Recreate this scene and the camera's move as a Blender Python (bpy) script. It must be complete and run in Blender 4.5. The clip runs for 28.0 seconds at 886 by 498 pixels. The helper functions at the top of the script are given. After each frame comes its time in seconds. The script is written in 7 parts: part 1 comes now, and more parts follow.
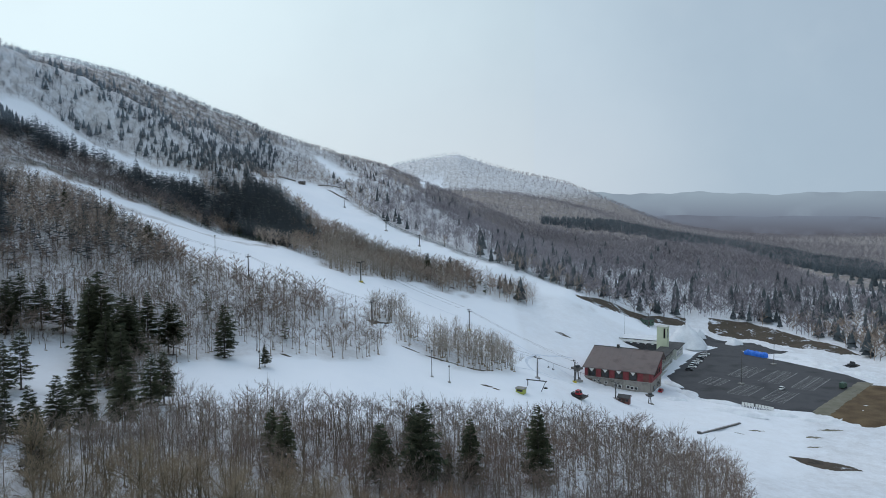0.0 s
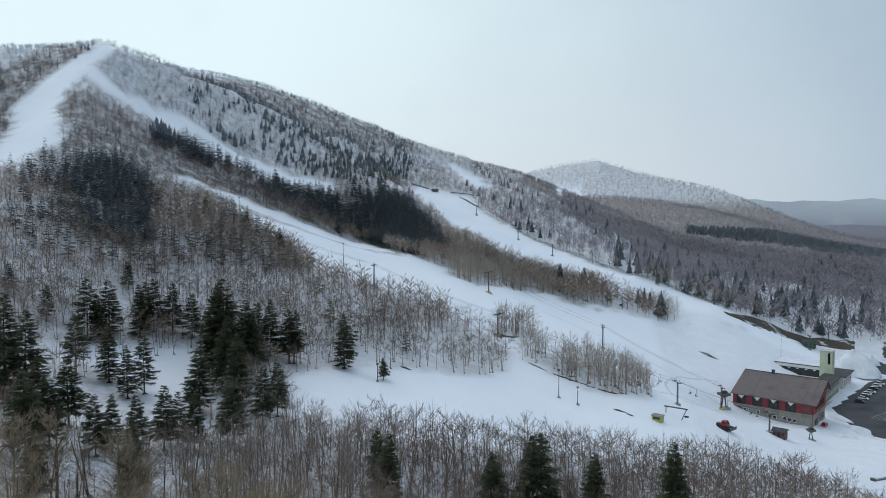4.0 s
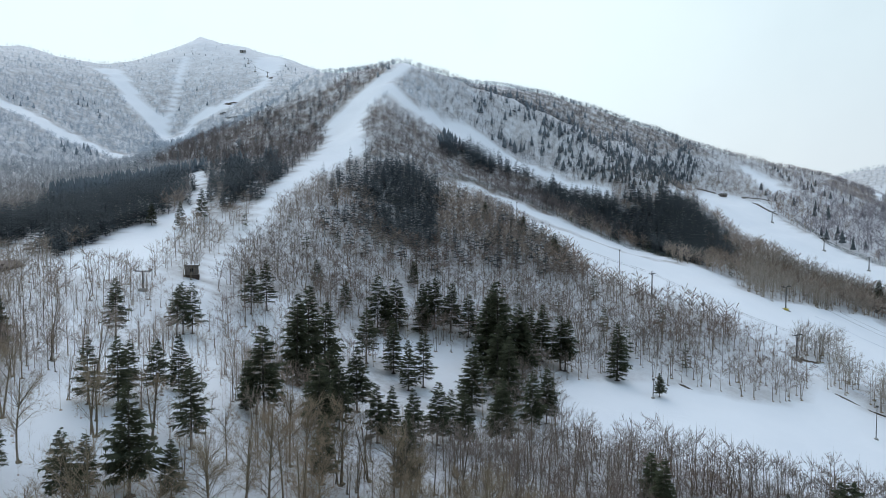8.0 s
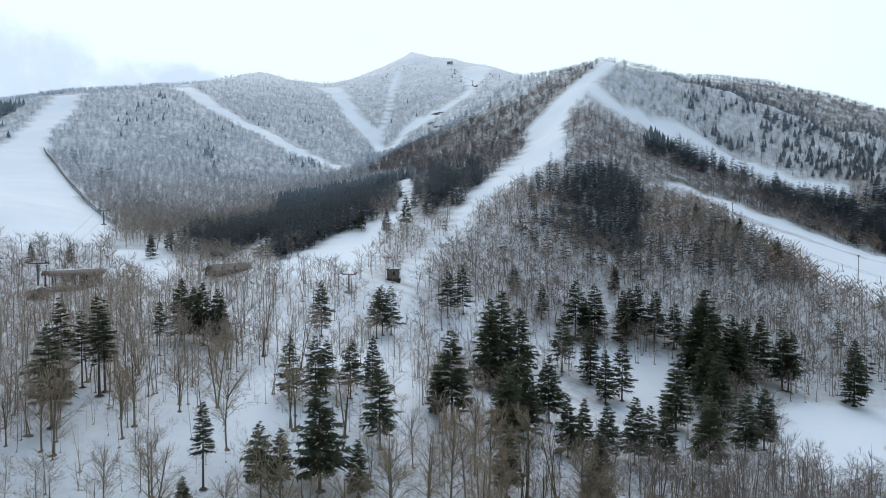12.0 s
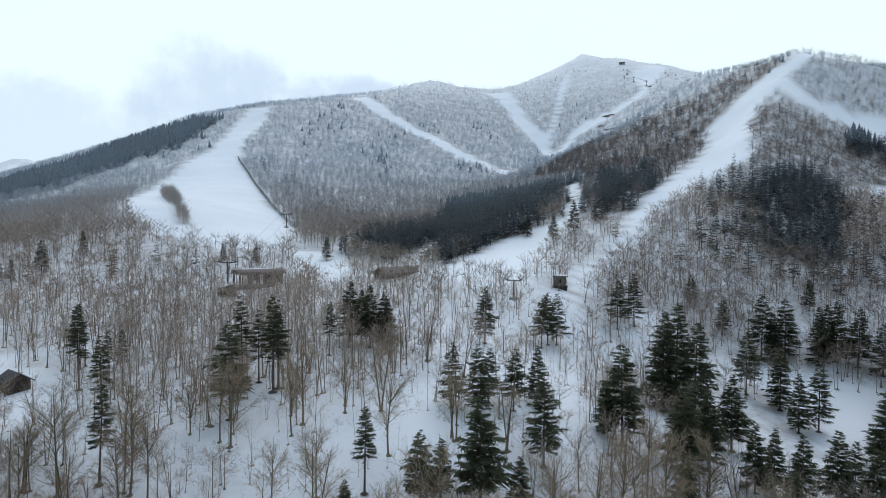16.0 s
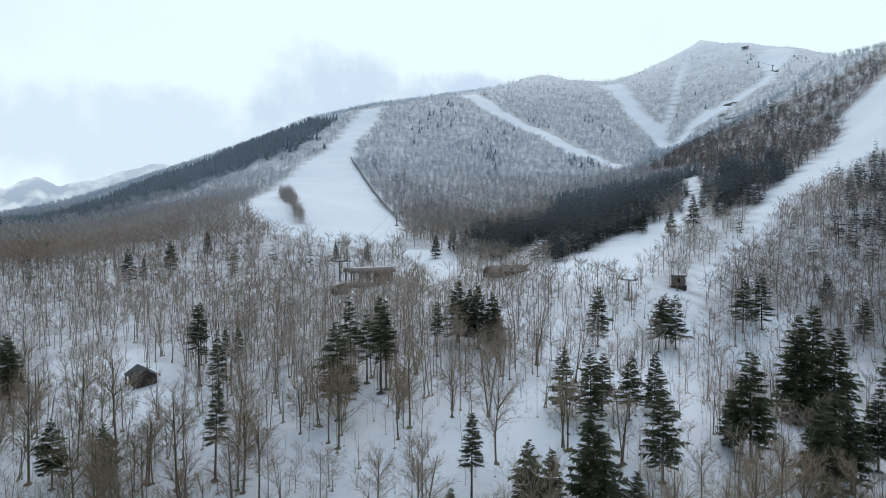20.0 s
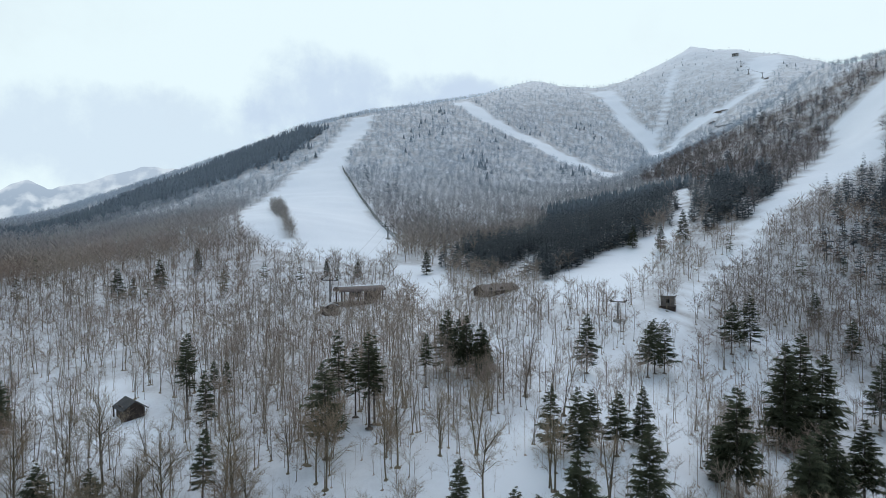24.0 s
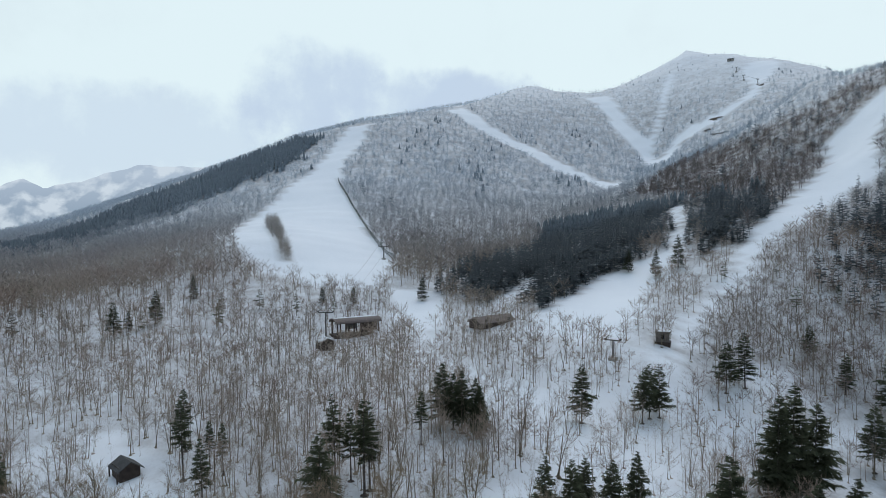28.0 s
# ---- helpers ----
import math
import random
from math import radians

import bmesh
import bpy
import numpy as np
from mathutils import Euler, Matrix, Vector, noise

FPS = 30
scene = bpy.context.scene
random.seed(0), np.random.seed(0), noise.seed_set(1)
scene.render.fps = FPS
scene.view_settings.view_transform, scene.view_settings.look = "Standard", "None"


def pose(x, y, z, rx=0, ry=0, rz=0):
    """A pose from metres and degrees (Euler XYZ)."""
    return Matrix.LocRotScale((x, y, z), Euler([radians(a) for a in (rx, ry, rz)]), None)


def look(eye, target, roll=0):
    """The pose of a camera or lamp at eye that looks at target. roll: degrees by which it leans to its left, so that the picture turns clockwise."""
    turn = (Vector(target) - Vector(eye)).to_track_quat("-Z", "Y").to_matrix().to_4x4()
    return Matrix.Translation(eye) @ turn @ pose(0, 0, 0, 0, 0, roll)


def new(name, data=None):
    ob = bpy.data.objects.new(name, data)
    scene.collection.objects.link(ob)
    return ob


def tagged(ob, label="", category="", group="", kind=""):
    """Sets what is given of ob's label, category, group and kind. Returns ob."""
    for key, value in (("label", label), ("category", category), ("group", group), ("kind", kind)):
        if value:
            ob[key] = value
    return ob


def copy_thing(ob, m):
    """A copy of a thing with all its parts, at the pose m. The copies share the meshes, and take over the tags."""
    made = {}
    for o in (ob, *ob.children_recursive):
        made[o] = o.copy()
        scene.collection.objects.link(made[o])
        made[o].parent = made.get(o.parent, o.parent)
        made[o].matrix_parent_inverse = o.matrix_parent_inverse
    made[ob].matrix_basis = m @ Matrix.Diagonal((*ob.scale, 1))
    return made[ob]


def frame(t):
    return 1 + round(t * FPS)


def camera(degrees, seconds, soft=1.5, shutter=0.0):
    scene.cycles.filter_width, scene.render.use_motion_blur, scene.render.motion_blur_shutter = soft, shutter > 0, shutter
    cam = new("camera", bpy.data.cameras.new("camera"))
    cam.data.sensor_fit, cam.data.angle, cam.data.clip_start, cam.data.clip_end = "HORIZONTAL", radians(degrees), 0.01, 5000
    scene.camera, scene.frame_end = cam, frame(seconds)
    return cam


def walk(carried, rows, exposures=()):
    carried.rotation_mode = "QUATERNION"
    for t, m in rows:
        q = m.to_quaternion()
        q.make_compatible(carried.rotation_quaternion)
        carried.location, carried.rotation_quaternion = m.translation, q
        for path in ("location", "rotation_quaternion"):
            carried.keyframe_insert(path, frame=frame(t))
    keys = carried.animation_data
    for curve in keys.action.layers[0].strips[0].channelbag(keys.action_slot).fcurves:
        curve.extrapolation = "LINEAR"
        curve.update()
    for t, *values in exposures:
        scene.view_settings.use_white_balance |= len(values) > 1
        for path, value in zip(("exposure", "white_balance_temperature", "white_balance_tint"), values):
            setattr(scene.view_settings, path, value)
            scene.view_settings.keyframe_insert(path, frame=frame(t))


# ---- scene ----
cam = camera(64.42, 28.0, soft=0.9)
# seconds, eye in metres, heading, pitch and lean in degrees
PATH = [
    (0.0, -0.00, 0.00, 88.00, -0.00, -3.50, -0.27),
    (0.5, 0.40, 2.26, 88.00, -0.01, -3.66, -0.25),
    (1.0, 0.87, 4.56, 88.03, 0.89, -3.77, -0.29),
    (1.5, 1.35, 6.78, 88.08, 2.65, -3.84, -0.32),
    (2.0, 1.79, 8.73, 88.17, 4.31, -3.80, -0.34),
    (2.5, 2.20, 10.22, 88.23, 5.87, -3.63, -0.30),
    (4.5, 3.34, 13.87, 88.43, 13.29, -2.64, 0.05),
    (5.0, 3.39, 14.49, 88.38, 15.56, -2.47, 0.19),
    (5.5, 3.23, 15.01, 88.34, 18.40, -2.38, 0.32),
    (6.0, 2.90, 15.58, 88.28, 21.49, -2.33, 0.44),
    (6.5, 2.50, 16.17, 88.18, 24.44, -2.30, 0.51),
    (7.0, 2.18, 16.79, 88.11, 27.51, -2.36, 0.54),
    (7.5, 1.88, 17.45, 88.00, 30.37, -2.40, 0.48),
    (8.0, 1.58, 18.15, 87.98, 33.47, -2.44, 0.44),
    (8.5, 1.38, 18.90, 87.93, 36.42, -2.47, 0.37),
    (9.0, 1.19, 19.63, 87.92, 38.91, -2.51, 0.26),
    (9.5, 0.97, 20.34, 87.95, 41.95, -2.53, 0.20),
    (10.0, 0.90, 20.99, 87.99, 45.03, -2.46, 0.13),
    (10.5, 0.91, 21.59, 88.03, 48.01, -2.36, 0.06),
    (11.0, 1.01, 22.12, 88.02, 49.84, -2.27, -0.01),
    (11.5, 1.09, 22.50, 87.96, 49.72, -2.19, -0.10),
    (12.0, 0.99, 22.86, 87.91, 50.16, -2.12, -0.13),
    (12.5, 0.70, 23.29, 87.90, 51.56, -2.07, -0.11),
    (13.0, 0.32, 23.72, 87.90, 54.60, -2.02, -0.04),
    (13.5, -0.11, 24.13, 87.91, 58.09, -1.91, 0.07),
    (15.5, -2.23, 25.06, 87.96, 62.96, -1.71, 0.41),
    (16.0, -2.72, 25.13, 87.92, 63.58, -1.74, 0.46),
    (16.5, -3.15, 25.21, 87.91, 64.24, -1.83, 0.46),
    (17.0, -3.55, 25.27, 87.94, 65.16, -1.94, 0.42),
    (17.5, -3.97, 25.37, 87.98, 66.41, -2.09, 0.38),
    (18.0, -4.39, 25.53, 88.04, 68.50, -2.19, 0.31),
    (18.5, -4.77, 25.80, 88.12, 70.62, -2.23, 0.22),
    (19.0, -5.05, 26.10, 88.23, 72.60, -2.22, 0.11),
    (19.5, -5.25, 26.35, 88.28, 72.64, -2.15, -0.01),
    (20.0, -5.40, 26.62, 88.33, 72.54, -2.05, -0.10),
    (20.5, -5.51, 26.84, 88.35, 72.43, -1.94, -0.16),
    (21.0, -5.52, 27.10, 88.50, 72.35, -1.84, -0.19),
    (21.5, -5.44, 27.25, 88.89, 72.28, -1.77, -0.19),
    (23.5, -5.22, 27.32, 92.12, 72.04, -1.84, -0.24),
    (24.0, -5.25, 27.35, 93.17, 71.97, -1.94, -0.25),
    (24.5, -5.29, 27.39, 94.31, 71.91, -2.03, -0.28),
    (25.0, -5.32, 27.45, 95.52, 71.88, -2.10, -0.29),
    (25.5, -5.39, 27.56, 96.80, 71.86, -2.15, -0.34),
    (26.0, -5.40, 27.65, 98.09, 71.83, -2.17, -0.40),
    (26.5, -5.38, 27.74, 99.37, 71.81, -2.20, -0.43),
    (27.0, -5.37, 27.85, 100.70, 71.78, -2.23, -0.47),
    (27.5, -5.37, 27.89, 102.06, 71.75, -2.28, -0.51),
    (28.0, -5.36, 27.90, 103.43, 71.72, -2.34, -0.54),
]
walk(cam, [(t, pose(x, y, z, 90 + pitch, 0, yaw) @ pose(0, 0, 0, 0, 0, lean)) for t, x, y, z, yaw, pitch, lean in PATH],
     [(0.0, -0.07, 6330, 10), (5.0, -0.06, 6400, 10), (7.5, 0.07, 6430, 10), (10.0, 0.17, 6380, 10), (13.0, 0.15, 6390, 10), (16.0, 0.09, 6420, 10), (19.0, 0.05, 6430, 10), (24.0, -0.03, 6450, 10), (28.0, -0.13, 6440, 10)])

# ---- light: an overcast winter sky and a weak, wide sun behind the cloud ----
sun_elevation, sun_heading = radians(50), radians(50)
world = bpy.data.worlds.new("overcast_sky")
scene.world = world
world.use_nodes = True
wt = world.node_tree
wt.nodes.clear()


def wnode(kind, **values):
    n = wt.nodes.new(kind)
    for key, value in values.items():
        n.inputs[key].default_value = value
    return n


def wmath(op, a, b=None, clamp=False):
    n = wt.nodes.new("ShaderNodeMath")
    n.operation, n.use_clamp = op, clamp
    for i, v in enumerate((a, b)):
        if v is None:
            continue
        if isinstance(v, (int, float)):
            n.inputs[i].default_value = v
        else:
            wt.links.new(v, n.inputs[i])
    return n.outputs[0]


def wdot(vec, direction):
    n = wt.nodes.new("ShaderNodeVectorMath")
    n.operation = "DOT_PRODUCT"
    wt.links.new(vec, n.inputs[0])
    n.inputs[1].default_value = Vector(direction).normalized()
    return n.outputs["Value"]


def wmix(fac, a, b):
    n = wt.nodes.new("ShaderNodeMix")
    n.data_type = "RGBA"
    for socket, v in ((n.inputs[0], fac), (n.inputs[6], a), (n.inputs[7], b)):
        if isinstance(v, (int, float, tuple)):
            socket.default_value = (*v, 1) if isinstance(v, tuple) else v
        else:
            wt.links.new(v, socket)
    return n.outputs[2]


def wramp(value, low, high):
    n = wt.nodes.new("ShaderNodeMapRange")
    n.interpolation_type = "SMOOTHSTEP"
    wt.links.new(value, n.inputs[0])
    n.inputs[1].default_value, n.inputs[2].default_value = low, high
    return n.outputs[0]


sky_vec = wnode("ShaderNodeTexCoord").outputs["Generated"]
sky = wt.nodes.new("ShaderNodeTexSky")
sky.sky_type, sky.sun_disc, sky.sun_elevation, sky.sun_rotation = "NISHITA", False, sun_elevation, -sun_heading
cloud_noise = wnode("ShaderNodeTexNoise", Scale=7.0, Detail=8.0, Roughness=0.55)
wt.links.new(sky_vec, cloud_noise.inputs["Vector"])
rough_noise = wnode("ShaderNodeTexNoise", Scale=2.2, Detail=5.0, Roughness=0.6)
wt.links.new(sky_vec, rough_noise.inputs["Vector"])
billow = wmath("SUBTRACT", cloud_noise.outputs[0], 0.5)
drift = wmath("SUBTRACT", rough_noise.outputs[0], 0.5)
# thin bright cloud towards the mountain, thicker and greyer over the valley
toward = wdot(sky_vec, (0.86, 0.5, 0.0))
veil = wmix(wramp(wmath("ADD", toward, wmath("MULTIPLY", drift, 0.3)), 0.05, 1.05), (0.86, 1.01, 1.05), (0.35, 0.45, 0.545))
low = wdot(sky_vec, (0, 0, 1))
warm = wmath("MULTIPLY", wramp(wmath("MULTIPLY", low, -1.0), -0.30, -0.02), wramp(wdot(sky_vec, (-0.05, 1, 0)), 0.88, 1.0))
veil = wmix(wmath("MULTIPLY", warm, 0.5), veil, (0.72, 0.75, 0.79))
# the bank of blue-grey cumulus left of the mountain: lumps by heading and height
fine_noise = wnode("ShaderNodeTexNoise", Scale=16.0, Detail=7.0, Roughness=0.6)
wt.links.new(sky_vec, fine_noise.inputs["Vector"])
lumps = wmath("ADD", wmath("MULTIPLY", billow, 2.0), wmath("MULTIPLY", wmath("SUBTRACT", fine_noise.outputs[0], 0.5), 1.9))


def lump(heading, height, wide, tall):
    a = radians(heading)
    across = wmath("DIVIDE", wdot(sky_vec, (-math.cos(a), -math.sin(a), 0)), radians(wide))
    up = wmath("DIVIDE", wmath("SUBTRACT", low, math.sin(radians(height))), radians(tall))
    far_off = wmath("ADD", wmath("MULTIPLY", across, across), wmath("MULTIPLY", up, up))
    ahead = wmath("GREATER_THAN", wdot(sky_vec, (-math.sin(a), math.cos(a), 0)), 0.0)
    return wmath("MULTIPLY", wmath("SUBTRACT", 1.0, wmath("SUBTRACT", far_off, lumps)), ahead)


dome = wramp(wmath("MAXIMUM", wmath("MAXIMUM", lump(82.6, 9.0, 5.0, 5.2), lump(79.0, 10.2, 3.0, 3.6)), lump(70.0, 9.2, 7.0, 2.6)), -0.25, 0.85)
shelf = wramp(wmath("MAXIMUM", lump(97.0, 6.4, 17.0, 4.0), lump(73.0, 8.6, 11.0, 3.4)), -0.1, 0.8)
upper = wramp(lump(104.0, 16.0, 14.0, 4.0), 0.0, 1.6)
veil = wmix(wmath("MULTIPLY", upper, 0.35), veil, (0.72, 0.83, 0.90))
veil = wmix(wmath("MULTIPLY", shelf, 0.62), veil, (0.62, 0.75, 0.91))
veil = wmix(wmath("MULTIPLY", dome, 0.85), veil, (0.60, 0.73, 0.90))
veil = wmix(wmath("MULTIPLY", wramp(billow, 0.02, 0.25), 0.12), veil, (0.66, 0.74, 0.80))
# out of view overhead, a dimmer, bluer deck is added to darken and cool the snow
veil = wmix(wmath("MULTIPLY", wramp(low, 0.36, 0.75), 0.9), veil, (0.42, 0.54, 0.70))
clouds = wnode("ShaderNodeBackground", Strength=1.0)
wt.links.new(veil, clouds.inputs[0])
clear = wnode("ShaderNodeBackground", Strength=0.05)
wt.links.new(sky.outputs[0], clear.inputs[0])
blend = wt.nodes.new("ShaderNodeMixShader")
blend.inputs[0].default_value = 0.95
wt.links.new(clear.outputs[0], blend.inputs[1])
wt.links.new(clouds.outputs[0], blend.inputs[2])
wt.links.new(blend.outputs[0], wt.nodes.new("ShaderNodeOutputWorld").inputs[0])

sun = new("sun", bpy.data.lights.new("sun", "SUN"))
sun.data.energy, sun.data.angle, sun.data.color = 1.0, radians(60), (1.0, 0.93, 0.86)
sun_dir = Vector((-math.sin(sun_heading) * math.cos(sun_elevation), math.cos(sun_heading) * math.cos(sun_elevation), math.sin(sun_elevation)))
sun.matrix_world = look(Vector((0, 0, 300)) + sun_dir, (0, 0, 300))

# ---- landforms: crest and valley lines with heights in metres (lot level is 0) ----
CRESTS = {
    "summit_crest": [(-474, 518, 229), (-509, 523, 243), (-565, 503, 259), (-603, 484, 271), (-621, 440, 244), (-633, 389, 222), (-659, 336, 240), (-618, 274, 215), (-562, 216, 195), (-542, 167, 183), (-518, 139, 174), (-542, 97, 168), (-567, 61, 155), (-604, 17, 140), (-641, -48, 118), (-675, -138, 80)],
    "run_crest": [(-245, 368, 178), (-254, 354, 180), (-261, 351, 176), (-282, 344, 176), (-320, 350, 179)],
    "right_crest": [(-238, 355, 176), (-233, 369, 174), (-226, 384, 171), (-217, 401, 168), (-208, 415, 165), (-194, 437, 157), (-181, 458, 150), (-170, 475, 144), (-158, 494, 139)],
    "back_crest": [(-269, 432, 184), (-252, 462, 184), (-229, 492, 182), (-218, 508, 178), (-204, 528, 173), (-189, 548, 168), (-166, 570, 159), (-143, 585, 148), (-122, 610, 141), (-93, 660, 134), (-66, 745, 130), (-31, 879, 115)],
    "spur_edge": [(-356, 377, 167), (-348, 323, 151), (-333, 272, 127), (-324, 234, 111), (-310, 191, 99), (-301, 143, 86), (-296, 102, 87)],
    "far_ridge": [(15, 1149, 114), (107, 1145, 107), (197, 1133, 91), (308, 1108, 53)],
    "far_hill": [(-109, 1643, 190), (34, 1596, 204), (153, 1641, 167), (290, 1674, 144), (430, 1696, 80), (500, 1700, 55), (571, 1707, 20)],
    "bowl_valley": [(-472, 352, 149), (-412, 283, 126), (-378, 231, 112)],
    "fork": [(-207, 266, 114), (-253, 352, 180), (-244, 285, 127), (-205, 221, 103), (-183, 179, 85), (-158, 146, 75)],
}
SPOTS = {
    "hollow": [(-246, 394, 173), (-240, 408, 169), (-231, 424, 165), (-219, 444, 160), (-204, 468, 154), (-190, 490, 148)],
    "crest_end": [(-532, -111, 88), (-505, -75, 91), (440, 1509, 58), (385, 1508, 82), (480, 1450, 40)],
    "left_slope": [(-329, -33, 76), (-422, -76, 77), (-425, 6, 98), (-335, 37, 99), (-189, -12, 68), (-294, 3, 82)],
    "east_slope": [(-78, 281, 60), (-40, 339, 51), (-190, 307, 106), (-157, 335, 94), (-118, 382, 73), (-220, 354, 141), (-202, 400, 126), (-180, 466, 113), (-136, 512, 111), (-105, 590, 124), (-88, 673, 123), (-64, 516, 88), (-17, 479, 67), (31, 447, 50), (80, 440, 34), (-64, 435, 73), (-82, 360, 67)],
    "plain": [(-17, 900, 93), (67, 716, 50), (123, 708, 39), (180, 612, 29), (128, 500, 22), (309, 533, 15), (424, 734, 22), (573, 995, 19), (440, 1061, 33)],
    "near_ground": [(-142, 126, 71), (-202, 67, 70), (-217, 91, 75), (-292, 101, 88), (-306, 52, 96), (-253, 22, 78), (-126, 14, 62), (-108, 86, 66), (-86, 68, 63), (-87, 48, 62), (-201, 165, 83), (-192, 169, 84), (-71, 222, 42), (-54, 214, 39), (-74, 180, 42), (-29, 126, 35), (2, 245, 24), (-4, 239, 27), (35, 263, 21), (12, 310, 32), (-29, 285, 40), (-9, 429, 49), (54, 421, 28), (26, 263, 26), (24, 170, 20), (-6, 162, 26)],
    "more_near_ground": [(-118, 125, 56), (-122, 157, 55), (-116, 137, 54), (-126, 177, 54)],
    "lodge_flat": [(60, 320, 4), (62, 290, 10), (108, 338, 0), (140, 330, 0), (160, 370, 0), (200, 400, 0), (240, 340, 0), (200, 300, 0), (130, 300, 0), (180, 460, 0), (130, 420, 2), (260, 260, -1), (130, 230, 0), (70, 230, 8)],
    "apron": [(60, -100, 16), (-60, -120, 41), (-200, -150, 68), (-400, -160, 98), (200, 60, -4), (100, 60, 10), (-20, 20, 32), (300, -200, -8), (500, 200, -4), (450, 450, 3), (600, 0, -8), (-560, -300, 86)],
    "rim": [(-800, 600, 148), (-850, 350, 148), (-800, 100, 108), (-900, -300, 48), (-550, 700, 148), (-300, 700, 118), (-150, 900, 78), (-400, 900, 88), (0, 1300, 58), (-300, 1500, 88), (-1500, -500, 8), (-1500, 700, 28), (-1200, 1800, 28), (0, -800, 8), (900, -800, 3), (1200, 300, 12), (1300, 1000, 16), (1000, 1500, 18), (600, 1900, 18), (-200, 2200, 28), (200, 2300, 18), (2500, 2500, 13), (4800, 4800, 8), (0, 4800, 8), (4800, 0, 8), (-4800, 0, 3)],
    "more_rim": [(-4800, 4800, 8), (4800, -4800, 3), (-4800, -4800, 3), (0, -4800, 3), (0, -2200, 3), (-2200, -2200, 3), (2200, -2200, 3), (2400, 600, 12)],
}
# open snow, in plan
PISTES = {
    "main_run": [(-252, 353), (-257, 324), (-256, 296), (-238, 273), (-218, 235), (-205, 209), (-196, 192), (-182, 178), (-175, 170), (-172, 170), (-182, 186), (-193, 205), (-202, 233), (-209, 258), (-211, 274), (-227, 290), (-239, 308), (-240, 329), (-246, 368)],
    "ridge_run": [(-238, 330), (-226, 333), (-222, 352), (-208, 370), (-198, 381), (-180, 396), (-163, 402), (-143, 418), (-142, 409), (-154, 399), (-172, 383), (-189, 363), (-199, 349), (-214, 340), (-224, 324), (-235, 321)],
    "left_run": [(-528, 144), (-525, 128), (-495, 110), (-468, 94), (-448, 77), (-414, 61), (-391, 47), (-335, 36), (-297, 38), (-278, 43), (-261, 56), (-249, 70), (-249, 86), (-281, 100), (-312, 101), (-340, 100), (-383, 103), (-436, 103), (-464, 113), (-488, 129), (-512, 139)],
    "run_foot": [(-246, 87), (-215, 82), (-201, 81), (-181, 79), (-159, 74), (-162, 78), (-190, 86), (-205, 96), (-226, 99), (-242, 95)],
    "bowl_run": [(-575, 233), (-519, 238), (-483, 260), (-456, 274), (-429, 280), (-411, 290), (-379, 264), (-418, 270), (-443, 262), (-474, 247), (-495, 233), (-526, 222), (-560, 214)],
    "col_run": [(-584, 358), (-569, 373), (-519, 361), (-480, 356), (-438, 344), (-440, 328), (-483, 347), (-518, 347)],
    "gully_run": [(-558, 429), (-551, 431), (-491, 373), (-477, 357), (-481, 353), (-499, 374)],
    "summit_run": [(-517, 493), (-495, 500), (-466, 453), (-455, 438), (-453, 406), (-463, 372), (-431, 334), (-460, 347), (-474, 378), (-466, 403), (-460, 425), (-470, 445), (-504, 463)],
    "beginner_area": [(-187, 115), (-200, 132), (-215, 153), (-218, 168), (-220, 184), (-242, 203), (-262, 215), (-276, 230), (-267, 226), (-229, 199), (-211, 183), (-204, 174), (-193, 159), (-170, 139), (-159, 128), (-159, 114), (-171, 108)],
    "beginner_path": [(-234, 138), (-221, 123), (-213, 111), (-201, 113), (-212, 127)],
    "run_outlet": [(-194, 198), (-178, 169), (-159, 143), (-142, 126), (-140, 129), (-159, 152), (-175, 174), (-184, 193)],
    "east_upper": [(-192, 311), (-175, 324), (-155, 338), (-133, 352), (-114, 382), (-84, 352), (-63, 341), (-41, 346), (-21, 375), (9, 403), (41, 410), (56, 417), (58, 440), (30, 432), (9, 433), (-14, 434), (-41, 427), (-63, 436), (-78, 443), (-94, 468), (-113, 478), (-125, 460), (-114, 527), (-94, 533), (-78, 540), (-72, 525), (-57, 505), (-28, 482), (10, 463), (45, 453), (84, 453), (113, 459), (135, 452)],
    "east_lower": [(135, 452), (215, 406), (115, 218), (87, 206), (76, 215), (64, 230), (40, 222), (22, 211), (-2, 196), (-24, 184), (-49, 170), (-61, 158), (-77, 193), (-70, 220), (-55, 225), (-32, 239), (-21, 254), (-25, 276), (-41, 286), (-58, 293), (-74, 283), (-94, 281), (-109, 289), (-130, 301), (-157, 314), (-180, 314), (-189, 306)],
    "far_slope_run": [(-114, 598), (-94, 611), (-70, 593), (-83, 569)],
    "far_clearing": [(-58, 1498), (-4, 1468), (2, 1438), (-21, 693)],
}
# strips of birch standing in the open snow
COPSES = {
    "island_strip": [(-19, 270), (-2, 264), (14, 260), (27, 261), (28, 288), (7, 285), (-16, 284)],
    "clump": [(-31, 288), (-16, 297), (-17, 309), (-31, 298)],
    "mid_strip": [(-64, 349), (-47, 349), (-32, 367), (-13, 391), (9, 408), (28, 411), (56, 419), (56, 431), (26, 427), (9, 430), (-14, 429), (-44, 418), (-65, 424)],
    "island_clump": [(-358, 53), (-365, 59), (-304, 57), (-281, 58), (-288, 54)],
}
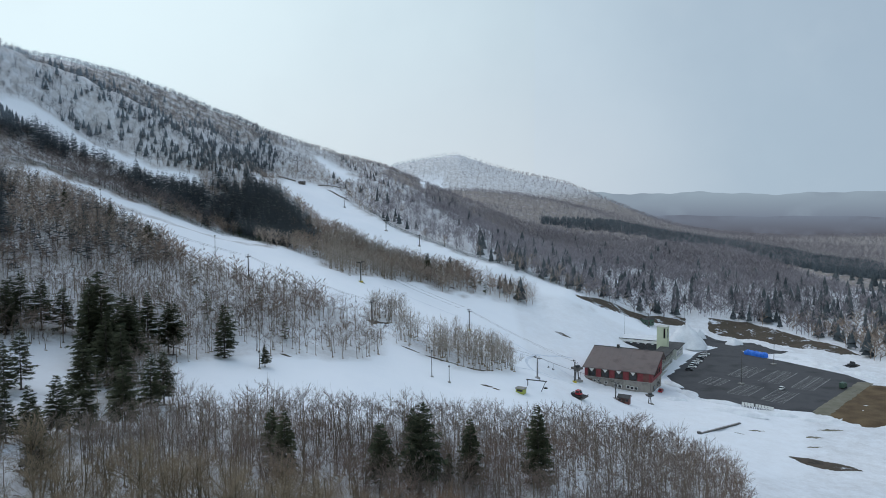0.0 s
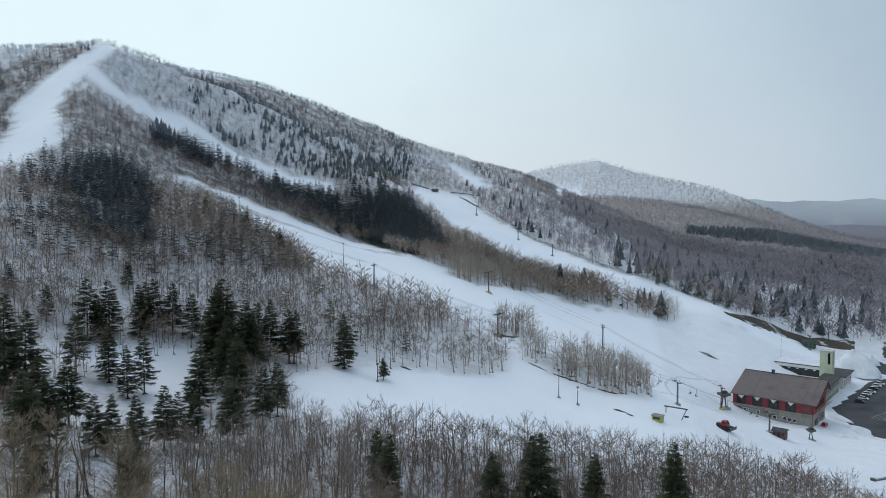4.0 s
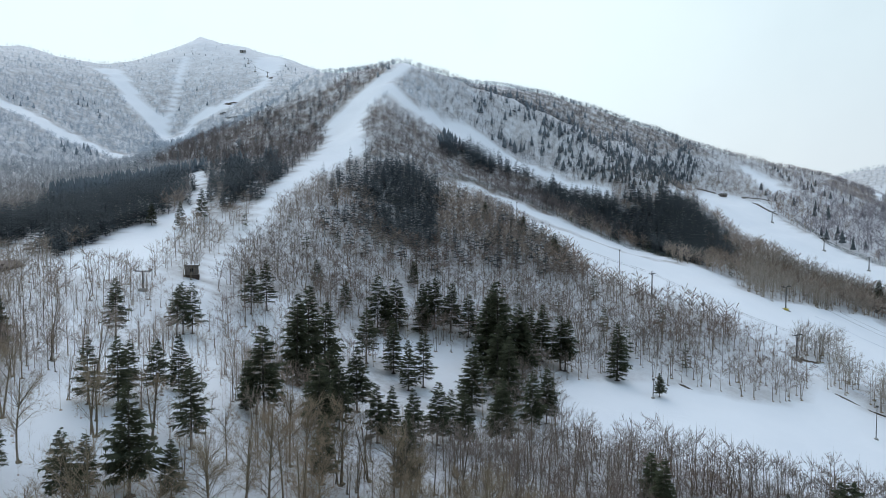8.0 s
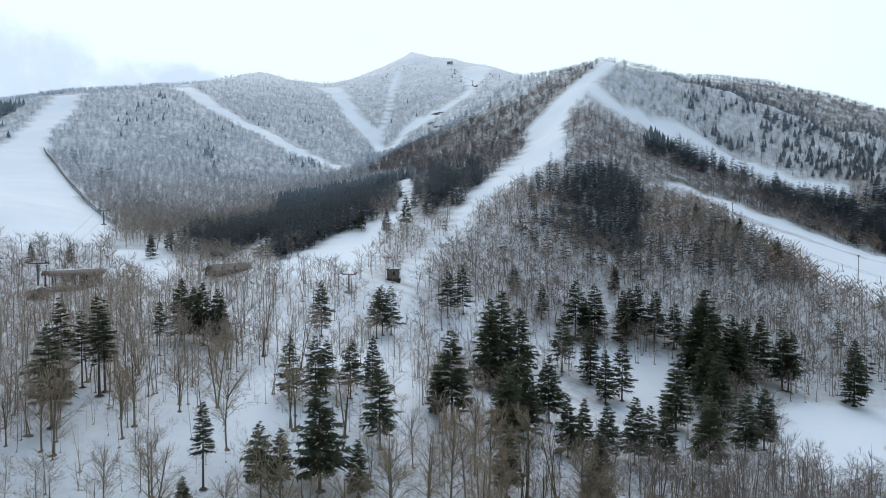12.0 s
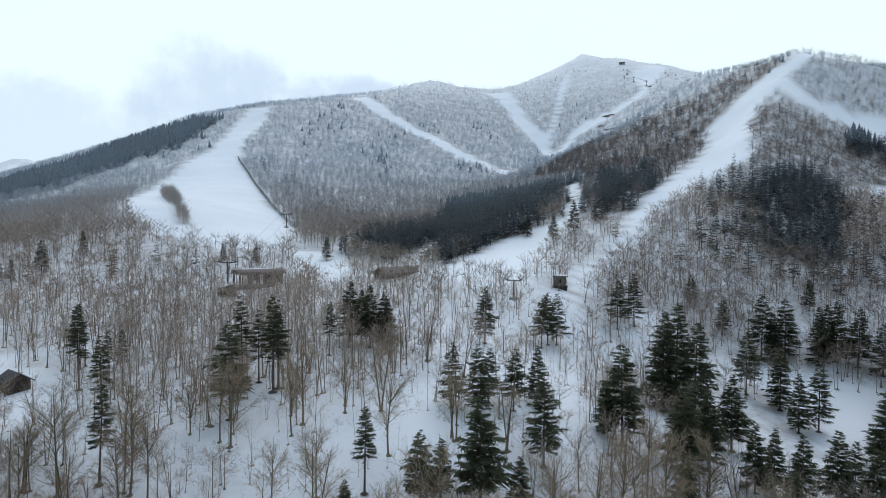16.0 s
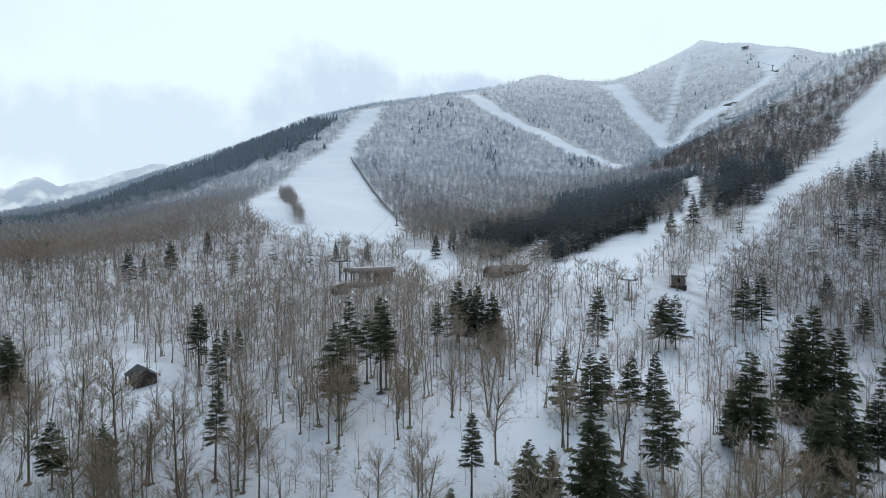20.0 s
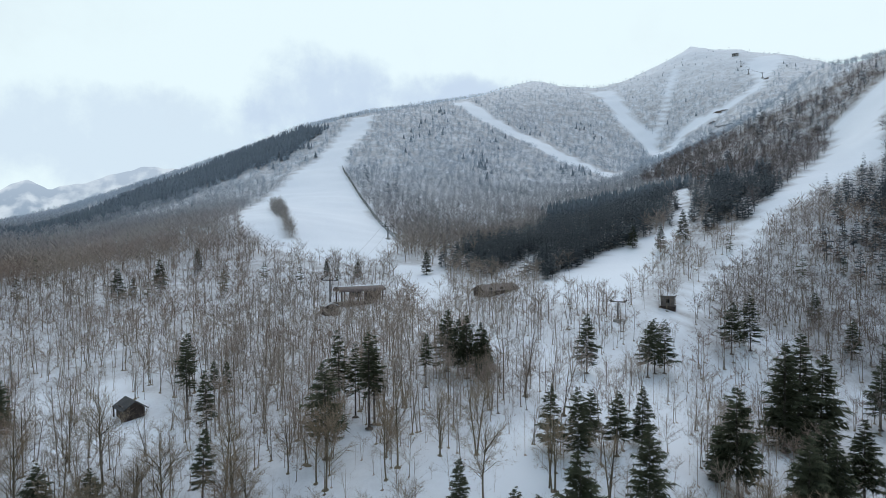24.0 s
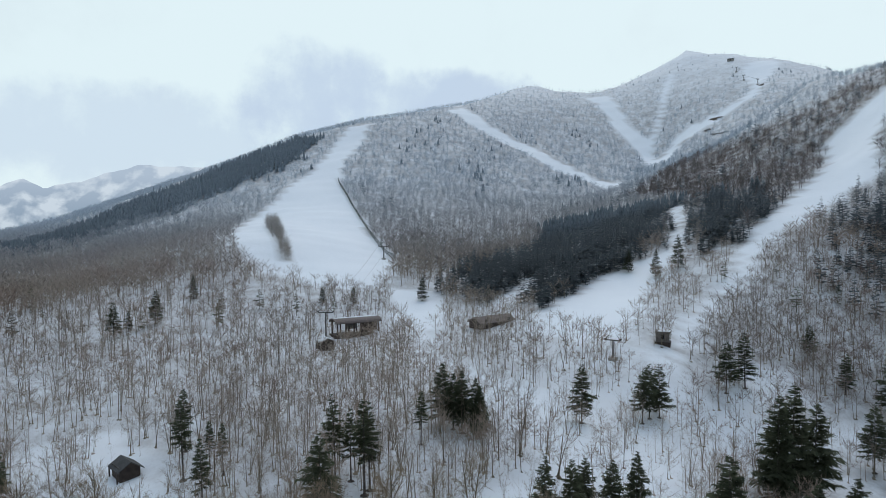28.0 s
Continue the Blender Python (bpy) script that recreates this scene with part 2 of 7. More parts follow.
# dense fir plantations
FIRS = {
    "dark_valley": [(-219, 101), (-252, 113), (-276, 134), (-273, 159), (-307, 178), (-319, 199), (-297, 214), (-275, 226), (-231, 194), (-212, 166), (-204, 144), (-191, 119), (-208, 113)],
    "dark_upper": [(-241, 206), (-262, 232), (-241, 244), (-214, 227), (-201, 207), (-197, 194), (-203, 177)],
    "dark_knoll": [(-199, 254), (-197, 274), (-193, 292), (-184, 288), (-172, 285), (-164, 266), (-155, 254), (-147, 240), (-146, 231), (-152, 223), (-164, 218), (-182, 226), (-193, 238)],
    "dark_band": [(-165, 352), (-163, 370), (-154, 388), (-135, 406), (-126, 433), (-114, 449), (-92, 443), (-81, 430), (-75, 390), (-89, 362), (-122, 385), (-142, 360)],
    "dark_ridge": [(-216, 334), (-211, 346), (-201, 349), (-189, 357), (-175, 376), (-174, 366), (-184, 346), (-197, 332), (-206, 325)],
    "dark_crest": [(-494, -93), (-549, 1), (-540, 92), (-512, 103), (-475, 73), (-470, 4), (-461, -57), (-447, -82)],
    "dark_plain": [(116, 866), (290, 1041), (428, 1031), (442, 824), (480, 760), (406, 643), (368, 686), (327, 786), (245, 882), (118, 835)],
}
LOT = [(113, 331), (115, 358), (151, 414), (179, 437), (180, 405), (190, 392), (208, 358), (210, 341), (157, 293), (136, 301), (117, 316)]

rng = np.random.default_rng(7)


# ---- height of the ground at any place: straight blends between the landforms ----
def dense(line, step=22):
    out = []
    for a, b in zip(line, line[1:]):
        a, b = np.array(a, float), np.array(b, float)
        n = max(1, int(np.hypot(*(b - a)[:2]) // step))
        out += [a + (b - a) * i / n for i in range(n)]
    return out + [np.array(line[-1], float)]


anchors = []
for line in CRESTS.values():
    anchors += dense(line)
for spots in SPOTS.values():
    anchors += [np.array(p, float) for p in spots]
kept = []
for a in anchors:
    if all(math.hypot(a[0] - b[0], a[1] - b[1]) > 4 for b in kept):
        kept.append(a)
anchors = np.array(kept)
count = len(anchors)
system = np.zeros((count + 3, count + 3))
system[:count, :count] = np.eye(count) - np.hypot(anchors[:, None, 0] - anchors[None, :, 0], anchors[:, None, 1] - anchors[None, :, 1])
system[:count, count], system[:count, count + 1:] = 1, anchors[:, :2] / 1000
system[count:, :count] = system[:count, count:].T
weights = np.linalg.solve(system, np.r_[anchors[:, 2], 0, 0, 0])


def inside(poly, x, y):
    """Which of the points lie in the polygon."""
    p = np.array(poly, float)
    q = np.roll(p, -1, axis=0)
    hit = np.zeros(np.shape(x), bool)
    for (ax, ay), (bx, by) in zip(p, q):
        if ay == by:
            continue
        hit ^= ((ay > y) != (by > y)) & (x < (bx - ax) * (y - ay) / (by - ay) + ax)
    return hit


def edge_distance(poly, x, y):
    p = np.array(poly, float)
    q = np.roll(p, -1, axis=0)
    best = np.full(np.shape(x), 1e9)
    for a, b in zip(p, q):
        d = b - a
        u = np.clip(((x - a[0]) * d[0] + (y - a[1]) * d[1]) / max(d @ d, 1e-6), 0, 1)
        best = np.minimum(best, np.hypot(x - a[0] - u * d[0], y - a[1] - u * d[1]))
    return best


def ripple(x, y):
    """Gentle unevenness, from a few crossing waves."""
    return (0.5 * np.sin(x * 0.11 + 1.3 * np.sin(y * 0.05)) * np.sin(y * 0.09 + 0.7)
            + 0.25 * np.sin(x * 0.31 + y * 0.17) * np.sin(y * 0.27 - x * 0.1)
            + 0.12 * np.sin(x * 0.7 - y * 0.4) * np.sin(y * 0.63 + x * 0.2))


def ground_height(x, y):
    x, y = np.asarray(x, float), np.asarray(y, float)
    z = np.zeros(x.shape)
    for (ax, ay, _), w in zip(anchors, weights):
        z -= w * np.sqrt((x - ax) ** 2 + (y - ay) ** 2)
    z += weights[count] + (weights[count + 1] * x + weights[count + 2] * y) / 1000
    far = np.clip((np.hypot(x, y) - 150) / 300, 0, 1)
    z += ripple(x, y) * (0.25 + 1.75 * far)
    level = inside(LOT, x, y)
    edge = edge_distance(LOT, x, y)
    w = np.where(level, 1, np.clip(1 - edge / 14, 0, 1) ** 2)
    return z * (1 - w)


def any_of(polys, x, y):
    hit = np.zeros(np.shape(x), bool)
    for p in polys:
        hit |= inside(p, x, y)
    return hit


# ---- materials ----
def material(name, colours, scale=1.0, fine=12.0, rough=0.8, bump=0.3, metal=0.0, island=0.0, obj_random=0.0, stops=(0.3, 0.7), spec=0.3):
    """A surface of two colours mixed by noise at two scales, with fine relief."""
    m = bpy.data.materials.new(name)
    m.use_nodes = True
    nt = m.node_tree
    b = nt.nodes["Principled BSDF"]
    geo = nt.nodes.new("ShaderNodeNewGeometry")
    n1, n2 = nt.nodes.new("ShaderNodeTexNoise"), nt.nodes.new("ShaderNodeTexNoise")
    n1.inputs["Scale"].default_value, n2.inputs["Scale"].default_value = scale, scale * fine
    n1.inputs["Detail"].default_value = n2.inputs["Detail"].default_value = 4
    nt.links.new(geo.outputs["Position"], n1.inputs["Vector"])
    nt.links.new(geo.outputs["Position"], n2.inputs["Vector"])
    mixed = nt.nodes.new("ShaderNodeMath")
    mixed.operation = "MULTIPLY_ADD"
    nt.links.new(n2.outputs[0], mixed.inputs[0])
    mixed.inputs[1].default_value = 0.4
    nt.links.new(n1.outputs[0], mixed.inputs[2])
    value = mixed.outputs[0]
    for amount, source in ((island, geo.outputs["Random Per Island"]), (obj_random, None)):
        if amount:
            if source is None:
                source = nt.nodes.new("ShaderNodeObjectInfo").outputs["Random"]
            add = nt.nodes.new("ShaderNodeMath")
            add.operation = "MULTIPLY_ADD"
            nt.links.new(source, add.inputs[0])
            add.inputs[1].default_value = amount
            nt.links.new(value, add.inputs[2])
            shift = nt.nodes.new("ShaderNodeMath")
            shift.operation = "SUBTRACT"
            nt.links.new(add.outputs[0], shift.inputs[0])
            shift.inputs[1].default_value = amount / 2
            value = shift.outputs[0]
    ramp = nt.nodes.new("ShaderNodeValToRGB")
    while len(ramp.color_ramp.elements) < len(colours):
        ramp.color_ramp.elements.new(0.5)
    for i, (e, c) in enumerate(zip(ramp.color_ramp.elements, colours)):
        e.position = stops[0] + 0.2 + (stops[1] - stops[0]) * i / max(1, len(colours) - 1)
        e.color = (*c, 1)
    nt.links.new(value, ramp.inputs[0])
    nt.links.new(ramp.outputs[0], b.inputs["Base Color"])
    b.inputs["Roughness"].default_value, b.inputs["Metallic"].default_value = rough, metal
    b.inputs["Specular IOR Level"].default_value = spec
    if bump:
        bn = nt.nodes.new("ShaderNodeBump")
        bn.inputs["Strength"].default_value, bn.inputs["Distance"].default_value = bump, 0.05
        nt.links.new(n2.outputs[0], bn.inputs["Height"])
        nt.links.new(bn.outputs[0], b.inputs["Normal"])
    return m


def snow_ground():
    """Snow, with leaf litter and brush showing through where woods stand (the layer "litter"), and melted patches."""
    m = bpy.data.materials.new("snow_ground")
    m.use_nodes = True
    nt = m.node_tree
    b = nt.nodes["Principled BSDF"]
    geo = nt.nodes.new("ShaderNodeNewGeometry")

    def noise_at(scale, detail=5, rough=0.6):
        n = nt.nodes.new("ShaderNodeTexNoise")
        n.inputs["Scale"].default_value, n.inputs["Detail"].default_value, n.inputs["Roughness"].default_value = scale, detail, rough
        nt.links.new(geo.outputs["Position"], n.inputs["Vector"])
        return n.outputs[0]

    def ramp(value, lo, hi, c0, c1):
        r = nt.nodes.new("ShaderNodeValToRGB")
        r.color_ramp.elements[0].position, r.color_ramp.elements[1].position = lo, hi
        r.color_ramp.elements[0].color, r.color_ramp.elements[1].color = (*c0, 1), (*c1, 1)
        nt.links.new(value, r.inputs[0])
        return r.outputs[0]

    def mix(fac, a, c):
        n = nt.nodes.new("ShaderNodeMix")
        n.data_type = "RGBA"
        nt.links.new(fac, n.inputs[0])
        nt.links.new(a, n.inputs[6])
        nt.links.new(c, n.inputs[7])
        return n.outputs[2]

    def calc(op, a, c):
        n = nt.nodes.new("ShaderNodeMath")
        n.operation, n.use_clamp = op, True
        for i, v in enumerate((a, c)):
            if isinstance(v, float):
                n.inputs[i].default_value = v
            else:
                nt.links.new(v, n.inputs[i])
        return n.outputs[0]

    snow = ramp(noise_at(0.02), 0.35, 0.7, (0.76, 0.80, 0.85), (0.83, 0.86, 0.90))
    litter = ramp(noise_at(0.5), 0.3, 0.7, (0.14, 0.115, 0.10), (0.32, 0.285, 0.26))
    layer = nt.nodes.new("ShaderNodeAttribute")
    layer.attribute_name = "litter"
    spots = calc("MULTIPLY", ramp(noise_at(0.16, 9, 0.8), 0.30, 0.62, (0, 0, 0), (1, 1, 1)), layer.outputs["Fac"])
    colour = mix(spots, snow, litter)
    nt.links.new(colour, b.inputs["Base Color"])
    b.inputs["Roughness"].default_value, b.inputs["Specular IOR Level"].default_value = 0.75, 0.25
    bn = nt.nodes.new("ShaderNodeBump")
    bn.inputs["Strength"].default_value, bn.inputs["Distance"].default_value = 0.35, 0.25
    nt.links.new(noise_at(0.6, 6), bn.inputs["Height"])
    nt.links.new(bn.outputs[0], b.inputs["Normal"])
    return m


def bark_material(name, dark, pale, rime_haze, red=0.0, tint_range=(122, 196)):
    """Bark and twigs, paler and bluer upward and westward: rime, plus distance haze painted in."""
    m = bpy.data.materials.new(name)
    m.use_nodes = True
    nt = m.node_tree
    b = nt.nodes["Principled BSDF"]
    geo = nt.nodes.new("ShaderNodeNewGeometry")
    n1, n2 = nt.nodes.new("ShaderNodeTexNoise"), nt.nodes.new("ShaderNodeTexNoise")
    n1.inputs["Scale"].default_value, n1.inputs["Detail"].default_value = 0.018, 4
    n2.inputs["Scale"].default_value, n2.inputs["Detail"].default_value = 0.9, 3
    for n in (n1, n2):
        nt.links.new(geo.outputs["Position"], n.inputs["Vector"])

    def calc(op, a, c, d=None):
        n = nt.nodes.new("ShaderNodeMath")
        n.operation = op
        for i, v in enumerate((a, c, d)):
            if v is None:
                continue
            if isinstance(v, float):
                n.inputs[i].default_value = v
            else:
                nt.links.new(v, n.inputs[i])
        return n.outputs[0]

    value = calc("MULTIPLY_ADD", geo.outputs["Random Per Island"], 0.5, calc("MULTIPLY_ADD", n2.outputs[0], 0.5, calc("MULTIPLY", n1.outputs[0], 0.9)))
    ramp = nt.nodes.new("ShaderNodeValToRGB")
    e = ramp.color_ramp.elements
    e[0].position, e[0].color, e[1].position, e[1].color = 0.55, (*dark, 1), 1.3 / 1.35, (*pale, 1)
    mid = e.new(0.78)
    mid.color = (*[(a * 0.6 + c * 0.4) for a, c in zip(dark, pale)], 1)
    nt.links.new(value, ramp.inputs[0])
    alder = nt.nodes.new("ShaderNodeTexNoise")
    alder.inputs["Scale"].default_value, alder.inputs["Detail"].default_value = 0.03, 6
    nt.links.new(geo.outputs["Position"], alder.inputs["Vector"])
    share = nt.nodes.new("ShaderNodeMapRange")
    nt.links.new(alder.outputs[0], share.inputs[0])
    share.inputs[1].default_value, share.inputs[2].default_value, share.inputs[4].default_value = 0.45, 0.64, red
    ruddy = nt.nodes.new("ShaderNodeMix")
    ruddy.data_type = "RGBA"
    nt.links.new(share.outputs[0], ruddy.inputs[0])
    nt.links.new(ramp.outputs[0], ruddy.inputs[6])
    ruddy.inputs[7].default_value = (0.225, 0.128, 0.092, 1)
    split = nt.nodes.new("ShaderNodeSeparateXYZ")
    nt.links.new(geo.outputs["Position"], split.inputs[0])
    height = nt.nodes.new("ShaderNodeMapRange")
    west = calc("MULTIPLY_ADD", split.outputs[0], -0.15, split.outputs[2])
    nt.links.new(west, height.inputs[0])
    height.inputs[1].default_value, height.inputs[2].default_value, height.inputs[3].default_value, height.inputs[4].default_value = *tint_range, 0.0, rime_haze
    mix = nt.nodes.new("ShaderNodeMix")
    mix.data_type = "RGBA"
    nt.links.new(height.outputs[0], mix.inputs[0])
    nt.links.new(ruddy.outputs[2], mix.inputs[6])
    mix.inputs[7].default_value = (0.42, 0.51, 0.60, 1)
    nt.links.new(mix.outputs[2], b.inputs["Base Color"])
    b.inputs["Roughness"].default_value, b.inputs["Specular IOR Level"].default_value = 0.9, 0.1
    return m


MAT = {
    "snow": snow_ground(),
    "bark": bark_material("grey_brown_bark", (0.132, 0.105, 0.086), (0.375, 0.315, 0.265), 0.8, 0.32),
    "thicket": bark_material("dark_brown_thicket_bark", (0.092, 0.075, 0.066), (0.27, 0.226, 0.198), 0.8, 0.32),
    "near_twigs": bark_material("dark_grey_brown_twigs", (0.106, 0.085, 0.062), (0.335, 0.27, 0.195), 0.8, 0.45),
    "spur_bark": bark_material("brown_bark_of_the_spur", (0.068, 0.060, 0.060), (0.178, 0.157, 0.154), 0.1, 0.1, tint_range=(190, 260)),
    "crest_bark": bark_material("dark_grey_bark_of_the_crest", (0.058, 0.063, 0.072), (0.150, 0.158, 0.174), 0.1, 0.0, tint_range=(190, 260)),
    "birch": bark_material("pale_birch_twigs", (0.165, 0.144, 0.128), (0.41, 0.366, 0.325), 0.3),
    # bark of the far plain: mauve-grey, with distance haze put into the colour
    "plain_bark": bark_material("hazed_bark_of_the_plain", (0.150, 0.139, 0.154), (0.31, 0.29, 0.312), 0.75, tint_range=(150, 205)),
    "stem": bark_material("grey_brown_stem_bark", (0.070, 0.057, 0.042), (0.24, 0.20, 0.145), 0.4),
    "trunk": bark_material("dark_grey_trunk_bark", (0.038, 0.031, 0.023), (0.165, 0.138, 0.095), 0.3),
    "needles": bark_material("fir_needles", (0.022, 0.030, 0.020), (0.082, 0.091, 0.056), 0.6),
    # needles of far firs: distance haze put into paler, bluer colours
    "far_needles": bark_material("hazed_fir_needles", (0.034, 0.043, 0.050), (0.082, 0.097, 0.105), 0.3),
    "ridge_needles": bark_material("hazier_fir_needles", (0.038, 0.048, 0.057), (0.085, 0.104, 0.118), 0.25),
    "fir_bark": material("fir_bark", [(0.04, 0.033, 0.03), (0.10, 0.085, 0.075)], 2.0, 8),
    "asphalt": material("asphalt", [(0.035, 0.036, 0.039), (0.068, 0.069, 0.074), (0.05, 0.051, 0.056)], 0.08, 30, 0.85, 0.15),
}


# ---- mesh helpers ----
def mesh_of(name, verts, faces, mats, smooth=False):
    me = bpy.data.meshes.new(name)
    me.from_pydata([tuple(v) for v in verts], [], [tuple(f) for f in faces])
    for m in mats:
        me.materials.append(m)
    if smooth:
        me.polygons.foreach_set("use_smooth", [True] * len(me.polygons))
    me.update()
    return me


def tri_mesh(name, verts, tris, mat, second=None, marks=None):
    """A mesh from arrays of corners and triangles."""
    me = bpy.data.meshes.new(name)
    verts, tris = np.asarray(verts, np.float32), np.asarray(tris, np.int32)
    me.vertices.add(len(verts))
    me.vertices.foreach_set("co", verts.ravel())
    me.loops.add(tris.size)
    me.loops.foreach_set("vertex_index", tris.ravel())
    me.polygons.add(len(tris))
    me.polygons.foreach_set("loop_start", np.arange(0, tris.size, 3, dtype=np.int32))
    me.materials.append(mat)
    if second:
        me.materials.append(second)
        me.polygons.foreach_set("material_index", np.asarray(marks, np.int32))
    me.update(calc_edges=True)
    return me


def part(name, bm, mat, parent, label=""):
    me = bpy.data.meshes.new(name)
    bm.to_mesh(me)
    bm.free()
    me.materials.append(mat)
    ob = new(name, me)
    ob.parent = parent
    return tagged(ob, label=label)


def box(bm, x0, x1, y0, y1, z0, z1, bevel=0.0):
    m = Matrix.LocRotScale(((x0 + x1) / 2, (y0 + y1) / 2, (z0 + z1) / 2), None, (x1 - x0, y1 - y0, z1 - z0))
    made = bmesh.ops.create_cube(bm, size=1.0, matrix=m)
    if bevel:
        edges = list({e for v in made["verts"] for e in v.link_edges})
        bmesh.ops.bevel(bm, geom=edges, offset=bevel, segments=1, affect="EDGES", profile=0.5)
    return bm


def boxes(*specs, bevel=0.0):
    bm = bmesh.new()
    for sp in specs:
        box(bm, *sp, bevel=bevel)
    return bm


# ---- ground: one sheet from the lot to the horizon ----
def spaced(lo, hi, step, outer_lo, outer_hi):
    mid = np.arange(lo, hi + step, step)
    down, up, d = [lo], [mid[-1]], step
    while down[-1] > outer_lo:
        d *= 1.075
        down.append(down[-1] - d)
    d = step
    while up[-1] < outer_hi:
        d *= 1.075
        up.append(up[-1] + d)
    return np.r_[np.array(down[:0:-1]), mid, np.array(up[1:])]


gx, gy = spaced(-560, 250, 4.5, -4700, 4700), spaced(-30, 500, 4.5, -4700, 4700)
GX, GY = np.meshgrid(gx, gy)
GZ = ground_height(GX, GY)
nx, ny = len(gx), len(gy)
grid = np.arange(nx * ny).reshape(ny, nx)
a, b_, c, d = grid[:-1, :-1].ravel(), grid[:-1, 1:].ravel(), grid[1:, 1:].ravel(), grid[1:, :-1].ravel()
ground_mesh = tri_mesh("ground", np.c_[GX.ravel(), GY.ravel(), GZ.ravel()], np.r_[np.c_[a, b_, c], np.c_[a, c, d]], MAT["snow"])
ground_mesh.polygons.foreach_set("use_smooth", [True] * len(ground_mesh.polygons))
woods = ~any_of(PISTES.values(), GX, GY) | any_of(COPSES.values(), GX, GY)
woods &= ~inside(LOT, GX, GY)
away = np.clip((np.hypot(GX + 60, GY - 120) - 60) / 140, 0, 1)
high = np.clip((GZ - 190) / 70, 0, 1)
litter_share = woods * (0.2 + 0.5 * away) * (1 - 0.75 * high)
litter_share = np.where(woods & (np.hypot(GX, GY) > 690) & (GX > -60), np.maximum(litter_share, 1.8 * np.clip((np.where(GY > 1350, 135, 165) - GZ) / 45, 0, 1)), litter_share)
ground = tagged(new("ground", ground_mesh), "snow-covered ground of the ski hill and valley", "ground", kind="structure")


def surface(x, y):
    """Height of the laid sheet itself."""
    x, y = np.asarray(x, float), np.asarray(y, float)
    i, j = np.clip(np.searchsorted(gx, x) - 1, 0, nx - 2), np.clip(np.searchsorted(gy, y) - 1, 0, ny - 2)
    u, v = (x - gx[i]) / (gx[i + 1] - gx[i]), (y - gy[j]) / (gy[j + 1] - gy[j])
    z00, z10, z11, z01 = GZ[j, i], GZ[j, i + 1], GZ[j + 1, i + 1], GZ[j + 1, i]
    return np.where(u > v, z00 + (z10 - z00) * u + (z11 - z10) * v, z00 + (z11 - z01) * u + (z01 - z00) * v)


def gz(x, y):
    return float(surface(x, y))


# ---- trees ----
def tube(verts, tris, points, radii, sides=3):
    """A tapered tube through the points, closed to a tip."""
    points = np.asarray(points, float)
    base = len(verts)
    for i, (p, r) in enumerate(zip(points, radii)):
        t = points[min(i + 1, len(points) - 1)] - points[max(i - 1, 0)]
        t /= np.linalg.norm(t) + 1e-9
        u = np.cross(t, (0.3, 0.9, 0.2))
        u /= np.linalg.norm(u) + 1e-9
        w = np.cross(t, u)
        if i == len(points) - 1:
            verts.append(p)
        else:
            for k in range(sides):
                an = 2 * math.pi * k / sides
                verts.append(p + r * (math.cos(an) * u + math.sin(an) * w))
    for i in range(len(points) - 1):
        for k in range(sides):
            k2 = (k + 1) % sides
            a0, a1 = base + i * sides + k, base + i * sides + k2
            if i == len(points) - 2:
                tris.append((a0, a1, base + (len(points) - 1) * sides))
            else:
                b0, b1 = a0 + sides, a1 + sides
                tris += [(a0, a1, b1), (a0, b1, b0)]


def sliver(verts, tris, p, q, w):
    """A twig: a thin three-cornered blade."""
    p, q = np.asarray(p, float), np.asarray(q, float)
    s = np.cross(q - p, rng.normal(size=3))
    s *= w / (np.linalg.norm(s) + 1e-9)
    n = len(verts)
    verts += [p - s, p + s, q]
    tris.append((n, n + 1, n + 2))


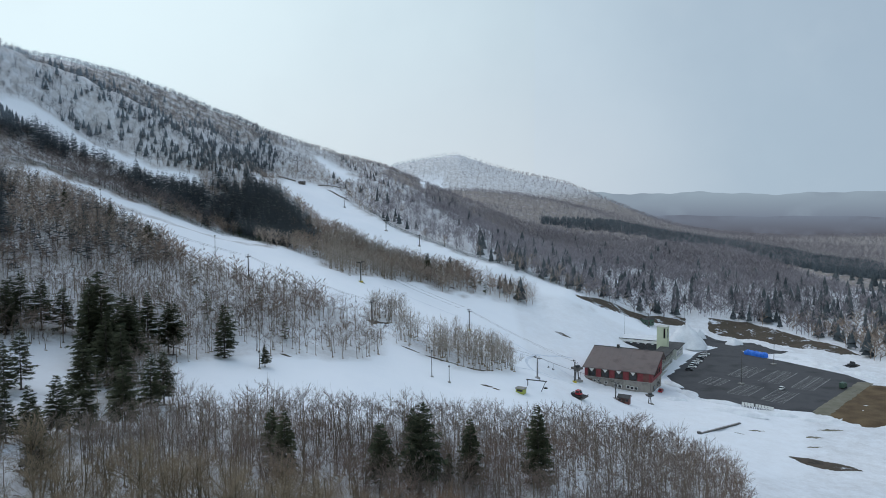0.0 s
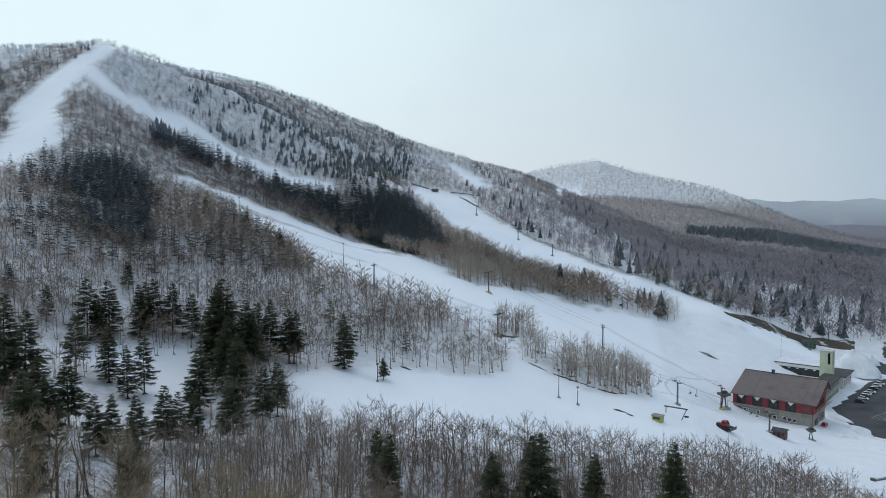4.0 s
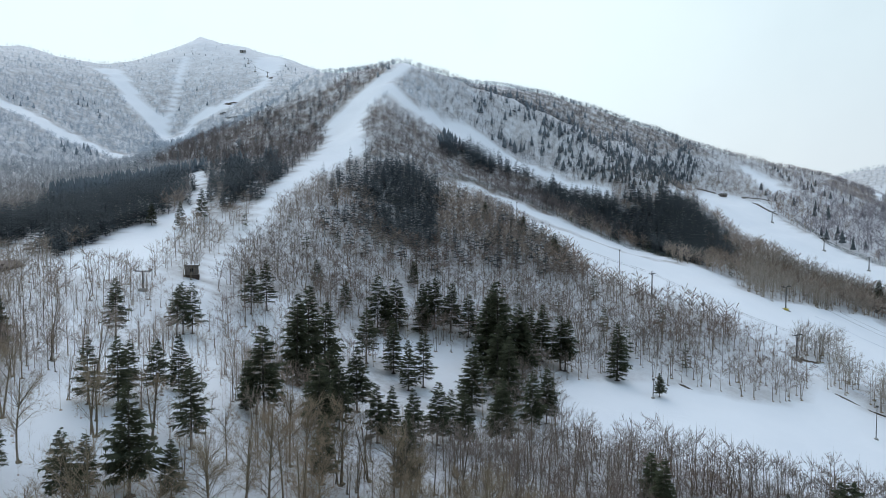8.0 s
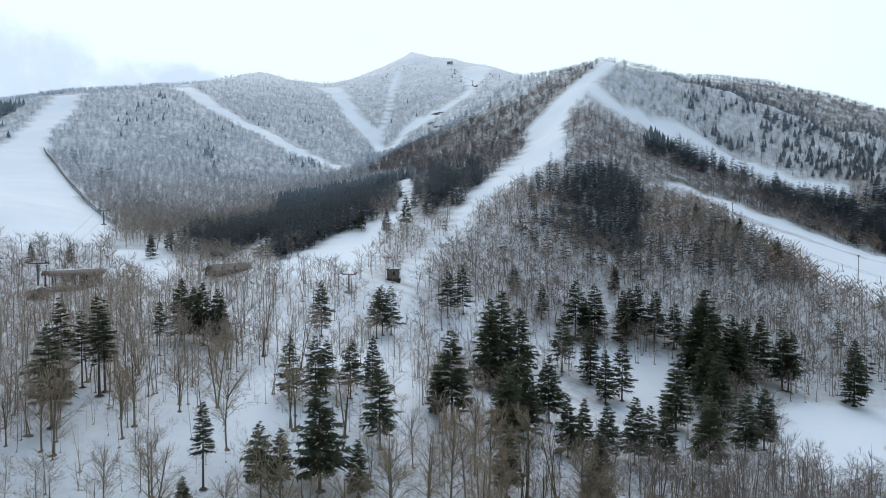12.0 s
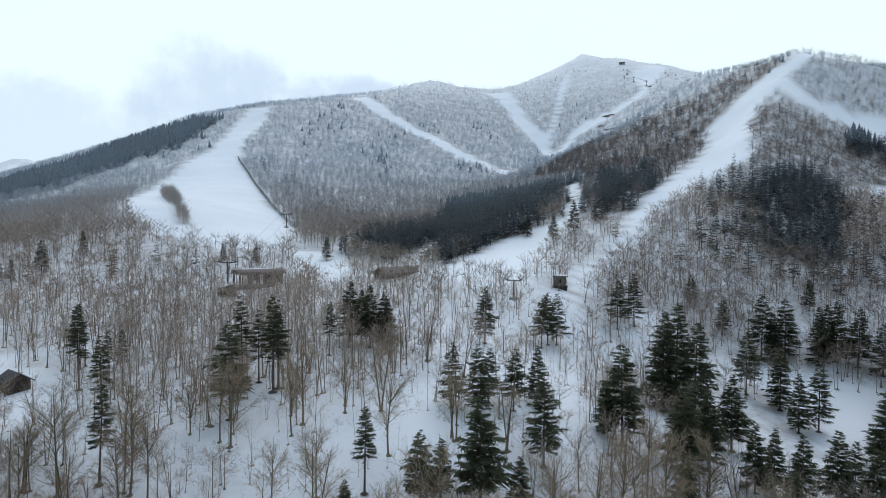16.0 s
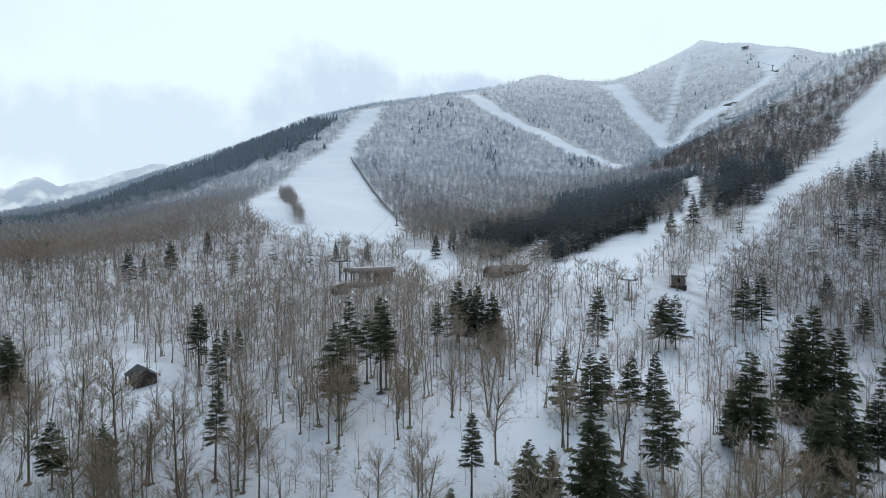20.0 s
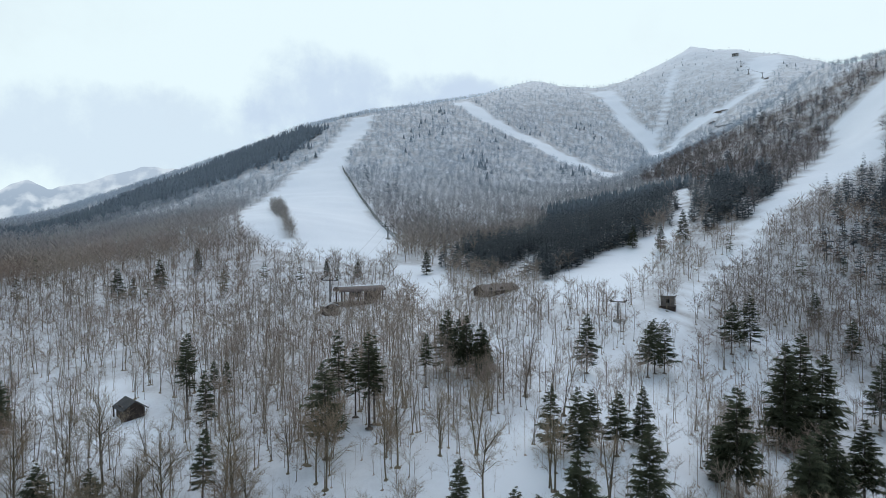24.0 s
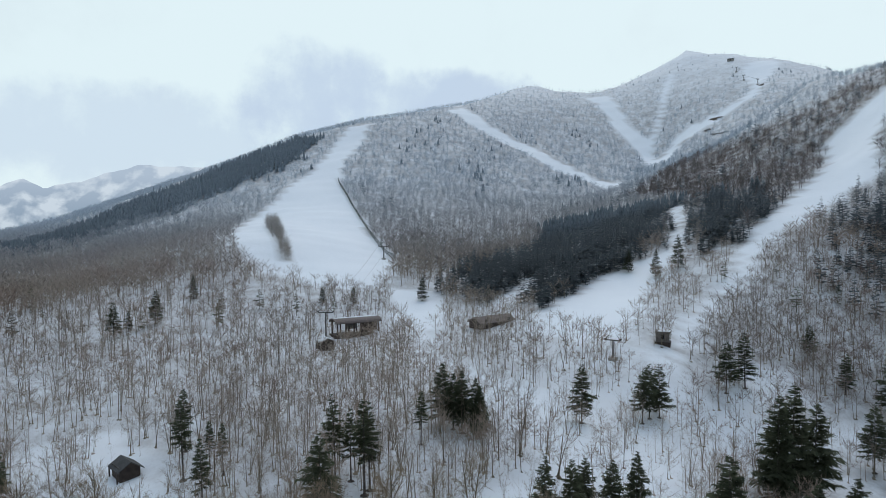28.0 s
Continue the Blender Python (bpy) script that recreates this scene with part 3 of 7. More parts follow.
def bare_tree(height=10.0, limbs=12, twigs=5, twiglets=3, crown=0.4, spread=0.3, sides=5, stems=1, thick=1.0, fine=1.0):
    """A leafless tree: a straight trunk, limbs that rise in a fan, a haze of fine twigs. Trunk and crown apart."""
    tv, tt, cv, ct = [], [], [], []
    for stem in range(stems):
        h = height * rng.uniform(0.82, 1.0)
        lean = rng.normal(0, 0.03, 2) + (rng.normal(0, 0.10, 2) if stems > 1 else 0)
        root = np.r_[rng.normal(0, 0.25, 2) * (stems > 1), -0.4]
        bend = rng.normal(0, 0.07, 2)
        n = 6 if sides > 3 else 3
        line = [root + np.r_[lean * h * i / n + bend * math.sin(i), h * i / n + 0.4 * (i > 0)] for i in range(n + 1)]
        r0 = (0.0085 * height + 0.03) * thick
        tube(tv, tt, line, [r0 * (1 - i / n) ** 0.8 + 0.012 for i in range(n + 1)], sides)
        if sides > 3 or twiglets > 1:
            well = len(tv)
            tv += [root + np.array((0.5 * math.cos(k), 0.5 * math.sin(k) * 0.8, 0.34)) for k in (0, 1.05, 2.1, 3.14, 4.2, 5.25)] + [root + np.array((0, 0, 0.66))]
            tt += [(well + k, well + (k + 1) % 6, well + 6) for k in range(6)]
        line = np.array(line)

        def on(u):
            f = u * n
            i = min(int(f), n - 1)
            return line[i] + (line[i + 1] - line[i]) * (f - i)

        heart = on(crown * 0.5 + 0.42)
        wide, tall = height * spread * rng.uniform(0.85, 1.1) * (0.8 if stems > 1 else 1), h * (1.0 - crown) * 0.56
        for k in range(limbs // stems):
            az = k * 2.4 + rng.uniform(-0.5, 0.5)
            ct_ = rng.uniform(-0.35, 0.95)
            st_ = math.sqrt(1 - ct_ * ct_)
            size = rng.uniform(0.72, 1.0)
            out = np.array((math.cos(az), math.sin(az), 0))
            e = heart + size * (out * wide * st_ + np.array((0, 0, tall * ct_)))
            p = on(min(0.9, max(crown * 0.75, (e[2] - root[2]) / h - rng.uniform(0.16, 0.34))))
            span = np.linalg.norm(e - p)
            m = p + (e - p) * 0.5 + np.array((0, 0, 0.06 * span)) + rng.normal(0, 0.05, 3) * span
            lr = r0 * 0.30 + 0.012
            if sides > 3:
                tube(tv, tt, [p, m, e], [lr * 0.8, lr * 0.45, 0.006], 3)
            else:
                sliver(cv, ct, p, e, lr * 0.7)
            along = (e - p) / span
            for j in range(twigs):
                v = 0.15 + 0.85 * (j + rng.uniform(0, 1)) / twigs
                s = p + (m - p) * min(1, 2 * v) + (e - m) * max(0, 2 * v - 1)
                away_ = (s - heart) / (np.linalg.norm(s - heart) + 0.3)
                dirn = along * 0.55 + away_ * 0.45 + rng.normal(0, 0.45, 3) + np.array((0, 0, 0.22))
                dirn /= np.linalg.norm(dirn)
                tip = s + dirn * height * rng.uniform(0.06, 0.125)
                sliver(cv, ct, s, tip, 0.011 * fine)
                for w in range(twiglets):
                    s2 = s + (tip - s) * rng.uniform(0.15, 0.95)
                    d2 = dirn + rng.normal(0, 0.5, 3) + np.array((0, 0, 0.1))
                    sliver(cv, ct, s2, s2 + d2 / np.linalg.norm(d2) * height * rng.uniform(0.04, 0.085), 0.0085 * fine)
    return (np.array(tv), np.array(tt)), (np.array(cv), np.array(ct))


def fir_tree(height=15.0, whorls=14, arms=7, sprays=9, bare=0.16, width=0.2, thin=0.15):
    """A fir: a straight trunk with level whorls of fringed boughs, open between the whorls, steeper towards the tip."""
    tv, tt, cv, ct = [], [], [], []
    n = 5
    tube(tv, tt, [(0, 0, -0.4 + (height + 0.4) * i / n) for i in range(n + 1)], [(0.010 * height + 0.03) * (1 - i / n) + 0.012 for i in range(n + 1)], 6 if sprays > 2 else 3)
    if sprays > 2:
        tv += [np.array((0.75 * math.cos(k), 0.7 * math.sin(k), 0.1)) for k in (0, 1.05, 2.1, 3.14, 4.2, 5.25)] + [np.array((0, 0, 0.55))]
        tt += [(len(tv) - 7 + k, len(tv) - 7 + (k + 1) % 6, len(tv) - 1) for k in range(6)]
    for k in range(whorls):
        u = bare + (0.975 - bare) * (k / (whorls - 1)) ** 0.92
        z = height * u
        share = (1 - u) / (1 - bare)
        full = height * width * (share ** 0.72) * min(1, 0.72 + (u - bare) * 2.2) + 0.22
        lopsided = rng.uniform(0, 6.28)
        for j in range(arms if u < 0.85 else max(4, arms - 2)):
            if rng.random() < thin + 0.12 * share:
                continue
            az = 2 * math.pi * (j + 0.5 * (k % 2)) / arms + rng.uniform(-0.35, 0.35)
            reach = full * rng.uniform(0.62, 1.1) * (1 + 0.14 * math.cos(az - lopsided))
            out, side, up = np.array((math.cos(az), math.sin(az), 0)), np.array((-math.sin(az), math.cos(az), 0)), np.array((0, 0, 1.0))
            rise = 0.45 - 0.8 * share + rng.uniform(-0.16, 0.16)
            p = up * (z + rng.uniform(-0.5, 0.5) * height / whorls)
            m = p + out * reach * 0.55 + up * reach * rise * 0.42
            e = p + out * reach + up * reach * (rise * 0.62 + 0.04)
            wid = reach * 0.34 + 0.14
            if sprays <= 1:
                b0 = len(cv)
                cv += [p + side * 0.05, m + side * wid - up * wid * 0.35, m + up * wid * 0.25, m - side * wid - up * wid * 0.35, e]
                ct += [(b0, b0 + 1, b0 + 2), (b0, b0 + 2, b0 + 3), (b0 + 1, b0 + 4, b0 + 2), (b0 + 2, b0 + 4, b0 + 3)]
                continue
            b0 = len(cv)
            cv += [p + up * 0.05, m + side * 0.07, m - side * 0.07, e + (e - m) * 0.12]
            ct += [(b0, b0 + 1, b0 + 2), (b0 + 1, b0 + 3, b0 + 2)]
            for q in range(sprays):
                v = 0.14 + 0.86 * (q + 0.3) / sprays
                s = p + (m - p) * min(1, 2 * v) + (e - m) * max(0, 2 * v - 1)
                f = wid * (1.15 - 0.85 * abs(v - 0.5)) * rng.uniform(0.55, 1.25)
                for sg in (1, -1):
                    b1 = len(cv)
                    tip = s + side * sg * f + out * f * 0.6 - up * f * rng.uniform(-0.1, 0.65)
                    cv += [s - out * 0.045 * reach - up * 0.05, s + out * 0.075 * reach, tip]
                    ct.append((b1, b1 + 1, b1 + 2))
                if q % 2:
                    b1 = len(cv)
                    cv += [s + side * 0.05, s - side * 0.05, s + out * f * 0.5 + up * f * rng.uniform(0.15, 0.4)]
                    ct.append((b1, b1 + 1, b1 + 2))
    return (np.array(tv), np.array(tt)), (np.array(cv), np.array(ct))


def joined(pair):
    (v1, t1), (v2, t2) = pair
    return np.r_[v1, v2], np.r_[t1, t2 + len(v1)], len(t1)


def stand(name, templates, places, sizes, mat, label, category="woods", lean=0.03, trunk=None):
    """Many trees in one mesh."""
    vs, ts, marks, base = [], [], [], 0
    pick = rng.integers(0, len(templates), len(places))
    for k, (tv, tt, *stem) in enumerate(templates):
        idx = np.nonzero(pick == k)[0]
        if not len(idx):
            continue
        an = rng.uniform(0, 2 * math.pi, len(idx))
        ca, sa, sc = np.cos(an), np.sin(an), sizes[idx]
        wide = sc * rng.uniform(0.85, 1.2, len(idx))
        x = (tv[None, :, 0] * ca[:, None] - tv[None, :, 1] * sa[:, None]) * wide[:, None]
        y = (tv[None, :, 0] * sa[:, None] + tv[None, :, 1] * ca[:, None]) * wide[:, None]
        z = tv[None, :, 2] * sc[:, None]
        lx, ly = rng.normal(0, lean, (2, len(idx), 1))
        x, y = x + z * lx, y + z * ly
        v = np.stack([x + places[idx, 0, None], y + places[idx, 1, None], z + places[idx, 2, None]], 2).reshape(-1, 3)
        t = (tt[None] + (np.arange(len(idx)) * len(tv))[:, None, None]).reshape(-1, 3) + base
        vs.append(v)
        ts.append(t)
        marks.append(np.tile(np.arange(len(tt)) < (stem[0] if stem else 0), len(idx)))
        base += len(v)
    return tagged(new(name, tri_mesh(name, np.concatenate(vs), np.concatenate(ts), mat, trunk, np.concatenate(marks))), label, category, kind="stuff")


def scatter(x0, x1, y0, y1, step, keep):
    """Places on a jittered grid for which keep(x, y) says yes."""
    xs, ys = np.meshgrid(np.arange(x0, x1, step), np.arange(y0, y1, step))
    xs = (xs + rng.uniform(-0.5, 0.5, xs.shape) * step).ravel()
    ys = (ys + rng.uniform(-0.5, 0.5, ys.shape) * step).ravel()
    k = keep(xs, ys)
    xs, ys = xs[k], ys[k]
    return np.c_[xs, ys, surface(xs, ys) - 0.05]


HOME = (-2.0, 22.0)


def reach_of(x, y):
    return np.hypot(x - HOME[0], y - HOME[1])


def in_sight(x, y, margin=0.06):
    an = np.arctan2(-(x - HOME[0]), y - HOME[1])
    return (an > -0.60 - margin) & (an < 1.84 + margin)


# rough ground that stays treeless
CLEARINGS = {
    "lodge_yard": [(60, 345), (95, 310), (130, 290), (220, 270), (260, 340), (230, 430), (180, 470), (130, 450), (80, 400)],
    "hut_glade": [(-135, 9), (-122, 7), (-116, 14), (-123, 22), (-135, 20)],
    "station_glade": [(-212, 60), (-195, 52), (-190, 56), (-190, 74), (-206, 78)],
    "lot_meadow": [(117, 281), (100, 238), (81, 190), (66, 140), (200, 140), (240, 300), (151, 297)],
    "bank_strip": [(85, 440), (105, 464), (130, 469), (170, 489), (190, 491), (214, 486), (235, 449), (246, 415), (241, 380), (200, 380), (150, 430), (110, 435)],
    "grove": [(-110, 128), (-92, 124), (-74, 126), (-78, 165), (-92, 195), (-104, 190), (-108, 150)],
    "booth_glade": [(-150, 118), (-136, 118), (-134, 130), (-148, 132)],
}


def fringe(x, y):
    """Ground just below a piste, kept free of trees so that the skiers' edge stays open."""
    d = np.hypot(x - HOME[0], y - HOME[1])
    ux, uy = (x - HOME[0]) / d, (y - HOME[1]) / d
    hit = np.zeros(np.shape(x), bool)
    for gap in (3.0, 5.5):
        hit |= any_of(PISTES.values(), x + ux * gap, y + uy * gap) & ~any_of(COPSES.values(), x, y)
    return hit & (d > 262)


def wooded(x, y):
    w = ~any_of(PISTES.values(), x, y)
    return w & ~any_of(CLEARINGS.values(), x, y) & ~inside(LOT, x, y) & in_sight(x, y) & ~fringe(x, y)


# thinner woods and the thick brown thickets, in plan
GLADES = [
    [(-109, 77), (-116, 90), (-119, 116), (-130, 134), (-131, 148), (-123, 138), (-115, 115), (-88, 91), (-85, 78), (-86, 66)],
    [(-148, -7), (-150, 11), (-130, 19), (-114, 20), (-114, 12), (-108, 9), (-111, 0)],
    [(-100, 72), (-120, 112), (-92, 97), (-72, 76), (-75, 60), (-84, 52), (-95, 55)],
    [(-120, 182), (-104, 188), (-94, 164), (-104, 157)],
    [(-134, 88), (-133, 124), (-120, 117), (-86, 86), (-81, 69), (-87, 65)],
    [(-145, 144), (-143, 164), (-127, 144), (-127, 175), (-103, 194), (-89, 179), (-87, 148), (-100, 159), (-115, 161), (-116, 120)],
    [(-181, 73), (-133, 91), (-120, 105), (-135, 153), (-109, 122), (-107, 78), (-141, 72)],
]
THICKETS = [
    [(-179, -13), (-184, 5), (-202, 38), (-192, 82), (-120, 64), (-116, 46), (-121, 33), (-131, 23), (-150, 4)],
    [(-189, 52), (-170, 99), (-128, 86), (-111, 60), (-100, 36), (-118, 30), (-150, 30)],
    [(-70, 78), (-40, 70), (60, 90), (110, 190), (60, 222), (-20, 190), (-60, 155), (-72, 120)],
    [(-160, 215), (-110, 215), (-60, 240), (-40, 285), (-100, 280), (-150, 275)],
    [(-174, 176), (-171, 193), (-169, 215), (-144, 251), (-118, 266), (-100, 235), (-117, 230), (-140, 205), (-148, 169), (-143, 147)],
    [(-193, 188), (-200, 220), (-203, 249), (-198, 261), (-129, 179), (-132, 161), (-146, 155), (-143, 137), (-146, 136), (-176, 170)],
]
BROWN_THICKET, ALDER_WOOD = THICKETS[2], THICKETS[1]


# the dense fir group above the beginners' slope
FIR_GROUP = [(-66, 92), (-63, 116), (-60, 140), (-58, 172), (-84, 178), (-96, 150), (-92, 112), (-80, 92)]


# woods given bark almost free of the rime and haze tint
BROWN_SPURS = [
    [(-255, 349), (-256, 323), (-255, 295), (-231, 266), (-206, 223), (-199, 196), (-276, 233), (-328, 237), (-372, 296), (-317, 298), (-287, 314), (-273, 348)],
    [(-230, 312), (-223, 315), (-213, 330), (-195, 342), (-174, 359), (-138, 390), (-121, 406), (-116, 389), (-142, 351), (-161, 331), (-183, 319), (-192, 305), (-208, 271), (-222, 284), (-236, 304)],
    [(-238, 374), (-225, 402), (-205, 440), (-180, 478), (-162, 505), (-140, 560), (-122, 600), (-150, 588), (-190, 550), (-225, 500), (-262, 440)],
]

# the flank of the eastern hill
RIGHT_HILL = [(-239, 466), (-210, 498), (-178, 530), (-150, 549), (-109, 586), (-125, 530), (-150, 449), (-176, 422), (-207, 407), (-221, 382)]

# open woods beside the upper run
RUN_SIDE = [(-77, 603), (-60, 800), (0, 800), (40, 640), (40, 520), (-15, 455), (-54, 485)]

# woods in which firs and bare trees mix
MIXED = [
    [(-201, 230), (-210, 253), (-192, 310), (-175, 288), (-158, 305), (-138, 306), (-118, 302), (-103, 272), (-117, 252), (-133, 222), (-152, 200), (-167, 198)],
    [(-417, 342), (-323, 313), (-288, 317), (-259, 331), (-256, 308), (-256, 291), (-243, 274), (-239, 252), (-270, 269), (-310, 265)],
    [(-342, 208), (-369, 260), (-353, 287), (-267, 263), (-230, 238), (-206, 213), (-285, 237), (-296, 198)],
    [(-454, 107), (-408, 115), (-395, 133), (-373, 179), (-371, 199), (-323, 131), (-310, 111), (-363, 116)],
    [(-166, 414), (-153, 452), (-137, 505), (-128, 520), (-127, 449), (-146, 430), (-162, 413)],
    [(-223, 390), (-197, 426), (-170, 444), (-144, 498), (-132, 480), (-154, 427), (-191, 412), (-212, 391)],
    [(-240, 86), (-282, 104), (-321, 137), (-335, 172), (-347, 211), (-356, 237), (-314, 212), (-317, 181), (-280, 161), (-285, 137), (-253, 112), (-214, 99), (-224, 84)],
]

litter_share = np.maximum(litter_share, 0.5 * (woods & (inside(ALDER_WOOD, GX, GY) | inside(THICKETS[0], GX, GY))))
litter_share = np.maximum(litter_share, 0.5 * (woods & inside(BROWN_THICKET, GX, GY)))
litter_share = np.maximum(litter_share, 0.6 * (woods & any_of(THICKETS[3:], GX, GY)))
spur = (np.hypot(GX, GY) > 150) & (np.hypot(GX, GY) < 360) & (GX < -70) & (GY > 130)
litter_share = np.maximum(litter_share, 0.6 * (woods & spur))
litter_share = np.maximum(litter_share, 0.8 * (woods & spur & (GX < -128) & (GY > 190)))
litter_share = np.maximum(litter_share, 0.8 * (woods & inside(THICKETS[-1], GX, GY)))
litter_share = np.where((GX > 20) & (np.hypot(GX, GY) < 690), litter_share * 0.5, litter_share)
litter_share = np.where((GX > 40) & (GY > 190) & (GY < 430), np.maximum(litter_share, 0.16), litter_share)
litter_share = np.maximum(litter_share, 0.7 * (woods & any_of(MIXED[:4], GX, GY)))
litter_share = np.maximum(litter_share, 1.2 * (woods & any_of(BROWN_SPURS, GX, GY)))
litter_share = np.maximum(litter_share, 1.0 * (woods & any_of(FIRS.values(), GX, GY)))
litter_share = np.where(any_of(GLADES, GX, GY), litter_share * 0.15, litter_share)
layer = ground_mesh.attributes.new("litter", "FLOAT", "POINT")
layer.data.foreach_set("value", litter_share.astype(np.float32).ravel())


def density(x, y):
    d = np.full(np.shape(x), 0.5)
    d[any_of(THICKETS, x, y)] = 1.0
    d[inside(ALDER_WOOD, x, y) | inside(THICKETS[0], x, y)] = 0.66
    d[inside(BROWN_THICKET, x, y)] = 0.88
    d[any_of(GLADES, x, y)] = 0.25
    d[inside(FIR_GROUP, x, y)] = 0.4
    d[inside(THICKETS[-1], x, y)] = 1.0
    return rng.random(np.shape(x)) < d * (0.7 + 0.3 * patchy(x, y, 0.09))


def patchy(x, y, scale=0.03):
    return 0.5 + 0.5 * np.sin(x * scale + 2 * np.sin(y * scale * 0.7)) * np.sin(y * scale * 1.1 + 1.5 * np.sin(x * scale * 0.6))


def thinned(x, y, low, high):
    return rng.random(np.shape(x)) < low + (high - low) * patchy(x, y)


def firs(x, y):
    """Fir plantations, with ragged edges."""
    wob = 5 * np.sin(x * 0.21 + 2 * np.sin(y * 0.13)) + 3 * np.sin(y * 0.47 + x * 0.31)
    wob2 = 5 * np.sin(y * 0.19 + 2 * np.sin(x * 0.15)) + 3 * np.sin(x * 0.43 - y * 0.29)
    return any_of(FIRS.values(), x + wob, y + wob2) & ~any_of(PISTES.values(), x, y) & ~(fringe(x, y) & (x < -180) & (y < 270))


near_bare = [bare_tree(10, 26, 10, 8, rng.uniform(0.18, 0.38), rng.uniform(0.22, 0.32), 5, s, 0.85, 1.0) for s in (1, 1, 2, 1, 3, 1, 1, 2, 1, 1)]
mid_bare = [joined(bare_tree(10, 16, 8, 3, rng.uniform(0.2, 0.36), rng.uniform(0.27, 0.37), 3, k, 0.68, 1.9)) for k in (1, 2, 1, 3, 1)]
low_bare = [joined(bare_tree(10, 11, 7, 2, rng.uniform(0.16, 0.32), rng.uniform(0.28, 0.36), 3, k, 0.56, 3.0)) for k in (1, 1, 2, 2, 1)]


def blade_tree(stems, blades, wide):
    """A small leafless tree with a rounded crown, as it shows from some hundred metres off."""
    v, t = [], []
    lean = rng.normal(0, 0.2, 2)
    for k in range(stems):
        sliver(v, t, (rng.normal(0, 0.15), rng.normal(0, 0.15), -0.4), (lean[0] * k, lean[1] * k, 8.6 - 0.7 * k), wide * 0.7)
    for k in range(blades):
        an, c = k * 2.4, -0.5 + 1.45 * (k + 0.5) / blades
        r = 3.1 * math.sqrt(1 - c * c) * rng.uniform(0.75, 1.1)
        e = np.array((r * math.cos(an), r * math.sin(an), 6.0 + 3.9 * c))
        p = np.array((0, 0, max(1.5, e[2] - rng.uniform(1.5, 3.0))))
        sliver(v, t, *((e, p) if k % 2 else (p, e)), wide)
    return np.array(v), np.array(t), stems


def tier_fir():
    """A far fir: three ragged skirts on a short trunk."""
    v, t = [], []
    sliver(v, t, (0, 0, -0.4), (0, 0, 5), 0.2)
    for z0, z1, r in ((1.0, 5.0, 2.4), (3.2, 7.6, 1.8), (5.8, 10.0, 1.15)):
        n, k = len(v), 5
        ph = rng.uniform(0, 6)
        v.append(np.array((0, 0, z1)))
        for i in range(k):
            rr = r * rng.uniform(0.7, 1.2)
            v.append(np.array((rr * math.cos(ph + 6.283 * i / k), rr * math.sin(ph + 6.283 * i / k), z0 + rng.uniform(-0.5, 0.5))))
        t += [(n, n + 1 + i, n + 1 + (i + 1) % k) for i in range(k)]
    return np.array(v), np.array(t)


far_bare = [blade_tree(1, 11, 0.25) for _ in range(6)]
plain_bare = [blade_tree(1, 9, 0.22) for _ in range(5)]
slope_bare = [blade_tree(2, 18, 0.15) for _ in range(6)]
near_fir = [fir_tree(15, whorls, 8, 11, bare, w, thin) for whorls, bare, w, thin in ((26, 0.13, 0.20, 0.04), (25, 0.17, 0.23, 0.05), (27, 0.10, 0.18, 0.04), (25, 0.2, 0.21, 0.06), (21, 0.22, 0.21, 0.10), (20, 0.28, 0.23, 0.10), (21, 0.18, 0.22, 0.08), (19, 0.36, 0.13, 0.14), (18, 0.42, 0.12, 0.12))]
mid_fir = [joined(fir_tree(10, 8, 4, 1, bare, w, 0.0)) for bare, w in ((0.10, 0.24), (0.2, 0.22), (0.28, 0.25))]
far_fir = [tier_fir() for _ in range(4)]

def stature(z):
    """Trees stand lower the higher they grow."""
    return np.interp(z, (0, 35, 60, 90, 105, 150, 200, 250), (1.3, 1.25, 1.0, 0.84, 0.62, 0.48, 0.38, 0.26))


def spread_of(n):
    return rng.uniform(0.72, 1.08, n)


# woods beyond 150 m, nearest first
p = scatter(-330, 150, -60, 330, 2.6, lambda x, y: wooded(x, y) & ~firs(x, y) & (reach_of(x, y) >= 150) & (reach_of(x, y) < 265) & density(x, y))
spur_wood = (p[:, 1] > 122) & ((p[:, 0] > -150) | inside(THICKETS[-1], p[:, 0], p[:, 1]))
for name, here, mat, label in (("bare_woods_on_the_slope", ~spur_wood, MAT["bark"], "leafless grey-brown birch woods on snowy slopes"), ("dark_woods_on_the_spur", spur_wood, MAT["thicket"], "dark brown leafless woods beside the pistes")):
    stand(name, low_bare, p[here], spread_of(here.sum()) * stature(p[here, 2]), mat, label, trunk=MAT["stem"])
p = scatter(-460, 330, -160, 470, 2.6, lambda x, y: wooded(x, y) & ~firs(x, y) & (reach_of(x, y) >= 265) & (reach_of(x, y) < 430) & (rng.random(x.shape) < np.where(x > 20, 0.3, np.where(y < 100, 0.8, 0.9))))
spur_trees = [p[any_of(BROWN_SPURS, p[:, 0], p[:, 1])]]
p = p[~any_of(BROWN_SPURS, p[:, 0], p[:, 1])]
flank = (p[:, 0] > -240) & (p[:, 1] > 352) & (p[:, 2] > 112) & (rng.random(len(p)) < 0.7)
stand("grey_woods_on_the_flank", slope_bare, p[flank], spread_of(flank.sum()) * stature(p[flank, 2]), MAT["crest_bark"], "dark grey leafless woods on the flank above the ridge run")
p = p[~flank]
stand("bare_woods_on_the_hill", slope_bare, p, spread_of(len(p)) * stature(p[:, 2]), MAT["bark"], "leafless grey-brown woods higher on the hill")
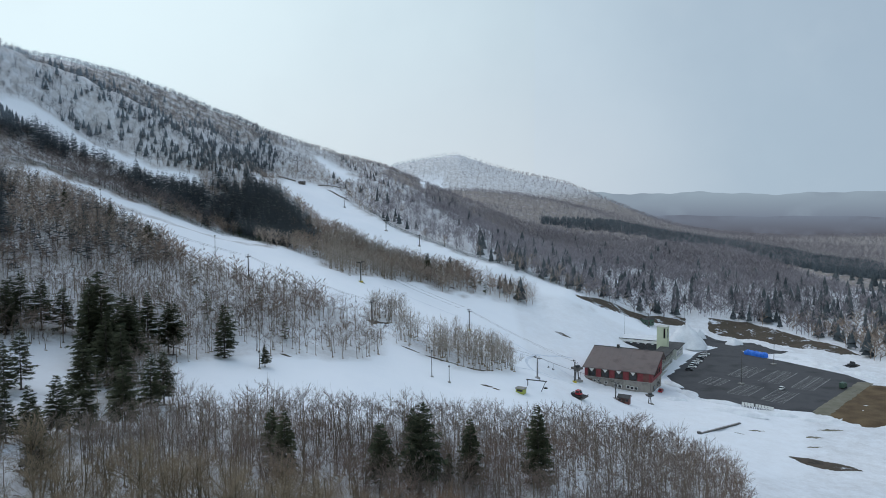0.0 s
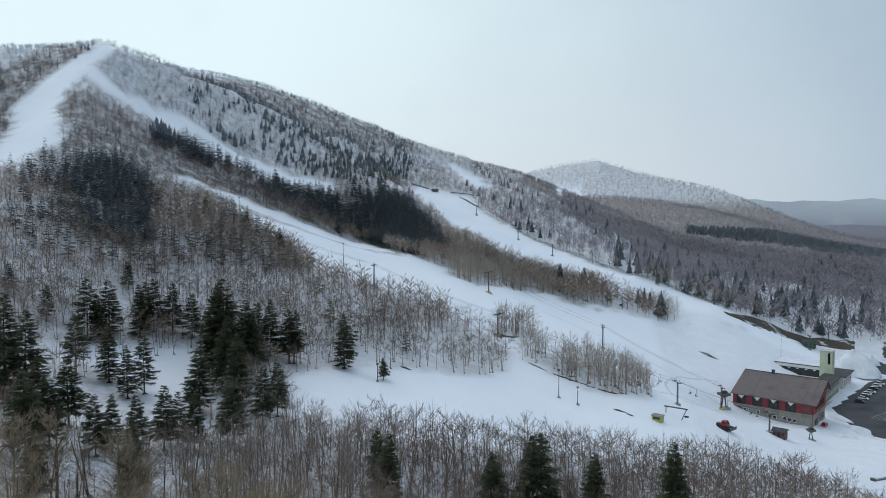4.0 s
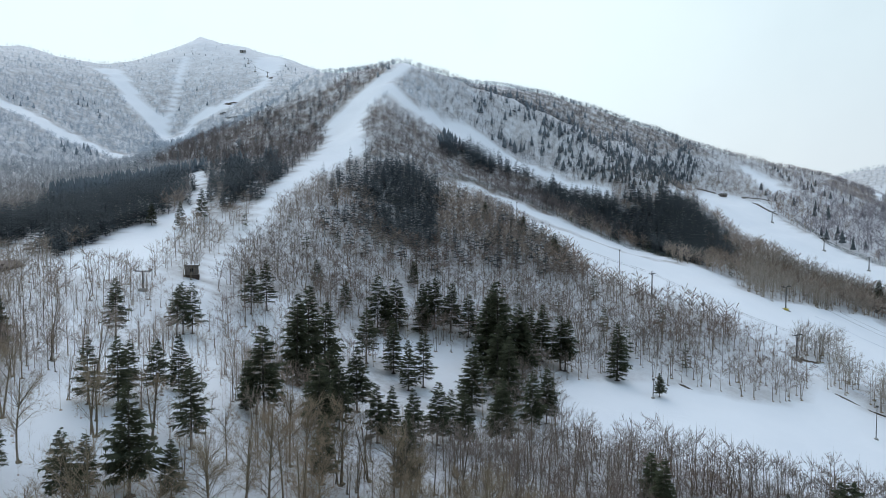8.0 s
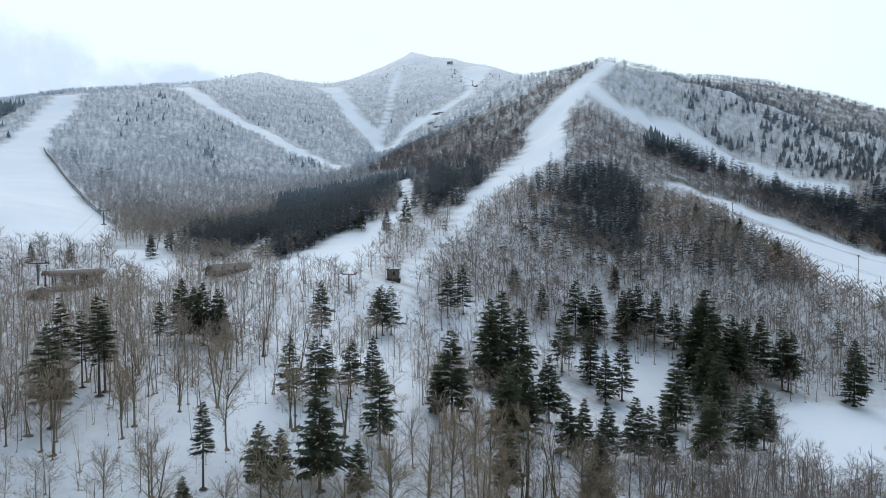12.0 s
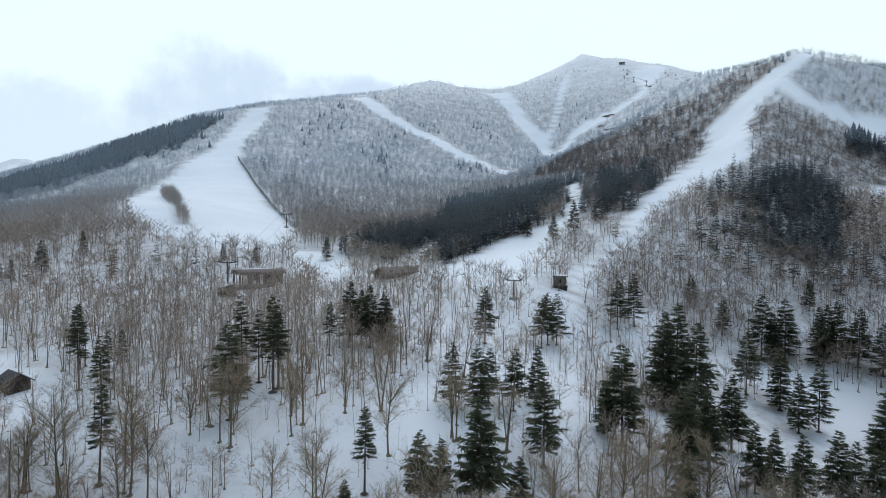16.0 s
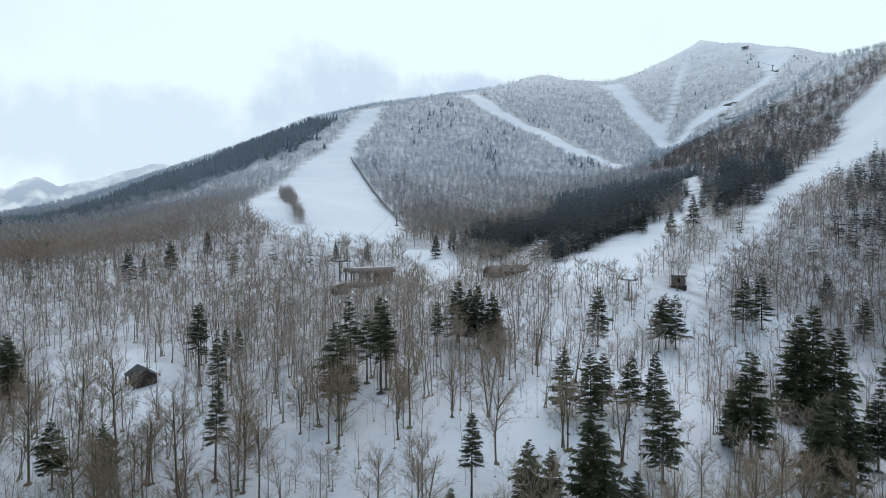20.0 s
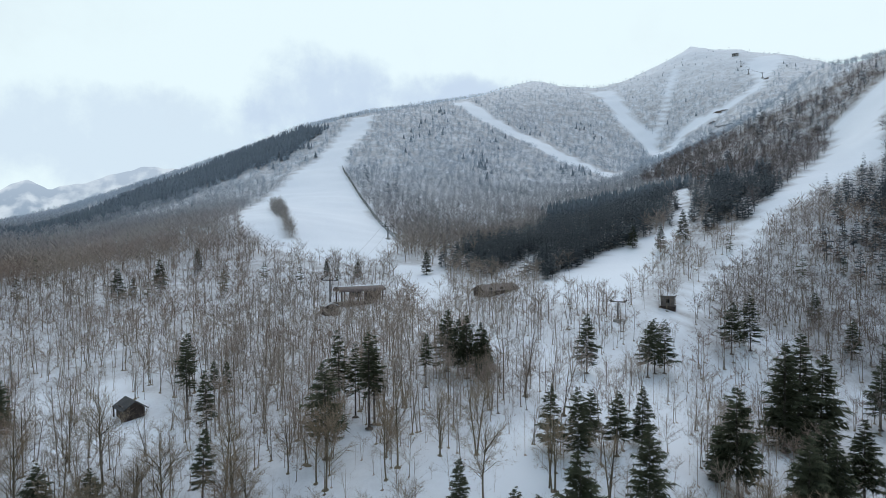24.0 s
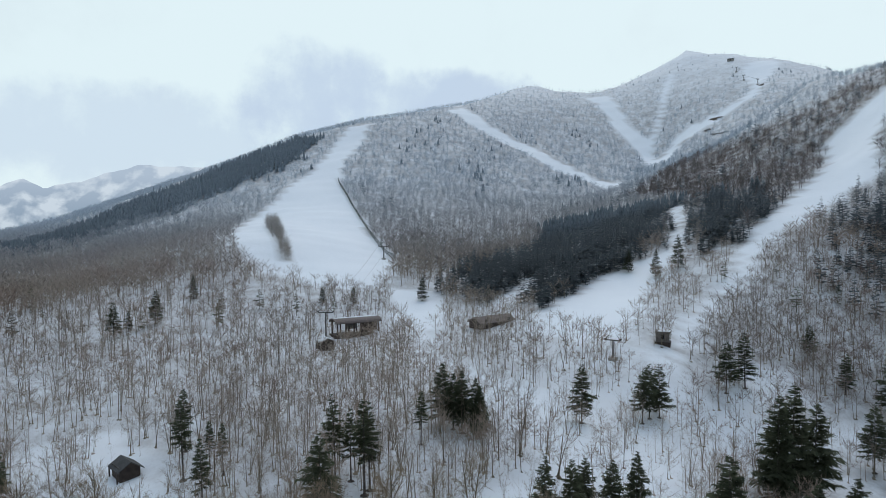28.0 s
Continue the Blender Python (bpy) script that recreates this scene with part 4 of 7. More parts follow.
p = scatter(-720, 330, -160, 800, 2.5, lambda x, y: wooded(x, y) & ~firs(x, y) & (reach_of(x, y) >= 430) & (reach_of(x, y) < 860) & (rng.random(x.shape) < (0.82 - 0.42 * np.clip((x + 60) / 120, 0, 1) * np.clip((700 - y) / 150, 0.3, 1)) * (0.45 + 0.8 * patchy(x, y, 0.1) * patchy(x, y, 0.043) + 0.25 * patchy(x, y, 0.021))))
bare_top = np.clip((p[:, 2] - 180) / 55, 0, 1)
p = p[rng.random(len(p)) > bare_top * 0.92]
# the far sides of the ridges are wooded more thinly
shade = np.zeros(len(p), bool)
for f in np.linspace(0.3, 0.97, 36):
    qx, qy = HOME[0] + (p[:, 0] - HOME[0]) * f, HOME[1] + (p[:, 1] - HOME[1]) * f
    shade |= surface(qx, qy) > 100 + (p[:, 2] + 7 - 100) * f
p = p[~shade | (rng.random(len(p)) < 0.2)]
side = np.clip((p[:, 0] + 130) / 110, 0, 1) * np.clip((p[:, 1] - 430) / 60, 0, 1) > rng.random(len(p))
lee, p = p[side], p[~side]
lee = lee[(rng.random(len(lee)) < 0.62) | (lee[:, 0] > 40)]
run_side = inside(RUN_SIDE, p[:, 0], p[:, 1])
p = p[~run_side | (rng.random(len(p)) < 0.55)]
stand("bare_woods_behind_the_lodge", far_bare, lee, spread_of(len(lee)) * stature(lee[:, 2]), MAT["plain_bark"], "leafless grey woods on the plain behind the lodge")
crest = inside(BROWN_SPURS[2], p[:, 0], p[:, 1]) | inside(RIGHT_HILL, p[:, 0], p[:, 1])
stand("dark_woods_on_the_crest", slope_bare, p[crest], spread_of(crest.sum()) * stature(p[crest, 2]), MAT["crest_bark"], "dark grey leafless woods along the hill crest")
p = p[~crest]
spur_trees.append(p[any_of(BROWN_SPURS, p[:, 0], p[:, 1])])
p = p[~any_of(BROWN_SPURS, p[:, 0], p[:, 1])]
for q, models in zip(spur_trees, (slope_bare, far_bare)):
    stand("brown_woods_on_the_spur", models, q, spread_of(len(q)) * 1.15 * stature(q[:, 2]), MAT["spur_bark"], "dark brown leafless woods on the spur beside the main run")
stand("bare_woods_on_the_mountain", far_bare, p, spread_of(len(p)) * stature(p[:, 2]), MAT["bark"], "leafless woods on the mountain flanks, tinted for rime and haze")
p = np.r_[scatter(-70, 70, 250, 440, 2.1, lambda x, y: any_of(COPSES.values(), x, y) & (rng.random(x.shape) < np.where(y < 320, 0.55, np.interp(x, (-40, -15, -5, 36, 44), (0.42, 0.28, 0.08, 0.08, 0.4))))), scatter(-372, -280, 50, 62, 1.5, lambda x, y: inside(COPSES["island_clump"], x, y))]
strip_birch = [joined(bare_tree(10, 13, 8, 2, rng.uniform(0.12, 0.22), rng.uniform(0.28, 0.36), 3, k, 0.45, 2.6)) for k in (1, 2, 3, 2)]
stand("birch_strips", strip_birch, p, rng.uniform(0.95, 1.5, len(p)) * np.where(p[:, 0] < -200, 0.5, 1.0), MAT["birch"], "strips of slim bare birches between the pistes", trunk=MAT["stem"])
p = np.r_[scatter(-250, 900, 560, 1300, 6.2, lambda x, y: in_sight(x, y) & (reach_of(x, y) >= 780) & (reach_of(x, y) < 1280)),
          scatter(-250, 1300, 560, 1900, 10.0, lambda x, y: in_sight(x, y) & (reach_of(x, y) >= 1280) & (rng.random(x.shape) < 0.85))]
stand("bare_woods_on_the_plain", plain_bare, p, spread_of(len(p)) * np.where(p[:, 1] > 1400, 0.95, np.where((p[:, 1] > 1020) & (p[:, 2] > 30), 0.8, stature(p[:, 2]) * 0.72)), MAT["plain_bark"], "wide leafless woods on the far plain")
p = scatter(-720, 620, -160, 1000, 1.95, lambda x, y: firs(x, y) & in_sight(x, y) & (reach_of(x, y) < 330) & (rng.random(x.shape) < np.where(inside(FIRS["dark_knoll"], x, y), 0.92, 0.6 + 0.4 * patchy(x, y, 0.16))))
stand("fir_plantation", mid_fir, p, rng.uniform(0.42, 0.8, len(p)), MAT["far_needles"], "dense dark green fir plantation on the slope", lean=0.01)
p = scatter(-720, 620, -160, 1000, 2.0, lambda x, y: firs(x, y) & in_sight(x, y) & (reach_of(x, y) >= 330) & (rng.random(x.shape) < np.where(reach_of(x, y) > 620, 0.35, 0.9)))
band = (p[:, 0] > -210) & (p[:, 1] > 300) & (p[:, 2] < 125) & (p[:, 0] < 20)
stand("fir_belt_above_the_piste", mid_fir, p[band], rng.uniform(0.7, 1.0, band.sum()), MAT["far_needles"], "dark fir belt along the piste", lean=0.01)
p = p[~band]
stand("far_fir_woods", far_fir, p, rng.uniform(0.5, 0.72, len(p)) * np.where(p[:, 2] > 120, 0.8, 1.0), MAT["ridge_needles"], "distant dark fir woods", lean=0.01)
p = scatter(-560, 500, -100, 760, 12, lambda x, y: wooded(x, y) & ~firs(x, y) & (reach_of(x, y) >= 215) & (reach_of(x, y) < 400) & thinned(x, y, 0.0, 0.55))
stand("scattered_firs_on_the_slope", mid_fir, p, rng.uniform(0.55, 0.95, len(p)) * stature(p[:, 2]), MAT["needles"], "single dark firs among bare woods", lean=0.01)
p = scatter(-560, 500, -100, 760, 7, lambda x, y: wooded(x, y) & ~firs(x, y) & (reach_of(x, y) >= 400) & (rng.random(x.shape) < np.where(x > 20, np.interp(y, (470, 560, 640), (0.38, 0.22, 0.05)), np.clip(patchy(x, y, 0.045) * 2.2 - 1.45, 0.01, 0.7))))
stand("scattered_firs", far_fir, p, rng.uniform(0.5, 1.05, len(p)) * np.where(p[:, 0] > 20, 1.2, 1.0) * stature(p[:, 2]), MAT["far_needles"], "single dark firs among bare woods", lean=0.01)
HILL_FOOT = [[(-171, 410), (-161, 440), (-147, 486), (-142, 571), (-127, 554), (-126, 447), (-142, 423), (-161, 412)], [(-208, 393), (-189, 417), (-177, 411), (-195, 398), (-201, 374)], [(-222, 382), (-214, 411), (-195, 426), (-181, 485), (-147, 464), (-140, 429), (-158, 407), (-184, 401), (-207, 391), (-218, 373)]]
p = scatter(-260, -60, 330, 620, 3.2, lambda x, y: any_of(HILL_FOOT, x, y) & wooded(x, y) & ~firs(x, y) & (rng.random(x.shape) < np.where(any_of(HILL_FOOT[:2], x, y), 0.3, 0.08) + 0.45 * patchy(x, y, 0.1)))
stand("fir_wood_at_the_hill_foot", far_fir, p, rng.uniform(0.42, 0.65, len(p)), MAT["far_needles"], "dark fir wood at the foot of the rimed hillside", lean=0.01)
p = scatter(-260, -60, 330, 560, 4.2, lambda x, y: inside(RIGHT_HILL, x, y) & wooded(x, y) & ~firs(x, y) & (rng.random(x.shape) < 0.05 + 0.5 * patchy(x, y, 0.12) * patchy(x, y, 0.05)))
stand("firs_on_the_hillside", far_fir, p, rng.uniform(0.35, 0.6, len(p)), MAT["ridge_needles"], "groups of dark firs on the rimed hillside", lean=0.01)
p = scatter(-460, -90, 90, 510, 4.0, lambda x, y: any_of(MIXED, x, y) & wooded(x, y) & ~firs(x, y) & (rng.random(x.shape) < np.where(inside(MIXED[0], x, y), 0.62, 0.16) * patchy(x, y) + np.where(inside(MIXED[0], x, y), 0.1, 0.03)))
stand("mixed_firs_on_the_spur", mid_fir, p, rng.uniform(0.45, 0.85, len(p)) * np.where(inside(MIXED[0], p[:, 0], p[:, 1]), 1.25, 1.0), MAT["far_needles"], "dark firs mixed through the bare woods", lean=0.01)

# the middle ring of woods


def lowered(x, y):
    """Bare trees stay low between the firs of the dense group and are tall in the thicket beside it."""
    return np.where(inside(FIR_GROUP, x, y), 0.62, np.where(inside(BROWN_THICKET, x, y), 1.15, np.where(any_of(THICKETS[:2], x, y), 1.05, 1.0)))


p = scatter(-160, 120, -40, 180, 2.5, lambda x, y: wooded(x, y) & (reach_of(x, y) >= 96) & (reach_of(x, y) < 150) & density(x, y))
dim = inside(BROWN_THICKET, p[:, 0], p[:, 1])
for name, here, mat, stem_mat, label in (("bare_woods_below", ~dim, MAT["bark"], MAT["stem"], "leafless brown birch and alder woods in snow"), ("brown_thicket", dim, MAT["thicket"], MAT["trunk"], "dense dark brown leafless thicket in snow")):
    stand(name, mid_bare, p[here], rng.uniform(0.6, 1.05, here.sum()) * lowered(p[here, 0], p[here, 1]), mat, label, trunk=stem_mat)


p = scatter(-150, 90, -40, 170, 3.3, lambda x, y: wooded(x, y) & (reach_of(x, y) >= 50) & (reach_of(x, y) < 125) & (rng.random(x.shape) < 0.28))
wisps = [joined(bare_tree(10, 10, 4, 3, 0.18, rng.uniform(0.2, 0.3), 3, k, 0.34, 0.8)) for k in (1, 1, 2, 1)]
young = scatter(-170, 70, -45, 215, 3.1, lambda x, y: wooded(x, y) & (reach_of(x, y) > 45) & (reach_of(x, y) < 185) & (rng.random(x.shape) < np.where(any_of(GLADES, x, y), 0.5, 0.34)))
stand("young_birches", wisps, young, rng.uniform(0.35, 0.8, len(young)), MAT["birch"], "thin pale leafless young birches in snow", trunk=MAT["bark"])
stand("brushwood_in_the_near_wood", low_bare, p, rng.uniform(0.2, 0.5, len(p)), MAT["bark"], "fine leafless brushwood and saplings in snow")


def tree_thing(name, pair, trunk_mat, crown_mat, label, category, group):
    root = tagged(new(name), label, category, group)
    for nm, (v, t), mt in (("trunk", pair[0], trunk_mat), ("crown", pair[1], crown_mat)):
        ob = new(nm, tri_mesh(nm, v, t, mt))
        ob.parent = root
    return root


near_models = [tree_thing("bare_tree", q, MAT["trunk"], MAT["near_twigs"], "leafless deciduous tree with grey-brown bark in snow", "tree", "bare trees of the near wood") for q in near_bare]
CABIN_TREES = [(-112, 8, 11), (-106, 13, 15), (-93.5, 16.5, 9), (-94, 18.5, 9.5), (-115.5, 10, 8), (-100.5, 4, 15), (-113.5, 2, 12), (-88, 28, 10), (-104, -1, 12), (-109, -3, 12), (-102, 9, 11)]
p = scatter(-120, 60, -40, 130, 2.9, lambda x, y: wooded(x, y) & (reach_of(x, y) < 96) & (reach_of(x, y) > 50) & density(x, y))
order = rng.permutation(len(p))
extra, p = p[order[289:]], p[order[:289]]
if len(extra):
    stand("bare_saplings_in_the_near_wood", mid_bare, extra, rng.uniform(0.45, 0.9, len(extra)) * lowered(extra[:, 0], extra[:, 1]), MAT["near_twigs"], "slim leafless saplings between the near trees", trunk=MAT["trunk"])
used = set()
spots = [(x, y, z, rng.uniform(0.8, 1.4) * float(lowered(np.array(x), np.array(y)))) for x, y, z in p]
spots += [(x, y, gz(x, y), h / 10) for x, y, h in CABIN_TREES]
for x, y, z, sc in spots:
    k = int(rng.integers(0, len(near_models)))
    m = Matrix.LocRotScale((x, y, z), Euler((rng.normal(0, 0.03), rng.normal(0, 0.03), rng.uniform(0, 6.28))), (sc, sc, sc))
    if k not in used:
        used.add(k)
        near_models[k].matrix_basis = m
    else:
        copy_thing(near_models[k], m).matrix_basis = m

# the firs that stand out singly: place and height
FIR_TREES = []
FIR_TREES += [(-88, 69, 9, 1), (-86, 72, 10, 1), (-90, 76, 8, 1), (-88, 79, 9, 1), (-91, 85, 9, 0), (-76, 76, 12, 1), (-71, 64, 13, 0), (-119, 92, 11, 1), (-122, 107, 11, 1), (-124, 110, 11, 1), (-125, 113, 11, 1), (-69, 68, 7, 0), (-72, 57, 9, 1), (-73, 60, 7, 1), (-76, 52, 10, 2), (-74, 49, 4, 0), (-82, 94, 15, 0), (-85, 93, 8, 0), (-102, 124, 21, 0), (-101, 120, 19, 0), (-103, 130, 18, 0), (-76, 100, 13, 0)]
FIR_TREES += [(-78, 107, 12, 0), (-65, 89, 10, 0), (-82, 109, 13, 0), (-111, 154, 14, 1), (-86, 121, 13, 0), (-126, 177, 17, 1), (-123, 182, 16, 0), (-124, 178, 13, 0), (-104, 156, 14, 0), (-95, 156, 14, 1), (-73, 111, 10, 0), (-73, 115, 10, 0), (-72, 120, 10, 0), (-70, 125, 12, 0), (-71, 131, 10, 1), (-67, 130, 11, 0), (-118, 188, 15, 0), (-117, 193, 16, 0), (-113, 196, 15, 0), (-108, 198, 13, 0), (-90, 184, 26, 0), (-92, 181, 21, 0)]
FIR_TREES += [(-87, 189, 20, 0), (-76, 164, 18, 0), (-83, 171, 18, 0), (-85, 189, 17, 0), (-87, 205, 17, 0), (-92, 206, 14, 0), (-81, 205, 16, 0), (-80, 206, 16, 1), (-68, 216, 17, 0), (-80, 154, 15, 0), (-65, 141, 14, 0), (-66, 156, 14, 1), (-67, 166, 13, 0), (-147, 174, 8, 0), (-134, 206, 9, 0), (-134, 137, 12, 1), (-136, 144, 13, 1), (-135, 173, 10, 1), (-97, 41, 13, 1), (-110, 45, 13, 2), (-108, 47, 11, 2), (-103, 48, 14, 2)]
FIR_TREES += [(-104, 49, 13, 2), (-122, 66, 11, 0), (-119, 67, 10, 0), (-117, 68, 11, 0), (-115, 70, 10, 0), (-114, 70, 9, 0), (-115, 60, 9, 2), (-122, 23, 13, 2), (-110, 26, 11, 2), (-120.5, 29, 8.5, 2), (-124, 27, 8, 2), (-133, 23, 11, 2), (-128, -5, 11, 1), (-125, -4, 11.5, 1), (-98, 7, 8.4, 1), (-96, 13, 7.5, 1), (-91, 25.5, 11.5, 2), (-137, 290, 10, 0), (-153, 285, 9, 0), (-31, 134, 14, 0), (-5, 145, 20, 0), (-13, 143, 14, 0), (6, 156, 16, 0), (23, 166, 20, 0), (1, 153, 8, 0)]
FIR_TREES += [(-9, 408, 15, 0), (4, 425, 11, 0), (9, 427, 8, 0), (-228, 12, 10, 0), (-223, 5, 6, 0), (-254, 22, 8, 0), (-217, 2, 10, 0), (-233, 72, 6, 0), (-228, 94, 8, 0), (-213, 163, 8, 0), (-203, 167, 9, 0), (-202, 175, 11, 0), (-235, 62, 6, 0), (-55, 214, 7, 0), (-117, 279, 11, 0), (-35, 142, 12, 0), (-8, 171, 12, 0), (-16, 164, 8, 0)]
FIR_TREES += [(-61, 103, 11, 0), (-95, 150, 12, 0), (-102, 202, 17, 0), (-95, 196, 15, 0), (-89, 197, 14, 0), (-120, 194, 13, 0)]
fir_models = [tree_thing("fir_tree", q, MAT["fir_bark"], MAT["needles"], label, "tree", "single fir trees") for q, label in zip(near_fir, ["dense dark green fir tree standing in snow"] * 4 + ["open-crowned dark fir tree on a bare trunk in snow"] * 3 + ["tall slim fir with a short ragged crown in snow"] * 2)]
used = set()
for x, y, h, habit in FIR_TREES:
    k = int(rng.integers(*((0, 4), (4, 7), (7, 9))[habit]))
    sc, girth = h / 15, 1.25 if (h < 9 and habit < 2) or (h > 12.5 and habit == 0) else 1.12
    m = Matrix.LocRotScale((x, y, gz(x, y) - 0.05), Euler((rng.normal(0, 0.015), rng.normal(0, 0.015), rng.uniform(0, 6.28))), (sc * girth, sc * girth, sc))
    if k not in used:
        used.add(k)
        fir_models[k].matrix_basis = m
    else:
        copy_thing(fir_models[k], m).matrix_basis = m
for k, model in enumerate(fir_models):
    if k not in used:
        for ob in (*model.children, model):
            bpy.data.objects.remove(ob)

# ---- backdrop: far hills, distance haze painted into their glowing colours ----
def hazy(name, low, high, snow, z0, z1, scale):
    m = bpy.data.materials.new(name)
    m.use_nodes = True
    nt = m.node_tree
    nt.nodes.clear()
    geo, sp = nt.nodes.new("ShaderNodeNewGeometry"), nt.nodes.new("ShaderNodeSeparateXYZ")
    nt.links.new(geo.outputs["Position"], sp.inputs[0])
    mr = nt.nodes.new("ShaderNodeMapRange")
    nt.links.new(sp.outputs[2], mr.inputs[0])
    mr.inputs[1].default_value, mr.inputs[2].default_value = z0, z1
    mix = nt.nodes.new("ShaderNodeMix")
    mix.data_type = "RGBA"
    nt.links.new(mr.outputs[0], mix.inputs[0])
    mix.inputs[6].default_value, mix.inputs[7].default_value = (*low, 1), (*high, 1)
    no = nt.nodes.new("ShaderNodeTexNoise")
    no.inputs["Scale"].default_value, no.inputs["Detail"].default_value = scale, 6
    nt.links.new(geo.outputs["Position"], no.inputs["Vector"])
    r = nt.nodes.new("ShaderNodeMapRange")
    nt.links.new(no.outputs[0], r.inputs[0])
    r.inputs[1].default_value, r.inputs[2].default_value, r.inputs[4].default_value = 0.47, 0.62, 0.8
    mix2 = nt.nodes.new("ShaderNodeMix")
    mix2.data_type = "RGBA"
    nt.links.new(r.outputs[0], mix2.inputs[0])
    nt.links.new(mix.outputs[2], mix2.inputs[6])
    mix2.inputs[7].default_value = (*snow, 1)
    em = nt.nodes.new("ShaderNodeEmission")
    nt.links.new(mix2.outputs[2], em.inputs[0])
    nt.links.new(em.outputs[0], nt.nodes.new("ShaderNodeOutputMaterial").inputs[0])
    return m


def far_hills(name, mat, radius, a0, a1, crest, foot, label, rough=1.0):
    """A line of hills on an arc; crest gives heights by share of the arc."""
    n = 160
    verts, faces = [], []
    shares, heights = np.array(crest).T
    for i in range(n + 1):
        u = i / n
        an = radians(a0 + (a1 - a0) * u)
        h = np.interp(u, shares, heights)
        h += rough * (6 * math.sin(u * 37) + 4 * math.sin(u * 91 + 1) + 2 * math.sin(u * 230))
        x, y = -math.sin(an), math.cos(an)
        verts += [(x * radius, y * radius, foot), (x * radius * 1.02, y * radius * 1.02, foot + (h - foot) * 0.6), (x * radius * 1.06, y * radius * 1.06, h)]
    for i in range(n):
        a = 3 * i
        faces += [(a, a + 3, a + 4, a + 1), (a + 1, a + 4, a + 5, a + 2)]
    return tagged(new(name, mesh_of(name, verts, faces, [mat], True)), label, "backdrop", kind="structure")


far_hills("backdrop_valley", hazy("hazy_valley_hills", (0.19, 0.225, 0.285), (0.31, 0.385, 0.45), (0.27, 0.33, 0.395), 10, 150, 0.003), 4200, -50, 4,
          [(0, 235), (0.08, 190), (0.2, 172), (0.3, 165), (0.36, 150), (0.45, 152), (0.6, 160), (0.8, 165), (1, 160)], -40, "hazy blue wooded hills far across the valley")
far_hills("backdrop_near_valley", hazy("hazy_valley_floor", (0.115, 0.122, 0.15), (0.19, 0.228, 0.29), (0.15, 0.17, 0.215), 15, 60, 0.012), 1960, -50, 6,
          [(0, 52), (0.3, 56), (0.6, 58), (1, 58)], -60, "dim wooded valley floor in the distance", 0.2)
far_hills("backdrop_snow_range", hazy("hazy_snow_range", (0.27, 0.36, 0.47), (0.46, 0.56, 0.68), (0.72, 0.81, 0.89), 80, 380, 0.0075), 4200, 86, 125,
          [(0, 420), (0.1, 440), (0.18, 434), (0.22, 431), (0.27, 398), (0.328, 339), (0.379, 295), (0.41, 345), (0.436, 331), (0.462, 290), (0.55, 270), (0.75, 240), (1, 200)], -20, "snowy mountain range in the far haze")

